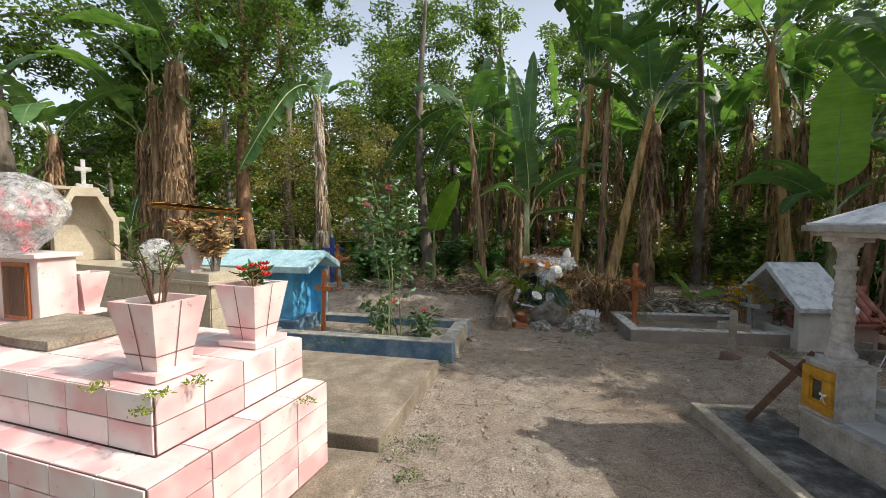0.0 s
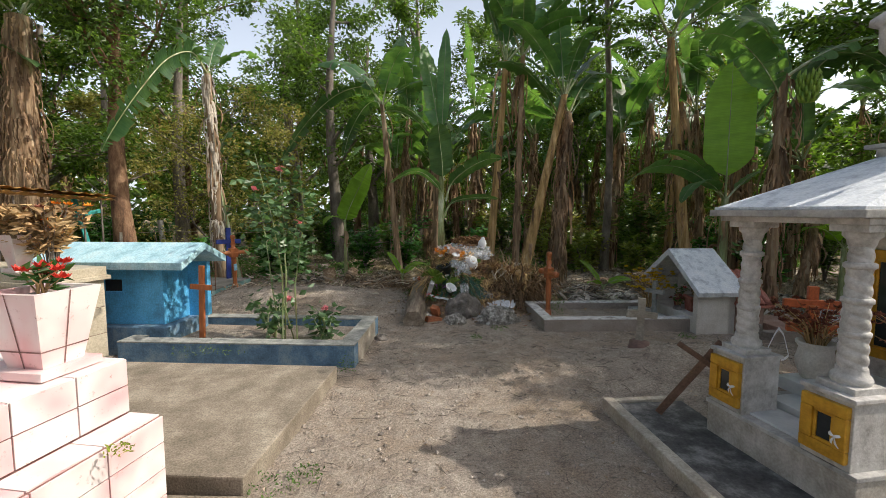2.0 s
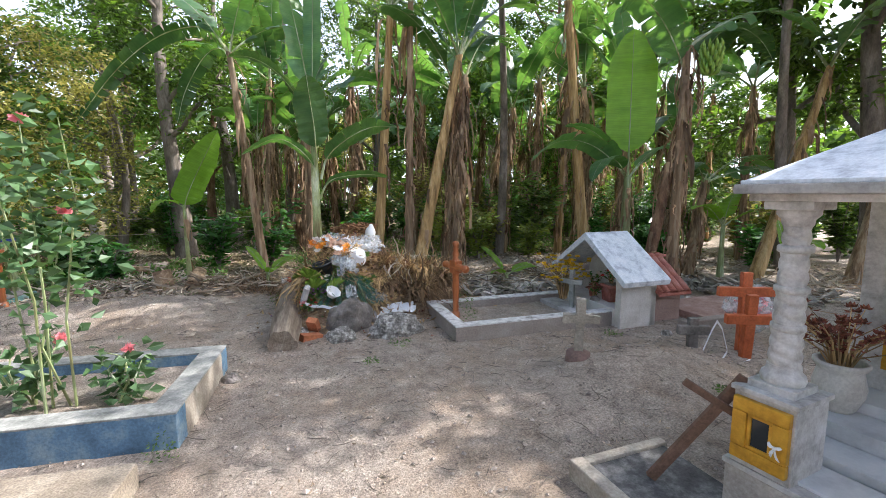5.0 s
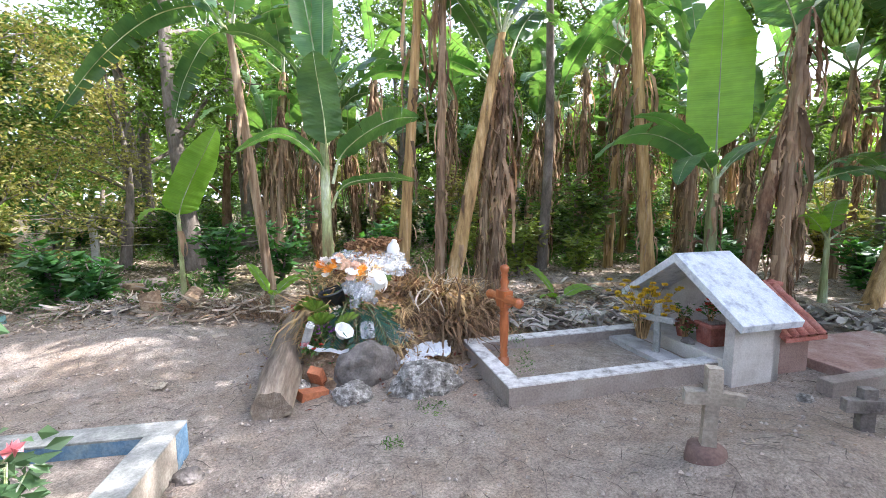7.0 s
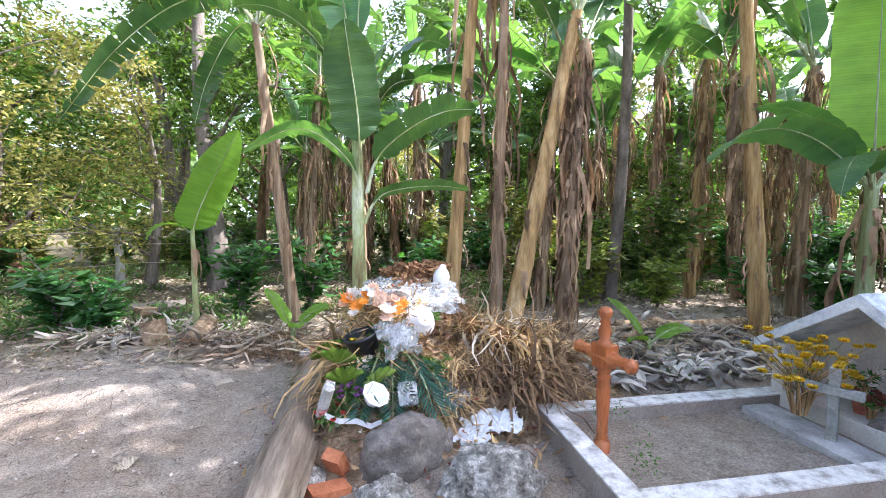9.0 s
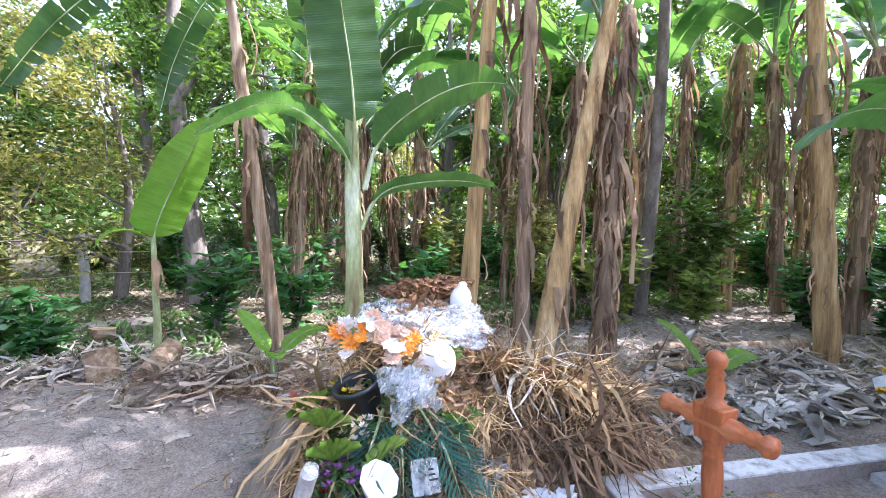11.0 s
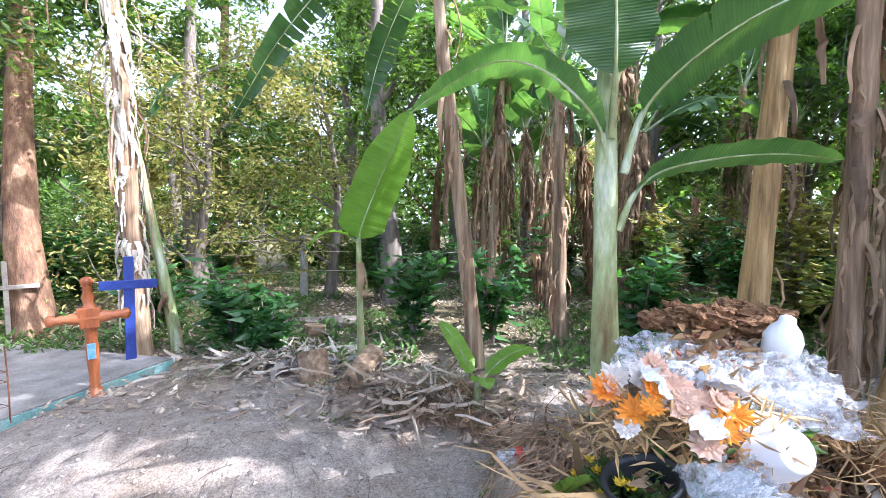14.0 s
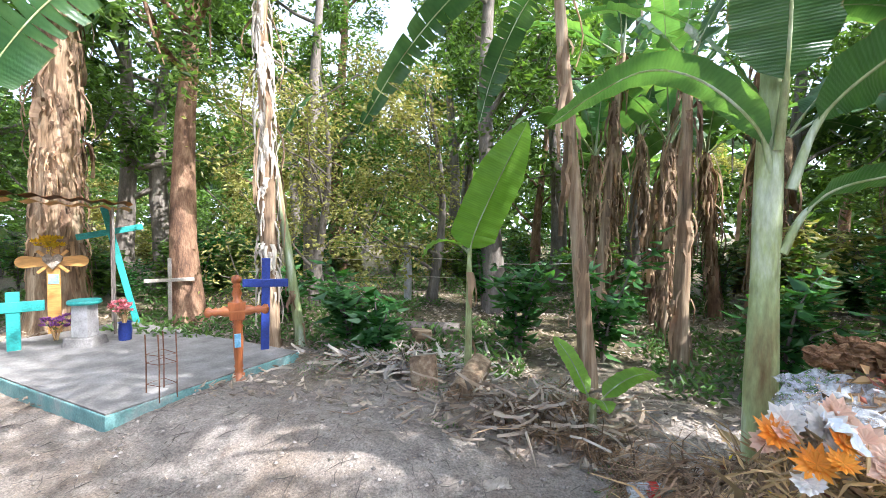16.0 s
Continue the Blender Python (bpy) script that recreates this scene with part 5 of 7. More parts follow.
# ---- canopy tomb ----
def twisted_column(x, y, z0, z1, r, parent):
    s = Soup()
    sides, n = 24, 150
    rows = []
    for i in range(n + 1):
        u = i / n
        rows.append([((r * (1.12 - 0.24 * u) * (0.93 + 0.15 * abs(math.sin(k * 2 * math.pi / sides + u * 34)) ** 0.7)) * math.cos(k * 2 * math.pi / sides), (r * (1.12 - 0.24 * u) * (0.93 + 0.15 * abs(math.sin(k * 2 * math.pi / sides + u * 34)) ** 0.7)) * math.sin(k * 2 * math.pi / sides), z0 + 0.07 + (z1 - z0 - 0.13) * u) for k in range(sides)])
    s.grid(rows, True)
    col = part("column", s, PLASTER, parent, m=pose(x, y, 0), smooth=True)
    part("base_ring", lathe([(r * 1.5, z0), (r * 1.62, z0 + 0.02), (r * 1.5, z0 + 0.04), (r * 1.25, z0 + 0.05), (r * 1.2, z0 + 0.08)]), PLASTER, col, smooth=True)
    part("base_block", box(-r * 1.75, -r * 1.75, z0 - 0.035, r * 1.75, r * 1.75, z0, 0.004), PLASTER, col)
    for q in (0.33, 0.55, 0.78):
        z = z0 + (z1 - z0) * q
        part("ring", lathe([(r * 1.05, z - 0.016), (r * 1.22, z - 0.010), (r * 1.22, z + 0.010), (r * 1.05, z + 0.016)]), PLASTER, col, smooth=True)
    part("capital", lathe([(r * 0.95, z1 - 0.07), (r * 1.05, z1 - 0.06), (r * 1.1, z1 - 0.04), (r * 1.45, z1 - 0.02), (r * 1.45, z1)]), PLASTER, col, smooth=True)
    part("abacus", box(-r * 1.7, -r * 1.7, z1, r * 1.7, r * 1.7, z1 + 0.035, 0.004), PLASTER, col)


def gold_frame(parent, m, w, h, t=0.045, depth=0.03):
    fr = part("gold_frame", box(-w / 2, 0, 0, w / 2, depth, t, 0.006), GOLD, parent, m=m)
    part("rail", box(-w / 2, 0, h - t, w / 2, depth, h, 0.006), GOLD, fr)
    part("stile", box(-w / 2, 0, t, -w / 2 + t, depth, h - t, 0.006), GOLD, fr)
    part("stile", box(w / 2 - t, 0, t, w / 2, depth, h - t, 0.006), GOLD, fr)
    inner = t + 0.016
    for nm, b in (("lip", (-w / 2 + t, t, w / 2 - t, inner)), ("lip", (-w / 2 + t, h - inner, w / 2 - t, h - t)), ("lip", (-w / 2 + t, inner, -w / 2 + inner, h - inner)), ("lip", (w / 2 - inner, inner, w / 2 - t, h - inner))):
        part(nm, box(b[0], depth * 0.3, b[1], b[2], depth * 0.9, b[3], 0.003), GOLD, fr)
    part("pane", box(-w / 2 + t, depth * 0.55, t, w / 2 - t, depth * 0.8, h - t, 0.0), DARK_GLASS, fr, "dark glass pane")
    return fr


def canopy_tomb():
    root = thing("canopy_tomb", pose(2.44, 2.04, 0, 0, 0, 0), "white tomb with twisted columns, hipped canopy and gilt frames", "tomb")
    part("platform", box(0, -0.03, -0.05, 2.0, 0.86, 0.285, 0.008), PLINTH_RENDER, root)
    part("platform_top", box(-0.008, -0.038, 0.285, 2.0, 0.868, 0.31, 0.005), STONE_GREY, root, "grey stone top slab")
    part("step", box(0.3, 0.16, 0.31, 1.0, 0.72, 0.36, 0.006), MARBLE, root, "pale marble step")
    part("step", box(0.5, -0.02, 0.36, 1.0, 0.85, 0.44, 0.006), MARBLE, root, "pale marble step")
    part("step", box(0.72, -0.02, 0.44, 1.0, 0.85, 0.50, 0.006), MARBLE, root, "pale marble step")
    part("inscribed_slab", box(0.06, 0.30, 0.31, 0.28, 0.66, 0.325, 0.003), MARBLE, root, "grey marble plaque with worn lines of writing")
    for y0 in (0.0, 0.60):
        pl = part("plinth", box(0, y0, 0.31, 0.25, y0 + 0.24, 0.645, 0.005), PLASTER, root)
        part("cap", box(-0.012, y0 - 0.012, 0.645, 0.262, y0 + 0.252, 0.668, 0.004), PLASTER, pl)
        gold_frame(pl, pose(-0.028, y0 + 0.12, 0.345, 0, 0, -90), 0.22, 0.28, 0.06)
        twisted_column(0.125, y0 + 0.12, 0.70, 1.44, 0.052, root)
    part("wall", box(0.96, -0.02, 0.31, 2.0, 0.80, 1.49, 0.006), PLASTER, root)
    gold_frame(root, pose(0.93, 0.45, 0.62, 0, 0, -90), 0.46, 0.68, 0.06)
    part("beam", box(0.02, 0.02, 1.475, 2.0, 0.86, 1.505, 0.004), PLASTER, root)
    part("eave", box(-0.03, 0.0, 1.505, 2.1, 0.90, 1.545, 0.006), STONE_GREY, root, "weathered grey eave slab")
    s = Soup()
    part("eave_lip", box(-0.012, 0.018, 1.545, 2.085, 0.882, 1.562, 0.004), ROOF_WHITE, root)
    b = [(0.0, 0.03, 1.562), (2.07, 0.03, 1.562), (2.07, 0.87, 1.562), (0.0, 0.87, 1.562)]
    t = [(0.80, 0.22, 1.86), (1.30, 0.22, 1.86), (1.30, 0.56, 1.86), (0.80, 0.56, 1.86)]
    s.grid([b, t], True)
    s.face(t)
    part("canopy_roof", s, ROOF_WHITE, root, "weathered grey-white hipped roof")
    ped = part("pedestal", box(0.80, 0.20, 1.84, 1.30, 0.58, 1.91, 0.008), PLASTER, root)
    part("slab", box(0.76, 0.16, 1.91, 1.34, 0.62, 1.935, 0.006), STONE_GREY, ped)
    part("moulding", lathe([(0.225, 1.935), (0.23, 1.955), (0.20, 1.975), (0.205, 2.0), (0.18, 2.005)], 28), WORN_GILT, ped, "worn stone moulding with traces of gilding", m=pose(1.05, 0.39, 0), smooth=True)
    bead = bpy.data.meshes.new("bead")
    bm = bmesh.new()
    bmesh.ops.create_icosphere(bm, subdivisions=2, radius=0.024)
    bm.to_mesh(bead)
    bm.free()
    bead.materials.append(WORN_GILT)
    for k in range(18):
        a = k * math.pi / 9
        part("bead", bead, None, ped, m=pose(1.05 + 0.198 * math.cos(a), 0.39 + 0.198 * math.sin(a), 1.985))
    part("pedestal_dome", lathe([(0.185, 2.0), (0.185, 2.02), (0.17, 2.05), (0.14, 2.075), (0.10, 2.09)], 28), ROOF_WHITE, ped, m=pose(1.05, 0.39, 0), smooth=True)


canopy_tomb()


def statue():
    """A robed figure in pale stone, as one plain shape."""
    s = Soup()
    sides, n = 48, 40
    prof = [(0.0, 0.125), (0.12, 0.13), (0.35, 0.118), (0.52, 0.112), (0.66, 0.128), (0.74, 0.122), (0.785, 0.07), (0.81, 0.04), (0.85, 0.052), (0.905, 0.056), (0.955, 0.04), (0.98, 0.004)]
    rows = []
    for i in range(n + 1):
        z = 0.98 * i / n
        k = max(q for q in range(len(prof) - 1) if prof[q][0] <= z or q == 0)
        (z0, r0), (z1, r1) = prof[k], prof[k + 1]
        r = r0 + (r1 - r0) * min(1.0, (z - z0) / (z1 - z0))
        deep = 0.14 if z < 0.72 else 0.0
        row = []
        for q in range(sides):
            a = q * 2 * math.pi / sides
            fold = deep * (0.6 * abs(math.sin(4.5 * a + 0.9 * z)) + 0.4 * math.sin(11 * a - 2.5 * z) - 0.3)
            row.append((r * (1 + fold) * math.cos(a), 0.85 * r * (1 + fold) * math.sin(a), z))
        rows.append(row)
    s.grid(rows, True)
    # cloak edges that fall from the shoulders, sleeves and lowered arms
    for sg in (-1, 1):
        for w, y0, ln in ((0.045, 0.10, 0.02), (0.035, 0.135, 0.12)):
            s.tube([(-0.03, sg * (y0 - 0.02), 0.74), (-0.075, sg * y0, 0.6), (-0.05, sg * (y0 + 0.02), 0.4), (-0.07, sg * (y0 + 0.01), 0.2), (-0.03, sg * y0, ln)], [w * 0.6, w, w * 0.8, w * 0.95, w * 0.5], 12)
        s.tube([(0.0, sg * 0.10, 0.70), (-0.05, sg * 0.19, 0.60), (-0.10, sg * 0.26, 0.55), (-0.13, sg * 0.31, 0.56)], [0.045, 0.055, 0.05, 0.018], 12)
        s.tube([(-0.09, sg * 0.24, 0.55), (-0.08, sg * 0.25, 0.42), (-0.06, sg * 0.23, 0.34)], [0.045, 0.035, 0.008], 10)
    ob = new("statue", s.mesh("statue", PLASTER, True))
    ob.matrix_basis = pose(3.49, 2.43, 2.06) @ Matrix.Diagonal((1.15, 1.15, 1.15, 1))
    tagged(ob, "pale robed stone statue on the canopy tomb", "statue")


statue()


def urn(x, y, z, label):
    root = thing("urn", pose(x, y, z) @ Matrix.Diagonal((0.86, 0.86, 0.95, 1)), label, "urn", "urns on the canopy tomb")
    part("body", lathe([(0.10, 0), (0.10, 0.02), (0.06, 0.04), (0.055, 0.06), (0.09, 0.10), (0.12, 0.17), (0.125, 0.22), (0.11, 0.28), (0.105, 0.30), (0.13, 0.33), (0.13, 0.345), (0.11, 0.345), (0.09, 0.30)]), TOMB_WALL, root, smooth=True)


urn(3.12, 2.78, 0.36, "weathered cream urn with dead flowers")
urn(3.12, 2.22, 0.44, "weathered cream urn with dead flowers")
twig_plant(3.12, 2.78, 0.64, 3, 0.30, 0.26, 46, DEAD_FLOWER, 260, 0.035, "dead_bouquet", "withered red-brown flowers in an urn", "flowers", DEAD_FLOWER, 46, 0.035)
twig_plant(3.12, 2.22, 0.72, 4, 0.26, 0.26, 40, DEAD_FLOWER, 200, 0.035, "dead_bouquet", "withered red-brown flowers in an urn", "flowers", DEAD_FLOWER, 30, 0.03)

def ribbon_bow(m, label):
    root = thing("ribbon_bow", m, label, "ribbon", "white bows on the gilt frames")
    for a, ln in ((0.5, 0.045), (2.6, 0.05), (-1.2, 0.09), (-1.9, 0.075)):
        s = Soup()
        d, sd = Vector((math.cos(a), 0, math.sin(a))), Vector((-math.sin(a), 0, math.cos(a)))
        s.grid([[d * ln * u - sd * 0.009 * (0.4 + math.sin(2.6 * u)) + Vector((0, -0.018 * math.sin(3.1 * u), 0)), d * ln * u + sd * 0.009 * (0.4 + math.sin(2.6 * u)) + Vector((0, -0.008 - 0.018 * math.sin(3.1 * u), 0))] for u in (0, 0.25, 0.5, 0.75, 1)])
        part("loop" if ln < 0.06 else "tail", s, PAPER, root)
    part("knot", box(-0.01, -0.014, -0.01, 0.01, 0.004, 0.01, 0.003), PAPER, root)


for y in (2.06, 2.66):
    ribbon_bow(pose(2.408, y + 0.03, 0.47, 0, 0, -90) @ Matrix.Diagonal((0.6, 0.6, 0.6, 1)), "small white ribbon bow tied to a gilt frame")
ribbon_bow(pose(3.366, 2.30, 0.95, 0, 0, -90) @ Matrix.Diagonal((0.7, 0.7, 0.7, 1)), "small white ribbon bow tied to a gilt frame")

DSLAB = thing("dark_slab", pose(1.99, 3.42, 0, 0, 0, -5), "dark weathered grave slab with a pale kerb", "grave")
part("slab", box(0.08, -2.6, -0.08, 0.6, -0.02, 0.095, 0.006), DARK_SLAB, DSLAB)
part("kerb", box(0.0, -2.6, -0.08, 0.08, 0.0, 0.12, 0.012), CONCRETE, DSLAB)
part("kerb", box(0.08, -0.06, -0.08, 0.62, 0.0, 0.115, 0.012), CONCRETE, DSLAB)


def leaning_cross():
    foot, head = Vector((2.26, 3.14, 0.11)), Vector((2.50, 2.86, 0.71))
    d = (head - foot).normalized()
    back = (Vector((0.65, 0.75, 0)) - d * d.dot(Vector((0.65, 0.75, 0)))).normalized()
    m = Matrix((d.cross(back), d, back)).transposed().to_4x4()
    m.translation = foot
    root = thing("fallen_cross", m, "old dark wooden cross leaning against the canopy tomb", "cross")
    part("post", box(-0.024, 0.0, -0.014, 0.024, 0.68, 0.014, 0.004), PLANK, root)
    part("crossbar", box(-0.19, 0.50, -0.034, 0.19, 0.535, -0.014, 0.004), PLANK, root)


leaning_cross()


# ---- teal-edged slab with crosses ----
TEAL_SLAB = thing("teal_slab", pose(-2.40, 7.85, 0, 0, 0, -10.5), "grey cement grave slab with teal painted edge", "grave")
part("edge", box(-3.2, 0, -0.1, 0, 1.85, 0.185, 0.012), TEAL_EDGE, TEAL_SLAB)
part("top", box(-3.19, 0.01, 0.185, -0.01, 1.84, 0.20, 0.006), SLAB_GREY, TEAL_SLAB)
turned_cross(pose(-2.13, 8.85, 0.14, 0, -1, 38), 0.96, "varnished turned wooden cross by the teal slab", plate=True)
plain_cross("blue_cross", pose(-2.46, 9.62, 0.15, 0, 1, 36), 1.05, 0.46, 0.78, 0.085, 0.05, BLUE_WOOD, "deep blue painted wooden cross")
plain_cross("teal_cross", pose(-5.1, 10.3, 0.1, 0, 0, 52) @ pose(0, 0, 0, 0, -12, 0), 1.72, 0.74, 1.38, 0.08, 0.05, TEAL, "tall leaning teal painted cross")
plain_cross("grey_cross", pose(-4.8, 10.55, 0.1, 0, 0, 48), 0.98, 0.62, 0.66, 0.05, 0.04, CONCRETE, "thin grey cement cross")


def pine_cross():
    """A sawn pine cross with rounded arm ends, rays and a carved heart."""
    root = thing("yellow_cross", pose(-5.44, 9.48, 0.1, 0, 0, 50), "yellow pine cross with rounded arms and a carved heart", "cross")
    part("post", box(-0.065, -0.02, -0.1, 0.065, 0.02, 1.2, 0.008), YELLOW_WOOD, root)
    for sg in (-1, 1):
        end = [(0.05, -0.05)] + [(0.27 + 0.08 * math.cos(a), 0.075 * math.sin(a)) for a in (-1.5, -1.0, -0.5, 0, 0.5, 1.0, 1.5)] + [(0.05, 0.05)]
        part("arm", prism([(sg * x, 0.98 + z) for x, z in end][::sg], 0.03, 0.004), YELLOW_WOOD, root, m=pose(0, -0.035, 0))
        for up in (-1, 1):
            part("ray", box(0, -0.01, -0.018, 0.2, 0.01, 0.018, 0.004), YELLOW_WOOD, root, m=pose(0, -0.028, 0.98) @ Matrix.Rotation((0.75 if sg > 0 else 2.39) * up, 4, "Y"))
    heart = [(0.0, -0.11), (0.09, 0.0), (0.10, 0.05), (0.06, 0.085), (0.02, 0.075), (0.0, 0.05), (-0.02, 0.075), (-0.06, 0.085), (-0.10, 0.05), (-0.09, 0.0)]
    part("heart", prism([(x, 0.99 + z) for x, z in heart], 0.03, 0.004), LOG, root, "pale carved wooden heart", m=pose(0, -0.068, 0))
    part("plate", box(-0.05, -0.028, 0.70, 0.05, -0.02, 0.82, 0.003), NET, root, "small pale blue name plate")


pine_cross()
plain_cross("teal_cross", pose(-4.9, 8.75, 0.1, 0, 0, 55), 0.72, 0.5, 0.56, 0.11, 0.05, TEAL, "low teal painted cross")


def rebar_cage():
    root = thing("rebar_cage", pose(-2.5, 8.25, 0.17, 0, 0, -10), "rusty rebar starter cage rising from the slab", "rebar")
    for x, y in ((0, 0), (0.17, 0), (0, 0.14), (0.17, 0.14)):
        s = Soup()
        s.tube([(x, y, -0.02), (x + 0.006, y, 0.28), (x - 0.004, y, 0.5 + 0.1 * x)], [0.005] * 3, 6)
        part("bar", s, RUST, root)
    for z in (0.1, 0.27, 0.34):
        s = Soup()
        s.tube([(0, 0, z), (0.17, 0, z + 0.01), (0.17, 0.14, z), (0, 0.14, z + 0.01), (0, 0, z)], [0.003] * 5, 5)
        part("stirrup", s, RUST, root)


rebar_cage()


# ---- rubbish heap ----
def heap_z(x, y):
    """Height of the heap over the ground."""
    h = 0.0
    for cx, cy, rx, ry, a in ((1.85, 7.55, 0.62, 0.38, 0.84), (1.75, 7.2, 0.5, 0.36, 0.58), (2.55, 7.15, 0.62, 0.45, 0.48), (1.6, 7.1, 0.45, 0.38, 0.62), (1.45, 6.75, 0.4, 0.3, 0.33), (2.1, 6.8, 0.6, 0.3, 0.2)):
        h = max(h, a * math.exp(-(((x - cx) / rx) ** 2 + ((y - cy) / ry) ** 2)))
    return h


def heap():
    root = thing("rubbish_heap", pose(0, 0, 0), "heap of dry plant waste and earth", "rubbish heap", kind="stuff")
    s = Soup()
    xs, ys = np.linspace(0.9, 3.6, 90), np.linspace(6.2, 8.8, 90)
    s.grid([[(x, y, ground_z(x, y) - 0.03 + heap_z(x, y) + 0.05 * heap_z(x, y) * noise.noise((x * 9, y * 9, 1)) + (0.02 * noise.noise((x * 25, y * 25, 5)) if heap_z(x, y) > 0.03 else 0)) for x in xs] for y in ys])
    part("core", s, mottled("heap_core", (0.12, 0.075, 0.042), (0.29, 0.20, 0.12), (0.45, 0.34, 0.22), scale=14, relief=1.0, dist=0.03), root, smooth=True)


heap()


# ---- more of the tombs ----
def cream_tomb():
    root = thing("cream_tomb", pose(-2.55, 4.72, 0, 0, 0, -24.9), "cream tiled tomb with ledges and a small arched chapel", "tomb")
    body = part("body", box(-3.5, 0.03, 0, -0.02, 0.56, 0.86, 0.008), GROUT, root)
    part("ledge", box(-3.55, -0.03, 0.86, 0.03, 0.6, 0.90, 0.006), CREAM, root)
    part("ledge", box(-3.52, 0.0, 0.90, 0.0, 0.58, 0.985, 0.006), CREAM, root)
    tile_wall(body, (-2.9, 0.029, 0.06), X, Z, -Y, 0.32, 0.265, 9, 3, CREAM)
    tile_wall(body, (-0.019, 0.03, 0.06), Y, Z, X, 0.265, 0.265, 2, 3, CREAM)
    chapel = part("chapel", prism([(-0.42, 0.98), (-0.34, 0.98), (-0.34, 1.52), (-0.14, 1.86), (0.14, 1.86), (0.34, 1.52), (0.34, 0.98), (0.42, 0.98), (0.42, 1.55), (0.17, 1.98), (-0.17, 1.98), (-0.42, 1.55)], 0.5, 0.006), CREAM, root, m=pose(-2.8, 0.25, -0.03, 0, 0, 72) @ Matrix.Diagonal((0.86, 0.8, 1.04, 1)))
    part("back_wall", box(-0.36, 0.42, 0.98, 0.36, 0.49, 1.87, 0.004), CREAM, chapel)
    part("side_wing", box(-0.62, 0.1, 1.95, 0.0, 0.45, 1.99, 0.004), CREAM, chapel)
    part("ledge", box(0.36, 0.1, 1.52, 0.52, 0.45, 1.58, 0.004), CREAM, chapel)
    part("cross", box(-0.03, 0.16, 2.0, 0.03, 0.21, 2.36, 0.008), PLASTER, chapel, "small white cross")
    part("cross_arm", box(-0.11, 0.162, 2.2, 0.11, 0.208, 2.26, 0.008), PLASTER, chapel)
    part("cross_foot", box(-0.11, 0.1, 1.98, 0.11, 0.27, 2.03, 0.006), PLASTER, chapel)
    part("open_book_plaque", box(-1.75, 0.1, 0.985, -1.2, 0.42, 1.03, 0.006), PLASTER, root)


cream_tomb()


def pink_vase(m, label, s=1.0):
    root = thing("flower_vase", m, label, "vase")
    so = Soup()
    rows = [[(-q, -q, z), (q, -q, z), (q, q, z), (-q, q, z)] for q, z in ((0.055 * s, 0.03 * s), (0.055 * s, 0.05 * s), (0.11 * s, 0.33 * s), (0.09 * s, 0.33 * s), (0.08 * s, 0.29 * s))]
    so.grid(rows, True)
    so.face(rows[-1])
    part("body", so, PINK, root)
    part("foot", box(-0.09 * s, -0.09 * s, 0, 0.09 * s, 0.09 * s, 0.032 * s, 0.004), PINK, root)
    return root


pink_vase(pose(-3.02, 4.80, 0.985, 0, 0, -25) @ pose(0.08, 0.22, 0), "tall white and pink square vase on the cream tomb")
twig_plant(-2.86, 4.97, 1.28, 61, 0.30, 0.26, 40, STRAW, 420, 0.11, "dried_palm_bouquet", "sprays of dried brown palm with small flowers", "flowers", DEAD_FLOWER, 10, 0.05)
twig_plant(-2.62, 5.0, 0.98, 62, 0.62, 0.3, 40, STRAW, 420, 0.11, "dried_palm_bouquet", "sprays of dried brown palm with small flowers", "flowers", PETAL_ORANGE, 6, 0.05, BARK)


def wrapped_ball(m, r, seed, label, petals, n):
    """A bunch of flowers wrapped in crumpled clear film."""
    rng = random.Random(seed)
    root = thing("wrapped_bouquet", m, label, "flowers")
    bm = bmesh.new()
    bmesh.ops.create_icosphere(bm, subdivisions=4, radius=r)
    for v in bm.verts:
        v.co *= 1 + 0.10 * noise.noise(v.co * 9) + 0.05 * noise.noise(v.co * 25)
        if v.co.z < 0:
            v.co.x *= 1 + 0.5 * v.co.z / r
            v.co.y *= 1 + 0.5 * v.co.z / r
    part("film_wrap", bm, FILM, root)
    f = Soup()
    for _ in range(n):
        c = rand_dir(rng) * r * rng.uniform(0.45, 0.85)
        for i in range(12):
            al = rand_dir(rng)
            leaf_quad(f, c, al, al.cross(rand_dir(rng)).normalized(), r * 0.22, r * 0.18)
    part("flower_heads", f, petals, root)


wrapped_ball(pose(-2.95, 3.02, 1.60), 0.29, 63, "ball of pink and white flowers wrapped in clear film", PETAL_PINK, 16)
wrapped_ball(pose(-3.5, 5.32, 1.16), 0.19, 64, "bunch of pale flowers wrapped in clear film", PETAL_WHITE, 10)


def headstone():
    root = thing("pink_headstone", pose(-2.77, 3.05, 0.86, 0, 0, -18.7), "pink and white tiled headstone with a wooden framed niche", "headstone")
    part("body", box(-0.5, -0.1, 0, 0.06, 0.14, 0.45, 0.008), PINK, root)
    part("door_frame", box(-0.3, -0.118, 0.02, -0.02, -0.1, 0.42, 0.004), VARNISHED, root, "brown wooden niche door frame")
    part("door_panel", box(-0.27, -0.125, 0.05, -0.05, -0.116, 0.39, 0.002), PLANK, root)
    part("cap", box(-0.54, -0.13, 0.45, 0.09, 0.17, 0.48, 0.004), PINK, root)


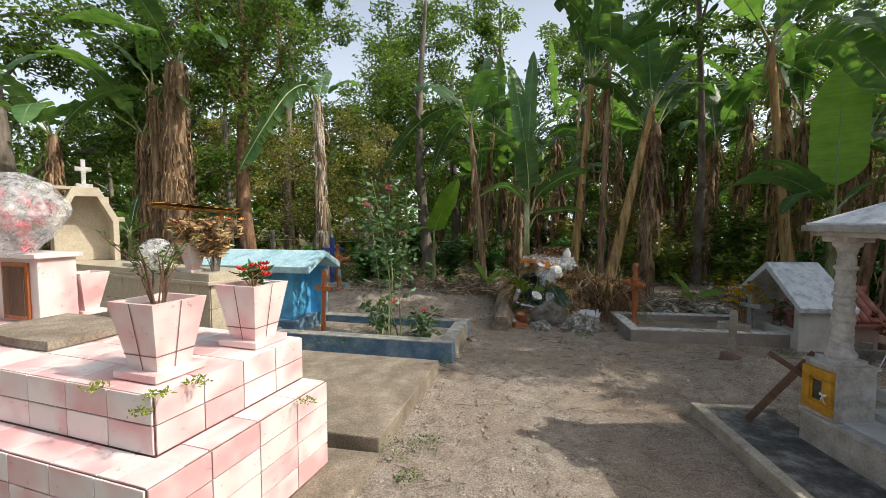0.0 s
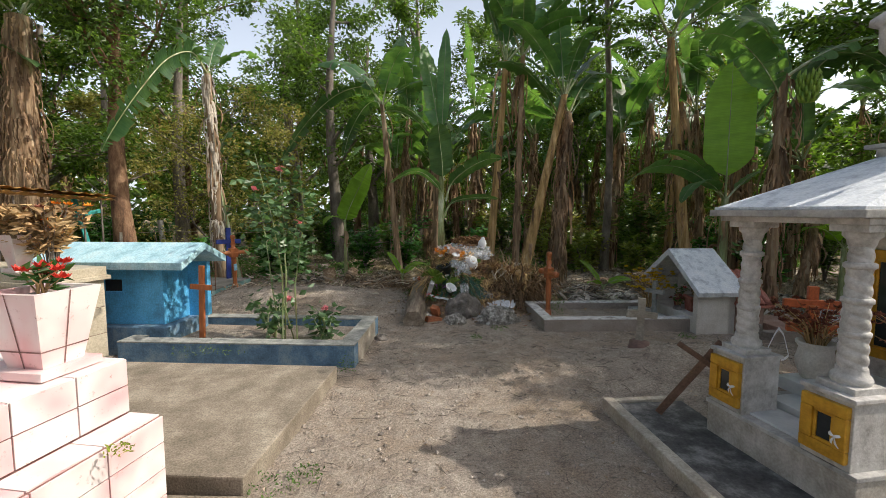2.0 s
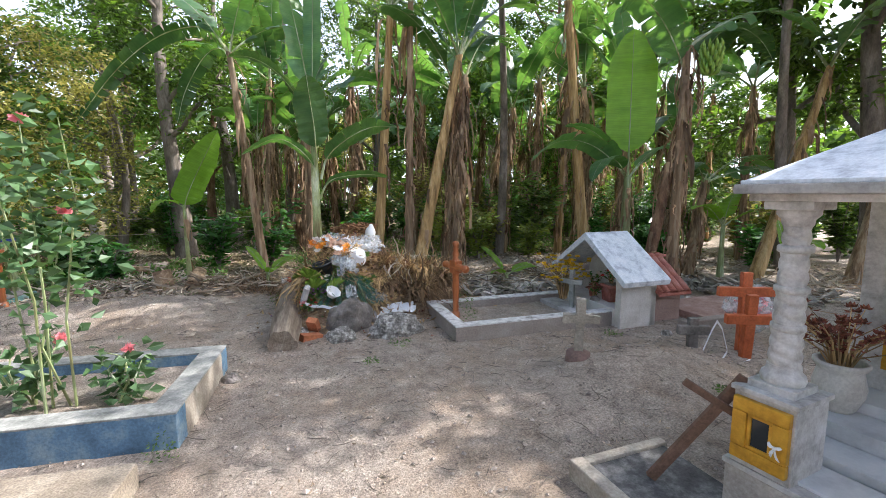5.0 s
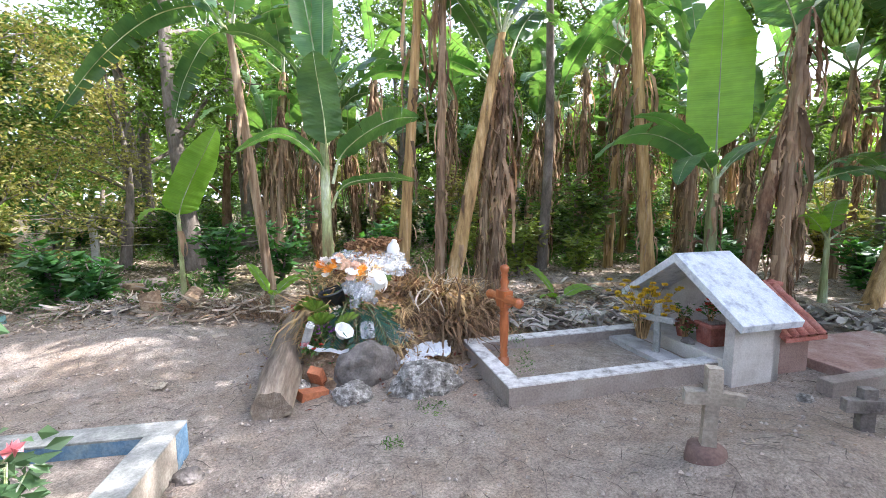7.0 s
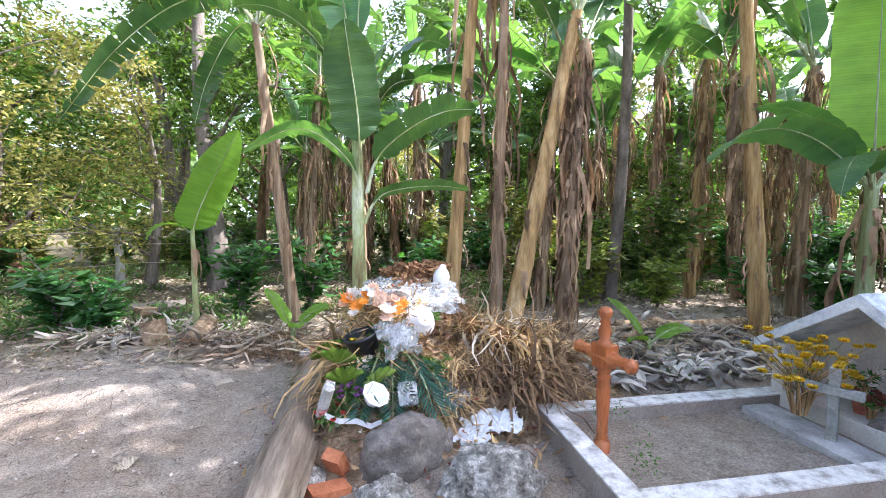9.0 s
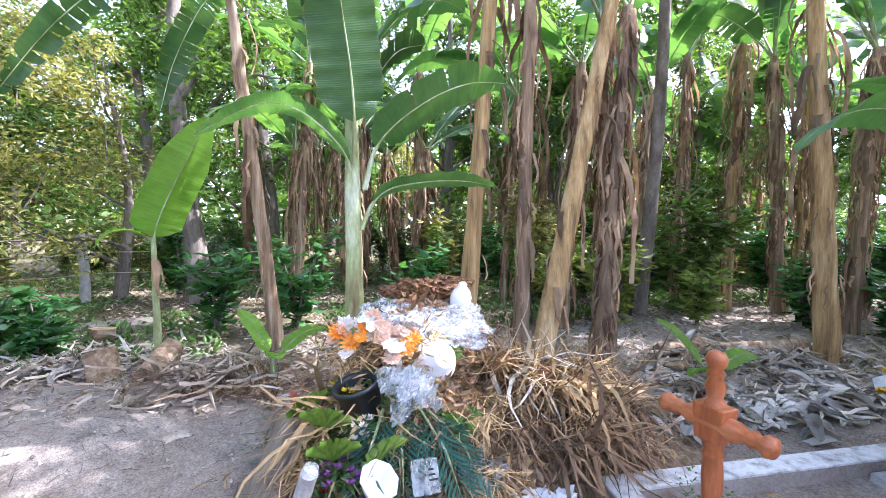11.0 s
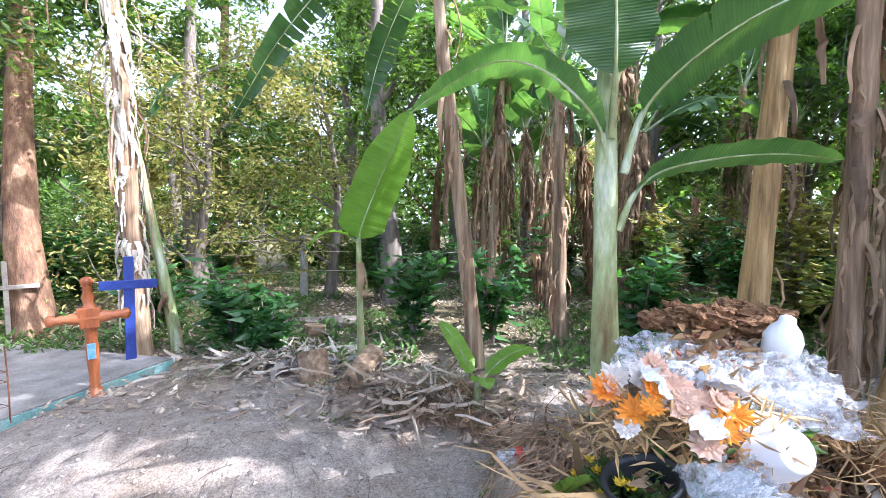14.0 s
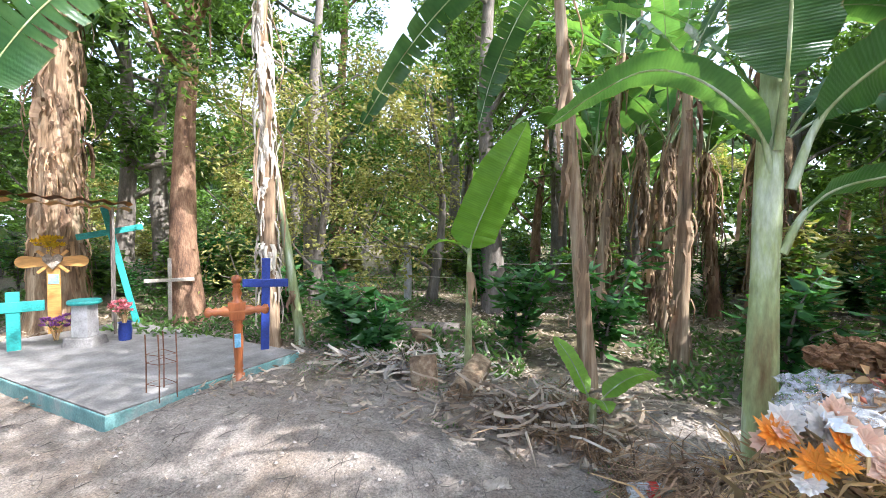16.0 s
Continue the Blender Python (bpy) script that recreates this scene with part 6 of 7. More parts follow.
headstone()
pink_vase(pose(-2.70, 3.28, 0.866, 0, 0, -18.7), "pink tiled pedestal vase on the pink tomb", 0.95)
CS = thing("grave_cover", pose(-2.1, 2.42, 0.866, 0, 0, -18.7) @ pose(-0.1, 0, 0), "rough lichened stone cover laid on the pink tomb", "cover")
part("slab", box(-0.62, -0.12, 0.0, 0.12, 0.42, 0.05, 0.01, wob=0.006), BROWN_SLAB, CS)


# ---- rose bush, weeds, small growth ----
def rose_bush(x, y, z, seed, height, label):
    rng = random.Random(seed)
    root = thing("rose_bush", pose(x, y, z), label, "rose bush")
    leaves, w = Soup(), Soup()
    tips = []
    for k in range(5):
        a = rng.uniform(0, 6.28)
        h = height * rng.uniform(0.55, 1.0)
        r = rng.uniform(0.12, 0.5) * min(1.0, height)
        tip = Vector((math.cos(a) * r, math.sin(a) * r, h))
        pts = [Vector((math.cos(a) * 0.09, math.sin(a) * 0.05, 0)), tip * 0.35 + rand_dir(rng) * (0.09 if height > 1 else 0.06), tip * 0.7 + rand_dir(rng) * 0.12, tip]
        w.tube(pts, [0.009, 0.008, 0.006, 0.003], 5, False, rng=rng)
        tips.append(tip)
        for _ in range(85 if height > 1 else 22):
            u = 1 - (0.55 if height > 1 else 0.7) * rng.random() ** 0.8
            i = min(2, int(u * 3))
            b = pts[i].lerp(pts[i + 1], u * 3 - i) + rand_dir(rng) * (0.34 if height > 1 else 0.15) * rng.random()
            al = rand_dir(rng, -0.6, 0.3)
            leaf_quad(leaves, b, al, al.cross(Z * 0.5 + rand_dir(rng)).normalized(), rng.uniform(0.06, 0.12), 0.065)
    tagged(part("cane_frame", w, STEM_GREEN, root), kind="stuff")
    part("foliage", leaves, ROSE, root)
    for k in range(3 if height > 1 else 1):
        f = Soup()
        for i in range(16):
            al = rand_dir(rng, -0.1, 1.0)
            leaf_quad(f, tips[k], al, al.cross(rand_dir(rng)).normalized(), 0.055, 0.05)
        part("bloom", f, PETAL_PINK, root, "pink rose bloom")


rose_bush(-0.6, 5.2, 0.14, 71, 2.2, "tall straggling rose bush with pink blooms")
rose_bush(-0.85, 5.35, 0.14, 72, 0.5, "low leafy rose bush in the grave")
rose_bush(-0.2, 5.15, 0.14, 73, 0.42, "low leafy rose bush in the grave")


def weed(x, y, z, seed, h, r, label="small tuft of green weed", leaf=None, n=70, size=0.022, group="weeds in the clearing"):
    rng = random.Random(seed)
    s = Soup()
    for _ in range(n):
        a = rng.uniform(0, 6.28)
        rr = r * rng.random() ** 0.6
        b = Vector((math.cos(a) * rr, math.sin(a) * rr, h * rng.random() * (1 - rr / r * 0.6)))
        al = rand_dir(rng, -0.1, 0.9)
        leaf_quad(s, b, al, al.cross(rand_dir(rng)).normalized(), size * rng.uniform(0.6, 1.5), size * 0.45)
    ob = new("weed", s.mesh("weed", leaf or WEED))
    ob.matrix_basis = pose(x, y, z)
    tagged(ob, label, "weed", group, "stuff")


for i, (x, y, h, r) in enumerate(((-0.30, 2.78, 0.12, 0.16), (-0.12, 2.86, 0.08, 0.1), (-0.2, 2.5, 0.08, 0.08), (-1.4, 5.0, 0.16, 0.25), (-1.1, 4.95, 0.1, 0.2), (0.02, 4.55, 0.2, 0.09), (2.68, 5.76, 0.32, 0.09), (2.95, 6.35, 0.22, 0.12), (3.2, 6.9, 0.2, 0.18), (3.5, 7.2, 0.28, 0.25), (4.2, 7.0, 0.25, 0.3), (1.9, 5.75, 0.05, 0.12), (1.5, 5.4, 0.04, 0.08), (4.0, 5.0, 0.05, 0.1), (3.6, 3.6, 0.05, 0.1), (0.6, 9.2, 0.2, 0.25), (-0.35, 9.05, 0.18, 0.15), (-1.2, 9.5, 0.3, 0.3), (-1.6, 9.35, 0.25, 0.25), (0.95, 7.6, 0.2, 0.2), (1.05, 8.2, 0.12, 0.2), (-0.1, 8.5, 0.06, 0.1), (5.4, 6.6, 0.25, 0.3), (6.0, 7.2, 0.25, 0.3), (4.9, 7.9, 0.3, 0.3), (-1.9, 6.6, 0.25, 0.15), (-2.1, 6.9, 0.25, 0.2))):
    weed(x, y, ground_z(x, y) + (0.13 if (5 < y < 6.5 and 2.4 < x < 4.2) or (-2 < x < 0 and 4.8 < y < 5.2) else 0), 500 + i, h, r, n=int(40 + 420 * r))


def grass_field():
    """Low green ground growth under the trees beyond the clearing."""
    rng = random.Random(14)
    s = Soup()
    for _ in range(38000):
        x, y = rng.uniform(-11, 12), 9.7 + 9 * rng.random() ** 1.4
        if noise.noise((x * 0.6, y * 0.6, 4)) < -0.12:
            continue
        al = rand_dir(rng, 0.0, 0.9)
        leaf_quad(s, Vector((x, y, ground_z(x, y) + rng.uniform(0, 0.14))), al, al.cross(rand_dir(rng)).normalized(), rng.uniform(0.05, 0.13), 0.04)
    tagged(new("ground_cover", s.mesh("ground_cover", WEED)), "low green ground cover under the trees", "ground cover", kind="stuff")


grass_field()


def litter():
    """Fallen leaves, thick under the bananas and thin in the clearing."""
    rng = random.Random(15)
    s, t, p = Soup(), Soup(), Soup()
    n = 0
    while n < 24000:
        x, y = rng.uniform(-7, 11), rng.uniform(1.0, 16)
        d = 0.05
        if y > 8.3 - 0.35 * max(0, x - 3) + 0.6 * noise.noise((x, y, 0)):
            d = 0.75
        if rng.random() > d:
            continue
        big = d > 0.1
        al = rand_dir(rng, -0.15, 0.35)
        sd = al.cross(Z + rand_dir(rng) * 0.6).normalized()
        leaf_quad(s, Vector((x, y, ground_z(x, y) + rng.uniform(0.004, 0.05 if big else 0.008))), al, sd, rng.uniform(0.03, 0.12) if big else rng.uniform(0.008, 0.035), rng.uniform(0.02, 0.05) if big else rng.uniform(0.006, 0.016))
        n += 1
    for _ in range(5000):
        x, y = rng.uniform(-2.5, 5), rng.uniform(1.2, 8.5)
        al = rand_dir(rng, -0.1, 0.25)
        leaf_quad(s, Vector((x, y, ground_z(x, y) + rng.uniform(0.004, 0.009))), al, al.cross(Z + rand_dir(rng) * 0.5).normalized(), rng.uniform(0.008, 0.045), rng.uniform(0.004, 0.015))
    for _ in range(2600):
        x, y = rng.uniform(-3.5, 5), rng.uniform(1.2, 10)
        a, ln = rng.uniform(0, 6.28), rng.uniform(0.03, 0.16)
        c = Vector((x, y, ground_z(x, y) + 0.006))
        e = Vector((x + math.cos(a) * ln, y + math.sin(a) * ln, 0))
        e.z = ground_z(e.x, e.y) + 0.012
        t.tube([c, c.lerp(e, 0.5) + rand_dir(rng) * 0.012, e], [0.002, 0.003, 0.0015], 4, False, rng=rng)
    for _ in range(24000):
        x, y = rng.uniform(-3.5, 5.5), rng.uniform(1.0, 9.5)
        r = 0.003 + 0.018 * rng.random() ** 6
        c = Vector((x, y, ground_z(x, y) + r * 0.3))
        v = [c + Vector((r * rng.uniform(0.7, 1.3) * q[0], r * rng.uniform(0.7, 1.3) * q[1], r * 0.7 * q[2])) for q in ((1, 0, 0), (0, 1, 0), (-1, 0, 0), (0, -1, 0), (0, 0, 1))]
        for i in range(4):
            p.face([v[i], v[(i + 1) % 4], v[4]])
    tagged(new("leaf_litter", s.mesh("leaf_litter", LITTER)), "brown fallen leaves scattered on the ground", "leaf litter", kind="stuff")
    tagged(new("twigs", t.mesh("twigs", BARK)), "small dry twigs scattered on the earth", "twigs", kind="stuff")
    tagged(new("pebbles", p.mesh("pebbles", CLOD)), "small pebbles and crumbs of earth", "pebbles", kind="stuff")


litter()


# ---- the rubbish heap's things ----
def on_heap(x, y):
    return ground_z(x, y) + heap_z(x, y) - 0.03


def rock(x, y, z, sx, sy, sz, seed, material, label, rz=0, tilt=0):
    bm = bmesh.new()
    bmesh.ops.create_icosphere(bm, subdivisions=5, radius=1)
    for v in bm.verts:
        k = 1 + (0.05 if material is ROCK_PALE else 0.015) * noise.noise(v.co * 19 + Vector((seed, 2, 0))) + 0.22 * noise.noise(v.co * 1.3 + Vector((seed, 0, 0))) + 0.13 * noise.noise(v.co * 3.5 + Vector((seed, 5, 0))) + (0.10 if material is ROCK_PALE else 0.04) * noise.noise(v.co * 8)
        v.co = Vector((v.co.x * sx * k, v.co.y * sy * k, v.co.z * sz * k))
    root = thing("rock", pose(x, y, z, tilt, 0, rz), label, "rock", "rocks at the heap's foot")
    part("body", bm, material, root, smooth=True)


rock(1.54, 6.38, 0.12, 0.26, 0.15, 0.28, 1, ROCK, "big smooth grey boulder propped at the heap's foot", 10, 18)
rock(1.97, 6.08, 0.06, 0.27, 0.2, 0.2, 2, ROCK_PALE, "pale lichened lump of rubble")
rock(1.40, 6.12, 0.04, 0.15, 0.11, 0.12, 3, ROCK_PALE, "pale lichened lump of rubble")
rock(1.02, 6.40, 0.05, 0.09, 0.10, 0.09, 4, ROCK_PALE, "pale lichened lump of rubble")
rock(1.80, 6.55, 0.09, 0.12, 0.12, 0.10, 5, ROCK, "grey stone at the heap's foot")
rock(2.2, 6.35, 0.03, 0.10, 0.12, 0.06, 6, ROCK_PALE, "pale lump of cement rubble")
rock(0.38, 5.52, 0.03, 0.08, 0.07, 0.06, 7, ROCK, "grey stone beside the blue kerb")
rock(2.96, 4.02, 0.03, 0.06, 0.05, 0.03, 8, ROCK_PALE, "flat pale stone on the earth")
rock(4.5, 4.75, 0.04, 0.06, 0.05, 0.04, 9, ROCK_PALE, "flat pale stone on the earth")
rock(1.15, 6.28, 0.02, 0.07, 0.05, 0.05, 10, ROCK, "small grey stone on the earth")
brick_in(pose(1.18, 6.42, 0.11, 10, 58, 60), "orange brick leaning on the rubble")
brick_in(pose(1.12, 6.28, 0.05, 0, 10, 20), "broken reddish brick on the ground")


def log_thing(p0, p1, r, seed, label, material=LOG, ends=True):
    rng = random.Random(seed)
    p0, p1 = Vector(p0), Vector(p1)
    m = Matrix.Translation(p0) @ (p1 - p0).to_track_quat("Y", "Z").to_matrix().to_4x4()
    root = thing("log", m, label, "log")
    ln = (p1 - p0).length
    wear = 0.34 if material is LOG else 0.4
    s = Soup()
    n, sides = 14, 18
    rows = []
    for i in range(n + 1):
        y = ln * i / n
        rows.append([(math.cos(k * 6.2832 / sides) * r * (1 + wear * noise.noise((math.cos(k * 6.2832 / sides) * 2.5, math.sin(k * 6.2832 / sides) * 2.5, y * 1.2 + seed)) + 0.05 * noise.noise((k * 3.1, y * 2, seed))), y + (0.03 * noise.noise((k, seed, 2)) if i in (0, n) else 0), math.sin(k * 6.2832 / sides) * r * (1 + wear * noise.noise((math.cos(k * 6.2832 / sides) * 2.5, math.sin(k * 6.2832 / sides) * 2.5, y * 1.2 + seed)))) for k in range(sides)])
    s.grid(rows, True)
    s.face(rows[0][::-1])
    s.face(rows[-1])
    part("trunk", s, material, root, smooth=True)


log_thing((0.82, 6.02, 0.11), (1.13, 7.72, 0.25), 0.13, 81, "weathered split log edging the rubbish heap")
log_thing((-0.12, 9.02, 0.16), (-0.05, 9.55, 0.28), 0.11, 82, "cut banana stump lying on its side", STEM_DRY)
log_thing((-0.45, 9.2, 0.0), (-0.52, 9.28, 0.4), 0.11, 83, "upright cut banana stump", STEM_DRY)
log_thing((-1.7, 11.2, 0.15), (-0.7, 11.4, 0.15), 0.09, 84, "mossy fallen log among the litter", BARK)
log_thing((4.6, 8.3, 0.16), (6.3, 8.0, 0.14), 0.08, 85, "fallen dry banana stem", STEM_DRY)
log_thing((4.3, 7.8, 0.14), (5.4, 8.5, 0.14), 0.07, 86, "fallen dry banana stem", STEM_DRY)
log_thing((-1.0, 10.6, 0.05), (-0.98, 10.62, 0.3), 0.12, 87, "small cut stump in the litter", STEM_DRY)


def straw_fan(name, x, y, z, seed, n, length, spread, az, label, material=None, pitch=-0.4, width=0.0055):
    """Dry fronds that fan out and fall down the heap's side."""
    rng = random.Random(seed)
    s = Soup()
    for _ in range(n):
        a = az + rng.uniform(-spread, spread)
        d = Vector((math.cos(a), math.sin(a), pitch + rng.uniform(-0.7, 0.9))).normalized()
        p = Vector((rng.uniform(-0.16, 0.16), rng.uniform(-0.14, 0.14), rng.uniform(-0.02, 0.06)))
        ln, w = length * rng.uniform(0.4, 1.2), width * rng.uniform(0.4, 1.4)
        sd = d.cross(Z).normalized()
        rows = []
        for i in range(5):
            rows.append([p - sd * w * (1 - i / 5), p + sd * w * (1 - i / 5)])
            d = (d + Vector((0, 0, -0.16)) + rand_dir(rng) * 0.5).normalized()
            p = p + d * ln / 4
            p.z = max(p.z, on_heap(x + p.x, y + p.y) - z + rng.uniform(0.005, 0.05))
        s.grid(rows)
    ob = new(name, s.mesh(name, material or STRAW))
    ob.matrix_basis = pose(x, y, z)
    tagged(ob, label, "dry fronds", "dry fronds on the heap", "stuff")


for i, (x, y, az, n, mm) in enumerate(((2.45, 7.15, -1.3, 200, FIBRE), (2.7, 7.1, -1.0, 240, FIBRE), (2.2, 7.1, -1.7, 110, STRAW), (2.9, 7.0, -0.8, 220, FIBRE), (2.3, 6.9, -1.5, 120, FIBRE), (2.6, 6.85, -1.2, 220, FIBRE), (2.85, 6.8, -1.2, 150, DRY_LEAF), (1.95, 6.95, -1.6, 60, STRAW), (1.35, 7.3, 2.6, 160, DRY_LEAF), (1.25, 6.9, -2.4, 120, STRAW), (1.6, 6.85, -1.8, 40, FIBRE), (1.9, 6.75, -1.5, 80, STRAW), (2.2, 7.5, 0.2, 160, DRY_LEAF), (1.3, 7.6, 2.9, 160, DRY_LEAF))):
    straw_fan("dry_fronds", x, y, on_heap(x, y) + 0.03, 600 + i, int(n * 1.7), 0.36, 1.5, az, "sheaf of straw-coloured dry fronds spilling down the heap", mm)


for i, (x, y, az, n, mm) in enumerate(((2.4, 7.1, -1.2, 50, PALE_DRY), (2.6, 7.0, -1.1, 80, STRAW), (2.85, 6.95, -0.9, 80, DRY_LEAF), (1.3, 7.05, -2.6, 60, STRAW), (2.5, 6.75, -1.3, 70, FIBRE), (3.0, 7.2, -0.5, 60, DRY_LEAF))):
    straw_fan("dry_fronds", x, y, on_heap(x, y) + 0.08, 660 + i, n, 0.5, 1.3, az, "broad bleached dry blades spilling down the heap", mm, 0.1, 0.016)


def debris():
    """Tangled dry stalks and leaf scraps at the clearing's edge."""
    rng = random.Random(88)
    s, w, pale = Soup(), Soup(), Soup()
    for cx, cy, rx, ry, n in ((0.45, 8.75, 0.7, 0.4, 300), (-0.9, 9.9, 0.8, 0.45, 600), (4.6, 7.6, 1.2, 0.6, 620), (6.2, 6.9, 1.0, 0.5, 260), (8.2, 5.4, 1.2, 0.8, 200)):
        for _ in range(n):
            x, y = rng.gauss(cx, rx * 0.55), rng.gauss(cy, ry * 0.55)
            c = Vector((x, y, ground_z(x, y) + rng.uniform(0.01, 0.14)))
            d = rand_dir(rng, -0.15, 0.3)
            ln = rng.uniform(0.08, 0.30)
            if rng.random() < 0.4:
                e = c + d * ln
                e.z = max(e.z, ground_z(e.x, e.y) + 0.01)
                w.tube([c, c.lerp(e, 0.5) + rand_dir(rng) * 0.04, e], [0.003, 0.004, 0.0015], 4, False, rng=rng)
            else:
                sd = d.cross(Z + rand_dir(rng) * 0.7).normalized()
                rows, p, wd = [], c.copy(), rng.uniform(0.006, 0.025)
                for i in range(4):
                    rows.append([p - sd * wd * (1 - i / 5), p + Vector((0, 0, 0.015)), p + sd * wd * (1 - i / 5)])
                    d = (d + rand_dir(rng) * 0.3).normalized()
                    p = p + d * ln / 3
                    p.z = max(p.z, ground_z(p.x, p.y) + 0.005)
                (pale if rng.random() < (0.8 if cy > 9.5 else 0.12 if cy > 8.0 else 0.4) else s).grid(rows)
    tagged(new("bleached_debris", pale.mesh("bleached_debris", PALE_DRY)), "bleached scraps of dead leaf on the ground", "debris", kind="stuff")
    tagged(new("leaf_debris", s.mesh("leaf_debris", LITTER)), "brown scraps of dead banana leaf", "debris", kind="stuff")
    tagged(new("stalk_debris", w.mesh("stalk_debris", DRY_LEAF)), "tangle of dry brown stalks", "debris", kind="stuff")


debris()


for i, (x, y) in enumerate(((0.35, 8.75), (0.65, 8.65), (0.95, 8.5), (1.15, 8.2), (0.75, 8.95), (1.2, 7.9))):
    straw_fan("dry_fronds", x, y, on_heap(x, y) + 0.05, 680 + i, 260, 0.3, 3.1, 0, "mat of dark dry fibres at the clearing's edge", FIBRE, 0.0, 0.004)


def dead_leaf_litter():
    """Large grey curled banana leaves that lie thick behind the graves."""
    rng = random.Random(89)
    s = Soup()
    for cx, cy, rx, ry, n in ((4.1, 7.35, 0.9, 0.4, 330), (5.3, 7.4, 0.8, 0.6, 220), (6.6, 6.3, 0.7, 0.6, 160), (7.3, 5.2, 0.7, 0.6, 140), (-0.95, 9.85, 0.55, 0.25, 170), (3.3, 7.6, 0.5, 0.3, 90)):
        for _ in range(n):
            x, y = rng.gauss(cx, rx * 0.6), rng.gauss(cy, ry * 0.6)
            a, ln, w, curl = rng.uniform(0, 6.28), rng.uniform(0.1, 0.34), rng.uniform(0.02, 0.06), rng.uniform(0.2, 1.0)
            lift, yaw = rng.uniform(0.0, 0.07), rng.uniform(-0.8, 0.8)
            p, rows = Vector((x, y, 0)), []
            for i in range(6):
                d = Vector((math.cos(a), math.sin(a), 0))
                sd = Vector((-d.y, d.x, 0))
                z = ground_z(p.x, p.y) + 0.012 + lift + 0.03 * math.sin(i * 0.9 + x * 7)
                ww = w * math.sin(0.5 + 0.45 * i)
                rows.append([Vector((p.x, p.y, z)) + sd * ww * q + Vector((0, 0, curl * ww * q * q)) for q in (-1, -0.4, 0.3, 1)])
                p = p + d * ln / 5
                a += yaw / 5
            s.grid(rows)
    tagged(new("dead_leaf_litter", s.mesh("dead_leaf_litter", GREY_DEAD)), "thick litter of large grey curled dead leaves", "leaf litter", kind="stuff")


dead_leaf_litter()


def bowl():
    root = thing("foam_bowl", pose(1.86, 7.0, 0.78) @ pose(0, 0, 0, -118, 22, 0), "round white foam bowl tipped on the heap", "bowl")
    part("body", lathe([(0.06, 0), (0.066, 0.004), (0.1, 0.1), (0.122, 0.106), (0.125, 0.113), (0.115, 0.115), (0.093, 0.1), (0.055, 0.01)], 28), WHITE_PLASTIC, root, smooth=True)


bowl()


def black_pot():
    root = thing("nursery_pot", pose(1.43, 6.98, 0.54) @ pose(0, 0, 0, 4, -16, 0), "black plastic nursery pot lying in the heap", "pot")
    part("body", lathe([(0.085, 0), (0.09, 0.0), (0.11, 0.15), (0.122, 0.155), (0.122, 0.175), (0.11, 0.175), (0.105, 0.15), (0.08, 0.02)], 26), BLACK_PLASTIC, root, smooth=True)


black_pot()


def crumpled(name, m, sx, sy, sz, seed, material, label, category, sub=26, freq=7.0):
    """A crumpled sheet or bag."""
    root = thing(name, m, label, category)
    s = Soup()
    rows = []
    for i in range(sub + 1):
        row = []
        for j in range(sub + 1):
            u, v = i / sub - 0.5, j / sub - 0.5
            q = Vector((u * 3 + seed, v * 3, 0))
            e = 1 + 0.3 * noise.noise(Vector((math.atan2(v, u + 1e-6) * 1.5, seed, 0)))
            row.append((u * sx * e + 0.02 * noise.noise(q * 2), v * sy * e, sz * (abs(noise.noise(q * freq / 3)) + 0.5 * abs(noise.noise(q * freq))) - 0.6 * sz * (u * u + v * v)))
        rows.append(row)
    s.grid(rows)
    part("sheet", s, material, root)
    return root


crumpled("plastic_bag", pose(1.62, 6.86, 0.68, 40, 0, 20), 0.26, 0.26, 0.16, 3, FILM, "clear crumpled plastic bag", "plastic bag")
crumpled("plastic_bag", pose(1.63, 6.88, 0.69, 40, 0, 20), 0.17, 0.15, 0.10, 4, PAPER, "white paper crumpled in a bag", "paper")
crumpled("plastic_sheet", pose(1.86, 7.42, 0.90, 22, 0, 8), 0.75, 0.45, 0.06, 5, FILM, "large clear plastic sheet draped over the heap", "plastic sheet", 40)
crumpled("plastic_sheet", pose(1.95, 7.3, 0.86, 30, 0, -10), 0.5, 0.34, 0.05, 15, FILM, "clear plastic sheet draped over the heap", "plastic sheet", 40)
crumpled("paper_sheet", pose(2.15, 6.52, 0.16, 14, -6, -15), 0.42, 0.20, 0.07, 6, PAPER, "sheet of white paper lying below the heap", "paper")
crumpled("paper_sheet", pose(2.02, 6.42, 0.12, 14, -6, 30), 0.2, 0.12, 0.05, 7, PAPER, "scrap of white paper on the ground", "paper")
crumpled("paper_sheet", pose(1.95, 6.7, 0.28, 24, 0, 30), 0.26, 0.2, 0.12, 8, FILM, "crumpled clear plastic wrapper", "wrapper")
crumpled("paper_scrap", pose(0.35, 7.95, 0.12, 0, 0, 30), 0.16, 0.1, 0.04, 9, PALE_DRY, "pale dry leaf lying on the earth", "leaf")
crumpled("paper_scrap", pose(0.0, 6.9, 0.06, 0, 0, 80), 0.12, 0.08, 0.03, 10, PALE_DRY, "pale dry leaf lying on the earth", "leaf")


def paper_cup():
    root = thing("white_cup", pose(2.12, 7.48, 0.93) @ pose(0, 0, 0, 8, 6, 0), "white plastic jug with a pinched neck standing on the heap", "jug")
    part("body", lathe([(0.05, 0), (0.065, 0.02), (0.07, 0.08), (0.055, 0.12), (0.03, 0.15), (0.028, 0.17), (0.012, 0.18)], 18), WHITE_PLASTIC, root, smooth=True)


paper_cup()


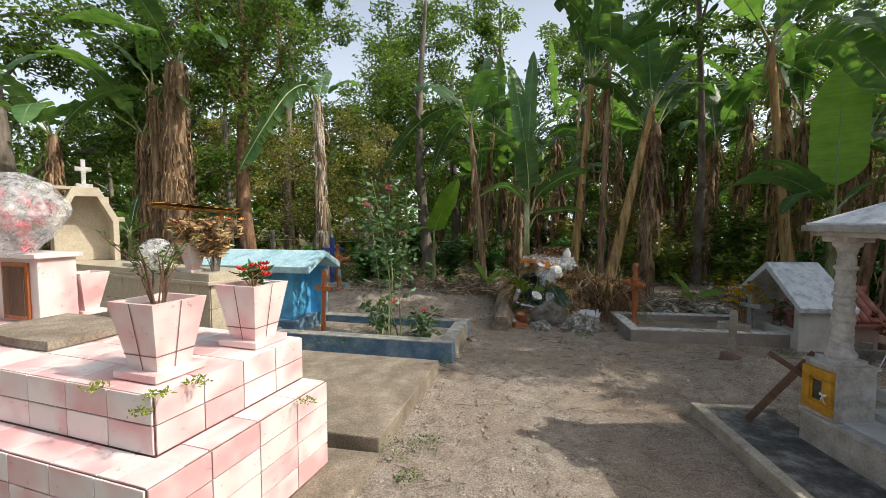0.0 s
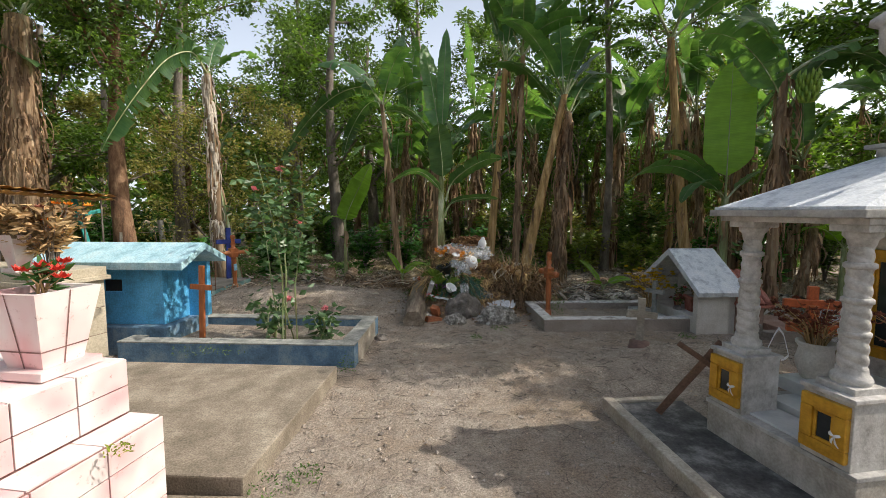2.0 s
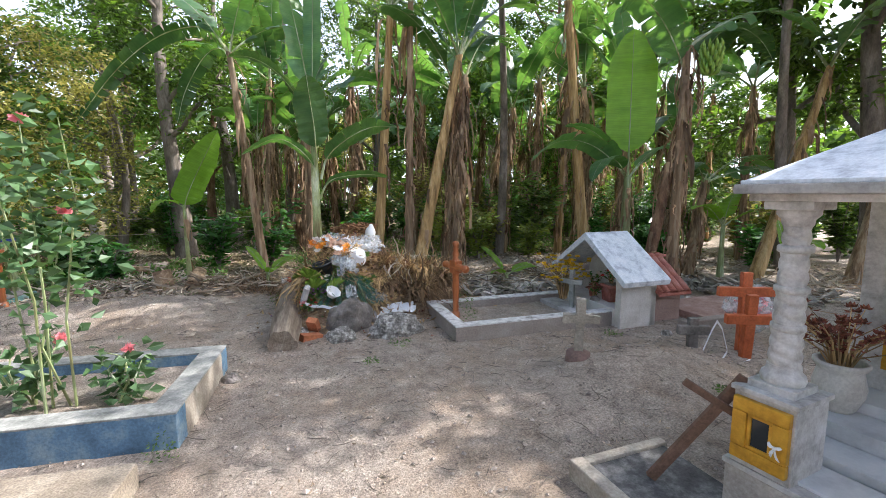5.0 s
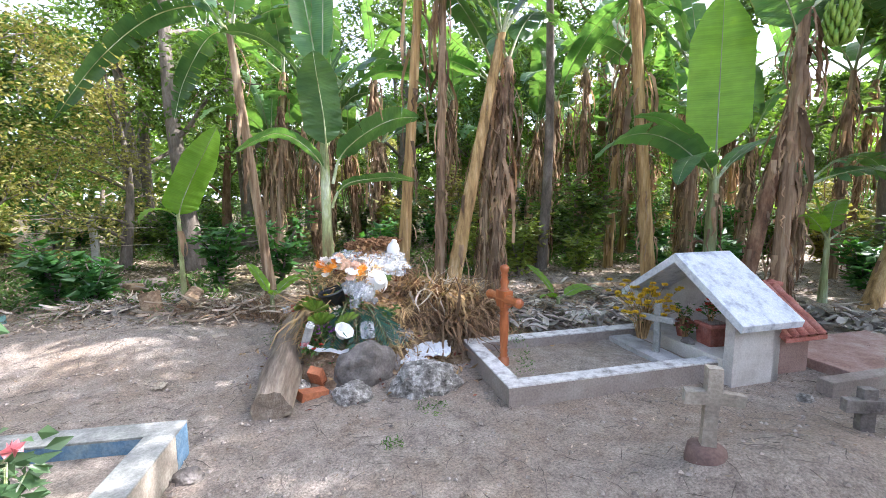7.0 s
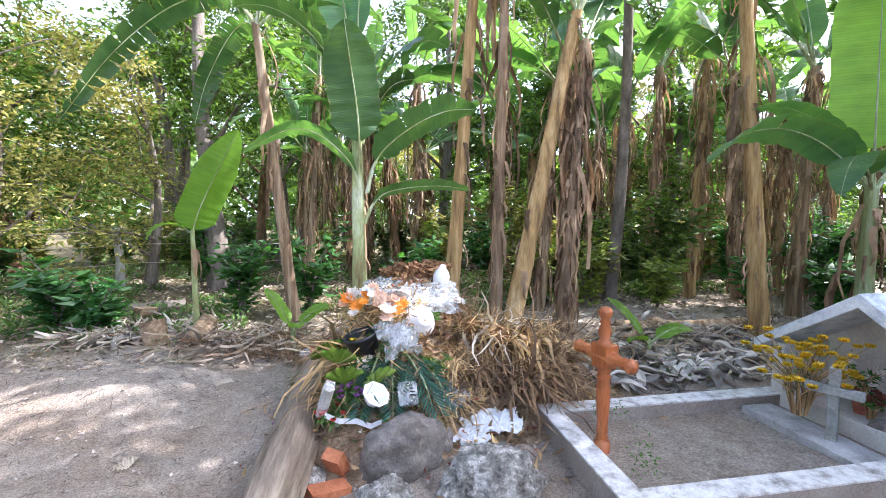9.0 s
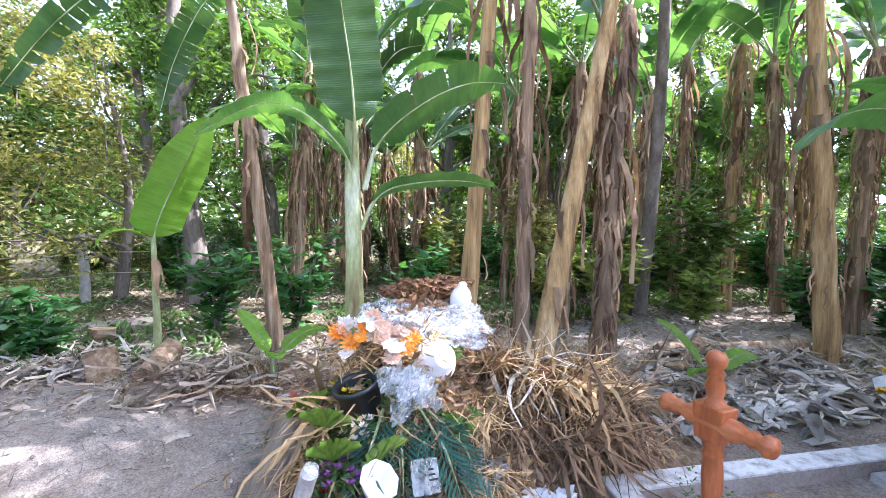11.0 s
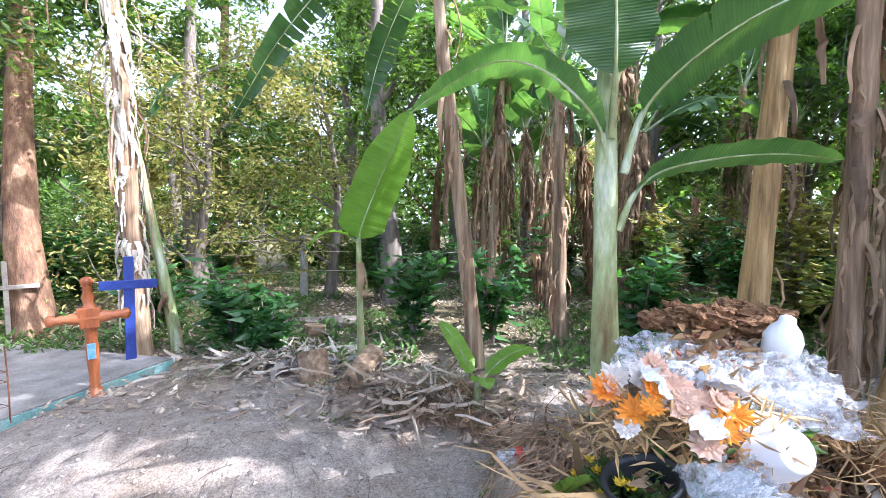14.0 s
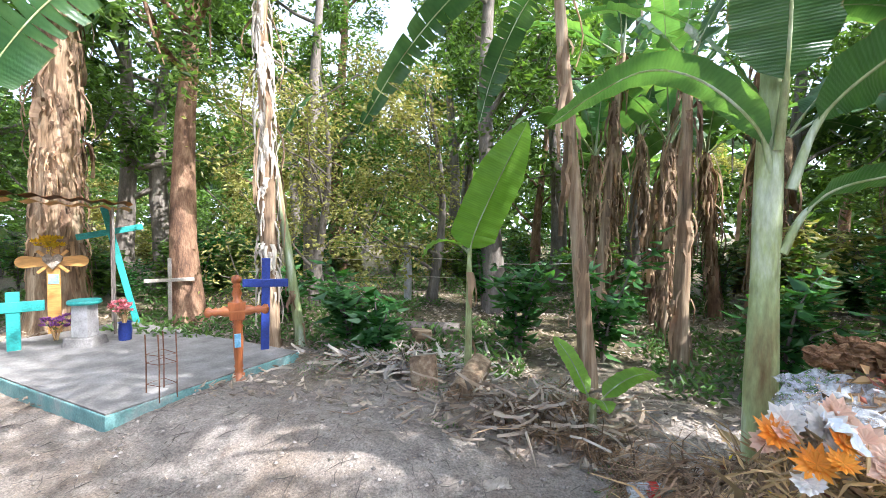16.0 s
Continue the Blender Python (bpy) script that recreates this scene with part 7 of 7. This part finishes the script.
def foam_tray():
    root = thing("foam_tray", pose(1.41, 6.56, 0.42) @ pose(0, 0, 0, 38, 14, 15), "white foam food tray on the heap", "tray")
    part("body", lathe([(0.045, -0.03), (0.05, -0.03), (0.08, 0.035), (0.09, 0.036), (0.088, 0.04), (0.076, 0.036), (0.045, -0.02)], 8), WHITE_PLASTIC, root)


foam_tray()


def carton():
    root = thing("carton", pose(1.62, 6.55, 0.42) @ pose(0, 0, 0, -25, 20, 35), "clear and white printed food carton", "carton")
    part("body", box(-0.05, -0.04, -0.07, 0.05, 0.04, 0.07, 0.008), FILM, root)
    for i in range(3):
        part("print_bar", box(-0.03, -0.043, -0.02 + i * 0.02, 0.025 - 0.01 * i, -0.04, -0.012 + i * 0.02, 0.0), BLACK_PLASTIC, root)


carton()


def glass_candle():
    root = thing("candle_glass", pose(1.13, 6.62, 0.42) @ pose(0, 0, 0, 20, 14, 0), "tall printed clear candle glass", "candle glass")
    part("glass", lathe([(0.035, -0.12), (0.035, 0.1), (0.03, 0.11), (0.03, 0.12)], 16), FILM, root, smooth=True)
    part("print_band", lathe([(0.0355, -0.05), (0.0355, 0.09)], 16), STONE_GREY, root, smooth=True)
    part("wax", lathe([(0.034, -0.118), (0.034, -0.06)], 16), PETAL_PINK, root)


glass_candle()


def bottle(m, label, cap=PETAL_RED):
    root = thing("plastic_bottle", m, label, "bottle")
    part("body", lathe([(0.03, 0), (0.035, 0.01), (0.035, 0.06), (0.031, 0.065), (0.035, 0.07), (0.035, 0.13), (0.015, 0.18), (0.013, 0.2)], 16), FILM, root, smooth=True)
    part("label_band", lathe([(0.0356, 0.12), (0.0356, 0.085)], 16), cap, root, smooth=True)


bottle(pose(0.98, 7.58, 0.415) @ pose(0, 0, 0, 0, 86, 12), "clear crumpled plastic bottle with a red band")


def flower_head(root, c, r, petals, rng, n=13, tilt=0.4):
    f = Soup()
    ax = (Vector((rng.uniform(-0.4, 0.4), -0.6, 0.8))).normalized()
    e1 = ax.cross(X).normalized()
    e2 = ax.cross(e1)
    for ring in (0, 1):
        for i in range(n):
            a = i * 2 * math.pi / n + ring * 0.2
            al = (e1 * math.cos(a) + e2 * math.sin(a) + ax * (tilt * (0.3 + ring))).normalized()
            leaf_quad(f, c, al, al.cross(ax).normalized(), r * (0.9 - 0.35 * ring) * rng.uniform(0.8, 1.1), r * (0.4 if petals is PETAL_ORANGE else 0.75))
    part("bloom", f, petals, root)


PETAL_PEACH = leafy("peach_petal", (0.74, 0.46, 0.30), (0.84, 0.62, 0.46), (1, 0.9, 0.8), 0.5, 0.15, 0.3)


def wreath(x, y, z, seed):
    rng = random.Random(seed)
    root = thing("artificial_wreath", pose(x, y, z), "discarded wreath of orange, peach and white cloth flowers", "flowers")
    back = Soup()
    for _ in range(320):
        c = Vector((rng.uniform(-0.32, 0.32), rng.uniform(-0.14, 0.14), rng.uniform(-0.16, 0.02)))
        al = rand_dir(rng)
        leaf_quad(back, c, al, al.cross(rand_dir(rng)).normalized(), 0.09, 0.012)
    part("straw_backing", back, STRAW, root)
    more = [(rng.uniform(-0.3, 0.28), rng.uniform(-0.16, 0.1), rng.uniform(-0.02, 0.09), rng.uniform(0.045, 0.07), rng.choice((PETAL_WHITE, PETAL_WHITE, PETAL_ORANGE, PETAL_PEACH, PETAL_PEACH))) for _ in range(18)]
    for cx, cy, cz, r, p in (*more, (-0.20, -0.12, 0.02, 0.085, PETAL_ORANGE), (-0.27, -0.02, 0.05, 0.09, PETAL_ORANGE), (0.14, -0.13, -0.03, 0.09, PETAL_ORANGE), (0.20, -0.10, 0.0, 0.08, PETAL_ORANGE), (-0.1, 0.0, 0.08, 0.09, PETAL_WHITE), (0.0, -0.02, 0.06, 0.09, PETAL_WHITE), (0.08, -0.05, 0.03, 0.08, PETAL_PEACH), (-0.02, 0.08, 0.10, 0.08, PETAL_WHITE), (-0.22, 0.02, 0.08, 0.08, PETAL_WHITE), (0.05, -0.16, -0.06, 0.08, PETAL_WHITE), (0.2, 0.0, 0.02, 0.08, PETAL_PEACH)):
        flower_head(root, Vector((cx * 0.8, cy, cz)), r * 0.85, PETAL_PEACH if p is PETAL_WHITE and cx > -0.05 else p, rng)


wreath(1.53, 7.12, 0.88, 91)
for i, (x, y, z, rz) in enumerate(((1.60, 6.99, 0.86, 20), (1.45, 7.05, 0.97, 70), (1.68, 7.1, 0.94, 130))):
    crumpled("cloth_petal", pose(x, y, z, 35, 10, rz), 0.15, 0.1, 0.05, 30 + i, PAPER, "limp white cloth petal fallen from the wreath", "cloth petal", 10, 3.0)


def coconut_husks():
    rng = random.Random(92)
    for k in range(30):
        x, y = 1.68 + 0.56 * rng.random(), 7.58 + 0.28 * rng.random()
        bm = bmesh.new()
        bmesh.ops.create_icosphere(bm, subdivisions=3, radius=0.055)
        for v in bm.verts:
            v.co *= 1 + 0.7 * noise.noise(v.co * 18 + Vector((k, 0, 0))) + 0.9 * noise.noise(v.co * 60 + Vector((k, 0, 0)))
            v.co.z *= 0.6
        root = thing("coconut_husk", pose(x, y, 0.99 + 0.09 * rng.random(), rng.uniform(-30, 30), 0, rng.uniform(0, 360)), "torn brown coconut husk on the heap", "coconut husk", "coconut husks on the heap")
        part("fibre", bm, COCO, root)


coconut_husks()


def dead_crowns():
    """Dry palm hearts lying on the frond pile."""
    rng = random.Random(94)
    for k, (x, y) in enumerate(((2.45, 7.0), (2.75, 7.05), (2.3, 7.2), (2.6, 6.8))):
        bm = bmesh.new()
        bmesh.ops.create_icosphere(bm, subdivisions=3, radius=0.085)
        for v in bm.verts:
            v.co *= 1 + 0.35 * noise.noise(v.co * 14 + Vector((k, 3, 0))) + 0.2 * noise.noise(v.co * 50)
        root = thing("palm_heart", pose(x, y, on_heap(x, y) + 0.12, rng.uniform(0, 90), 0, rng.uniform(0, 360)), "torn brown palm heart with fibres on the heap", "palm heart", "palm hearts on the heap")
        part("fibre", bm, COCO, root)
        straw_fan("dry_fronds", x, y, on_heap(x, y) + 0.14, 640 + k, 150, 0.3, 3.1, -1.3, "burst of golden dry fronds on the heap", STRAW, 0.2, 0.006)


dead_crowns()


def palm_frond(m, length, seed, label, material=COFFEE, n=24):
    rng = random.Random(seed)
    root = thing("palm_frond", m, label, "palm frond")
    rib, lf = Soup(), Soup()
    rib.tube([(0, 0, 0), (0, length * 0.5, 0.04), (0, length, -0.02)], [0.008, 0.006, 0.002], 5)
    part("rib", rib, STEM_GREEN, root)
    for i in range(n):
        for sg in (-1, 1):
            c = Vector((0, length * (0.1 + 0.9 * i / n), 0.03))
            al = Vector((sg * 0.8, 0.75, -0.15 + rng.uniform(-0.1, 0.1))).normalized()
            leaf_quad(lf, c, al, al.cross(Z).normalized(), length * 0.5 * (1 - 0.6 * i / n), 0.017, 0.1)
    part("frond_blade", lf, material, root)


TEAL_FROND = leafy("blue_green_frond", (0.03, 0.10, 0.07), (0.07, 0.17, 0.12), (1.2, 1.4, 1.0), 0.4, 0.3, 0.2)
for i, (x, y, z, rx, rz) in enumerate(((1.58, 6.86, 0.60, -40, 170), (1.68, 6.84, 0.58, -42, 200), (1.72, 6.84, 0.57, -45, 225), (1.50, 6.86, 0.60, -40, 150))):
    palm_frond(pose(x, y, z, rx, 0, rz), 0.47, 93 + i, "cut blue-green palm frond thrown on the heap", TEAL_FROND, 15)


def bananas(m, label):
    root = thing("variegated_leaves", m, label, "leaves")
    for i in range(5):
        s = Soup()
        a = -0.8 + i * 0.4
        d = Vector((math.sin(a), 0, math.cos(a)))
        sd = Vector((math.cos(a), 0, -math.sin(a)))
        s.grid([[d * u * 0.16 + sd * q * 0.04 * math.sin(0.3 + 2.6 * u) + Vector((0, 0.03 * q * q - 0.05 * u * u, 0)) for q in (-1, -0.3, 0.3, 1)] for u in (0, 0.25, 0.5, 0.75, 1)])
        part("leaf", s, LEMON, root, smooth=True)


bananas(pose(1.25, 6.72, 0.46, 20, 0, 0), "yellow-green striped cut leaves")
bananas(pose(1.44, 6.66, 0.43, 10, 0, 30), "yellow-green striped cut leaves")
bananas(pose(1.22, 6.86, 0.54, 20, 10, -10), "yellow-green striped cut leaves")
bananas(pose(1.16, 7.1, 0.52, 20, -20, 20), "yellow-green striped cut leaves")


def heap_scraps():
    """Small withered flowers and leaves strewn over the heap."""
    for k, (mm, n, size) in enumerate(((PETAL_WHITE, 420, 0.032), (PETAL_PURPLE, 60, 0.03), (WEED, 1400, 0.06), (DEAD_FLOWER, 500, 0.05), (PETAL_YELLOW, 60, 0.025), (DRY_LEAF, 1500, 0.08), (STRAW, 900, 0.09))):
        rng = random.Random(300 + k)
        s = Soup()
        for _ in range(n):
            cx, cy, sp = rng.choice(((1.4, 6.85, 0.14), (1.55, 6.8, 0.12), (1.25, 7.0, 0.12))) if k < 3 else rng.choice(((1.5, 6.9, 0.3), (2.0, 7.0, 0.35), (1.8, 7.5, 0.3), (2.5, 7.1, 0.4)))
            x, y = rng.gauss(cx, sp), rng.gauss(cy, sp)
            al = rand_dir(rng, -0.3, 0.8)
            leaf_quad(s, Vector((x, y, on_heap(x, y) + rng.uniform(0.01, 0.06))), al, al.cross(rand_dir(rng)).normalized(), size * rng.uniform(0.6, 1.4), size * 0.4)
        tagged(new("plant_scraps", s.mesh("plant_scraps", mm)), "strewn withered petals and leaf scraps on the heap", "plant scraps", kind="stuff")


heap_scraps()


# yellow flowers and their little cement cross by the white house
twig_plant(4.15, 5.95, 0.2, 95, 0.55, 0.32, 60, WEED, 120, 0.03, "yellow_flowers", "spray of small yellow flowers tied to a cement cross", "flowers", PETAL_YELLOW, 420, 0.034)
plain_cross("small_cross", pose(4.08, 5.72, 0.14, 0, 0, -70), 0.46, 0.28, 0.32, 0.055, 0.045, CURB_TOP, "small pale cement cross by the yellow flowers")
PLANTER = thing("clay_planter", pose(4.53, 5.52, 0.22, 0, 0, -14) @ Matrix.Diagonal((0.85, 0.85, 0.85, 1)), "square brick-red clay planter inside the tomb house", "planter")
part("body", box(-0.1, -0.1, 0, 0.1, 0.1, 0.2, 0.008, (1.12, 1.12)), TERRACOTTA, PLANTER)
part("rim", box(-0.125, -0.125, 0.2, 0.125, 0.125, 0.235, 0.008), TERRACOTTA, PLANTER)
part("soil", box(-0.09, -0.09, 0.236, 0.09, 0.09, 0.245, 0.003), EARTH, PLANTER)
POT = thing("clay_pot", pose(4.50, 5.80, 0.22), "terracotta flower pot inside the tomb house", "pot")
part("body", lathe([(0.04, 0), (0.055, 0.09), (0.062, 0.09), (0.062, 0.12), (0.05, 0.12), (0.045, 0.08)], 16), TERRACOTTA, POT, smooth=True)
for i, (x, y, z, mm) in enumerate(((4.53, 5.54, 0.42, PETAL_RED), (4.50, 5.80, 0.33, PETAL_WHITE), (4.44, 5.72, 0.22, DEAD_FLOWER))):
    twig_plant(x, y, z, 150 + i, 0.2, 0.12, 14, COFFEE, 60, 0.05, "small_bouquet", ("small dark red flowers in a clay planter", "small white flowers in a clay pot", "withered brown flowers in the tomb house")[i], "flowers", mm, 12, 0.035)
rock(4.36, 5.62, 0.24, 0.05, 0.06, 0.035, 11, ROCK, "grey stone lying in the tomb house")


# ribbon and wreath on the orange crosses
def ribbon(pts, label):
    root = thing("ribbon", pose(0, 0, 0), label, "ribbon")
    s = Soup()
    s.grid([[Vector(p) + Vector((0, 0, -0.015)), Vector(p) + Vector((0.005, 0.005, 0.015))] for p in pts])
    part("band", s, PAPER, root)


ribbon([(4.25, 4.20, 0.05), (4.3, 4.15, 0.28), (4.33, 4.13, 0.36), (4.36, 4.1, 0.30), (4.38, 4.05, 0.1), (4.2, 4.0, 0.04), (4.3, 3.9, 0.03), (4.5, 3.92, 0.04)], "white ribbon draped between the crosses")
wrapped_ball(pose(5.2, 4.32, 0.32), 0.26, 96, "funeral wreath with teal and pink ribbons in clear film", PETAL_PINK, 10)


# ---- by the teal slab ----
def shelter():
    root = thing("grave_shelter", pose(-5.2, 9.35, 0.1, 0, 0, 55), "little grave shelter of bent yellowed sheets on sticks", "shelter")
    for x, y in ((-0.7, 0.3), (0.55, 0.3), (-0.7, -0.3), (0.55, -0.3)):
        s = Soup()
        s.tube([(x, y, -0.15), (x, y, 1.66)], [0.018, 0.015], 6)
        part("post", s, BARK, root)
    s = Soup()
    n = 40
    s.grid([[(-0.85 + 1.6 * i / n, y, 1.74 + 0.018 * math.sin(i * 1.2) - 0.10 * i / n) for y in (-0.42, 0.42)] for i in range(n + 1)])
    s.grid([[(-0.85 + 1.6 * i / n, y, 1.81 + 0.018 * math.sin(i * 1.2) - 0.10 * i / n) for y in (0.42, -0.42)] for i in range(n + 1)])
    part("corrugated_roof", s, YELLOW_WOOD, root)


shelter()


def pedestal():
    root = thing("pedestal", pose(-4.45, 9.15, 0.18, 0, 0, 20), "white pedestal with teal top on a broken stone block", "pedestal")
    part("block", box(-0.17, -0.14, 0, 0.17, 0.14, 0.12, 0.02, (0.9, 0.8)), SLAB_GREY, root)
    part("shaft", box(-0.09, -0.09, 0.12, 0.09, 0.09, 0.48, 0.006, (0.92, 0.92)), PLASTER, root)
    part("top_disc", lathe([(0.15, 0.48), (0.16, 0.5), (0.15, 0.525), (0.10, 0.53)], 20), TEAL, root, "teal painted top")


pedestal()
twig_plant(-4.75, 9.05, 0.25, 97, 0.28, 0.14, 20, COFFEE, 30, 0.05, "purple_flowers", "bunch of purple flowers beside the pedestal", "flowers", PETAL_PURPLE, 24, 0.05)
VASE = thing("flower_vase", pose(-4.25, 9.45, 0.19), "small deep blue flower vase beside the pedestal", "vase")
part("body", lathe([(0.06, 0), (0.065, 0.02), (0.07, 0.12), (0.06, 0.2), (0.075, 0.22), (0.065, 0.22), (0.05, 0.19)], 18), BLUE_WOOD, VASE, smooth=True)
twig_plant(-4.25, 9.45, 0.38, 98, 0.28, 0.14, 20, COFFEE, 30, 0.05, "pink_flowers", "bunch of pale pink flowers in a blue vase", "flowers", PETAL_PINK, 24, 0.05)
twig_plant(-3.4, 7.4, 0.05, 99, 0.28, 0.16, 16, COFFEE, 60, 0.07, "red_flowers", "bunch of dark red flowers on the ground", "flowers", PETAL_RED, 16, 0.05)
twig_plant(-5.44, 9.44, 1.16, 101, 0.2, 0.12, 18, PETAL_YELLOW, 40, 0.05, "yellow_flowers", "yellow flowers crowning the pine cross", "flowers", PETAL_YELLOW, 26, 0.08)


# ---- fence ----
def fence():
    root = thing("wire_fence", pose(0, 0, 0), "sagging wire fence with weathered grey posts", "fence")
    xs = (-8.0, -5.2, -2.25, 1.0)
    for x in xs:
        s = Soup()
        y = 13.6 + 0.05 * x
        s.tube([(x, y, ground_z(x, y) - 0.1), (x + 0.02, y, 0.7), (x - 0.02, y, 1.28)], [0.075, 0.07, 0.065], 10, rough=0.05)
        part("post", s, STONE_GREY, root, smooth=True)
    for z in (0.6, 0.95):
        s = Soup()
        s.tube([(-8 + 9 * i / 12, 13.2 + 0.45 * i / 12, z + 0.04 * math.cos(i * 1.5)) for i in range(13)], [0.006] * 13, 4)
        part("wire", s, PALE_DRY, root)


fence()

# moss tufts on the pink tomb
for i, (x, y, z) in enumerate(((-1.15, 1.72, 0.86), (-1.07, 1.86, 0.86), (-1.2, 1.68, 0.8), (-0.72, 2.25, 0.61), (-1.45, 1.78, 0.865))):
    weed(x, y, z, 800 + i, 0.03, 0.05, "tuft of yellow-green moss on the tiles", MOSS, 50, 0.02, "moss tufts on the pink tomb")


def heap_flowers():
    """Discarded bunches among the greenery at the front of the heap."""
    for k, (x, y, mm, n, label) in enumerate(((1.42, 6.88, PETAL_WHITE, 30, "bunch of small white flowers thrown on the heap"), (1.3, 6.72, PETAL_PURPLE, 14, "scraps of purple flowers on the heap"), (1.2, 6.66, PETAL_RED, 12, "red ribbon flowers on the heap"), (1.28, 7.05, PETAL_RED, 10, "dark red flowers on the heap"), (1.35, 7.1, PETAL_YELLOW, 12, "yellow flowers on the heap"), (1.85, 6.85, WEED, 8, "green leaf bunch on the heap"), (1.9, 7.2, PETAL_YELLOW, 6, "yellow leaf scraps on the heap"))):
        twig_plant(x, y, on_heap(x, y), 160 + k, 0.14, 0.13, 18, WEED, 160, 0.07, "discarded_bouquet", label, "flowers", mm, n, 0.028, STEM_GREEN)


heap_flowers()
ribbon([(1.12, 6.60, 0.33), (1.2, 6.56, 0.30), (1.3, 6.55, 0.29), (1.38, 6.5, 0.27), (1.45, 6.52, 0.28)], "lavender ribbon lying on the heap")
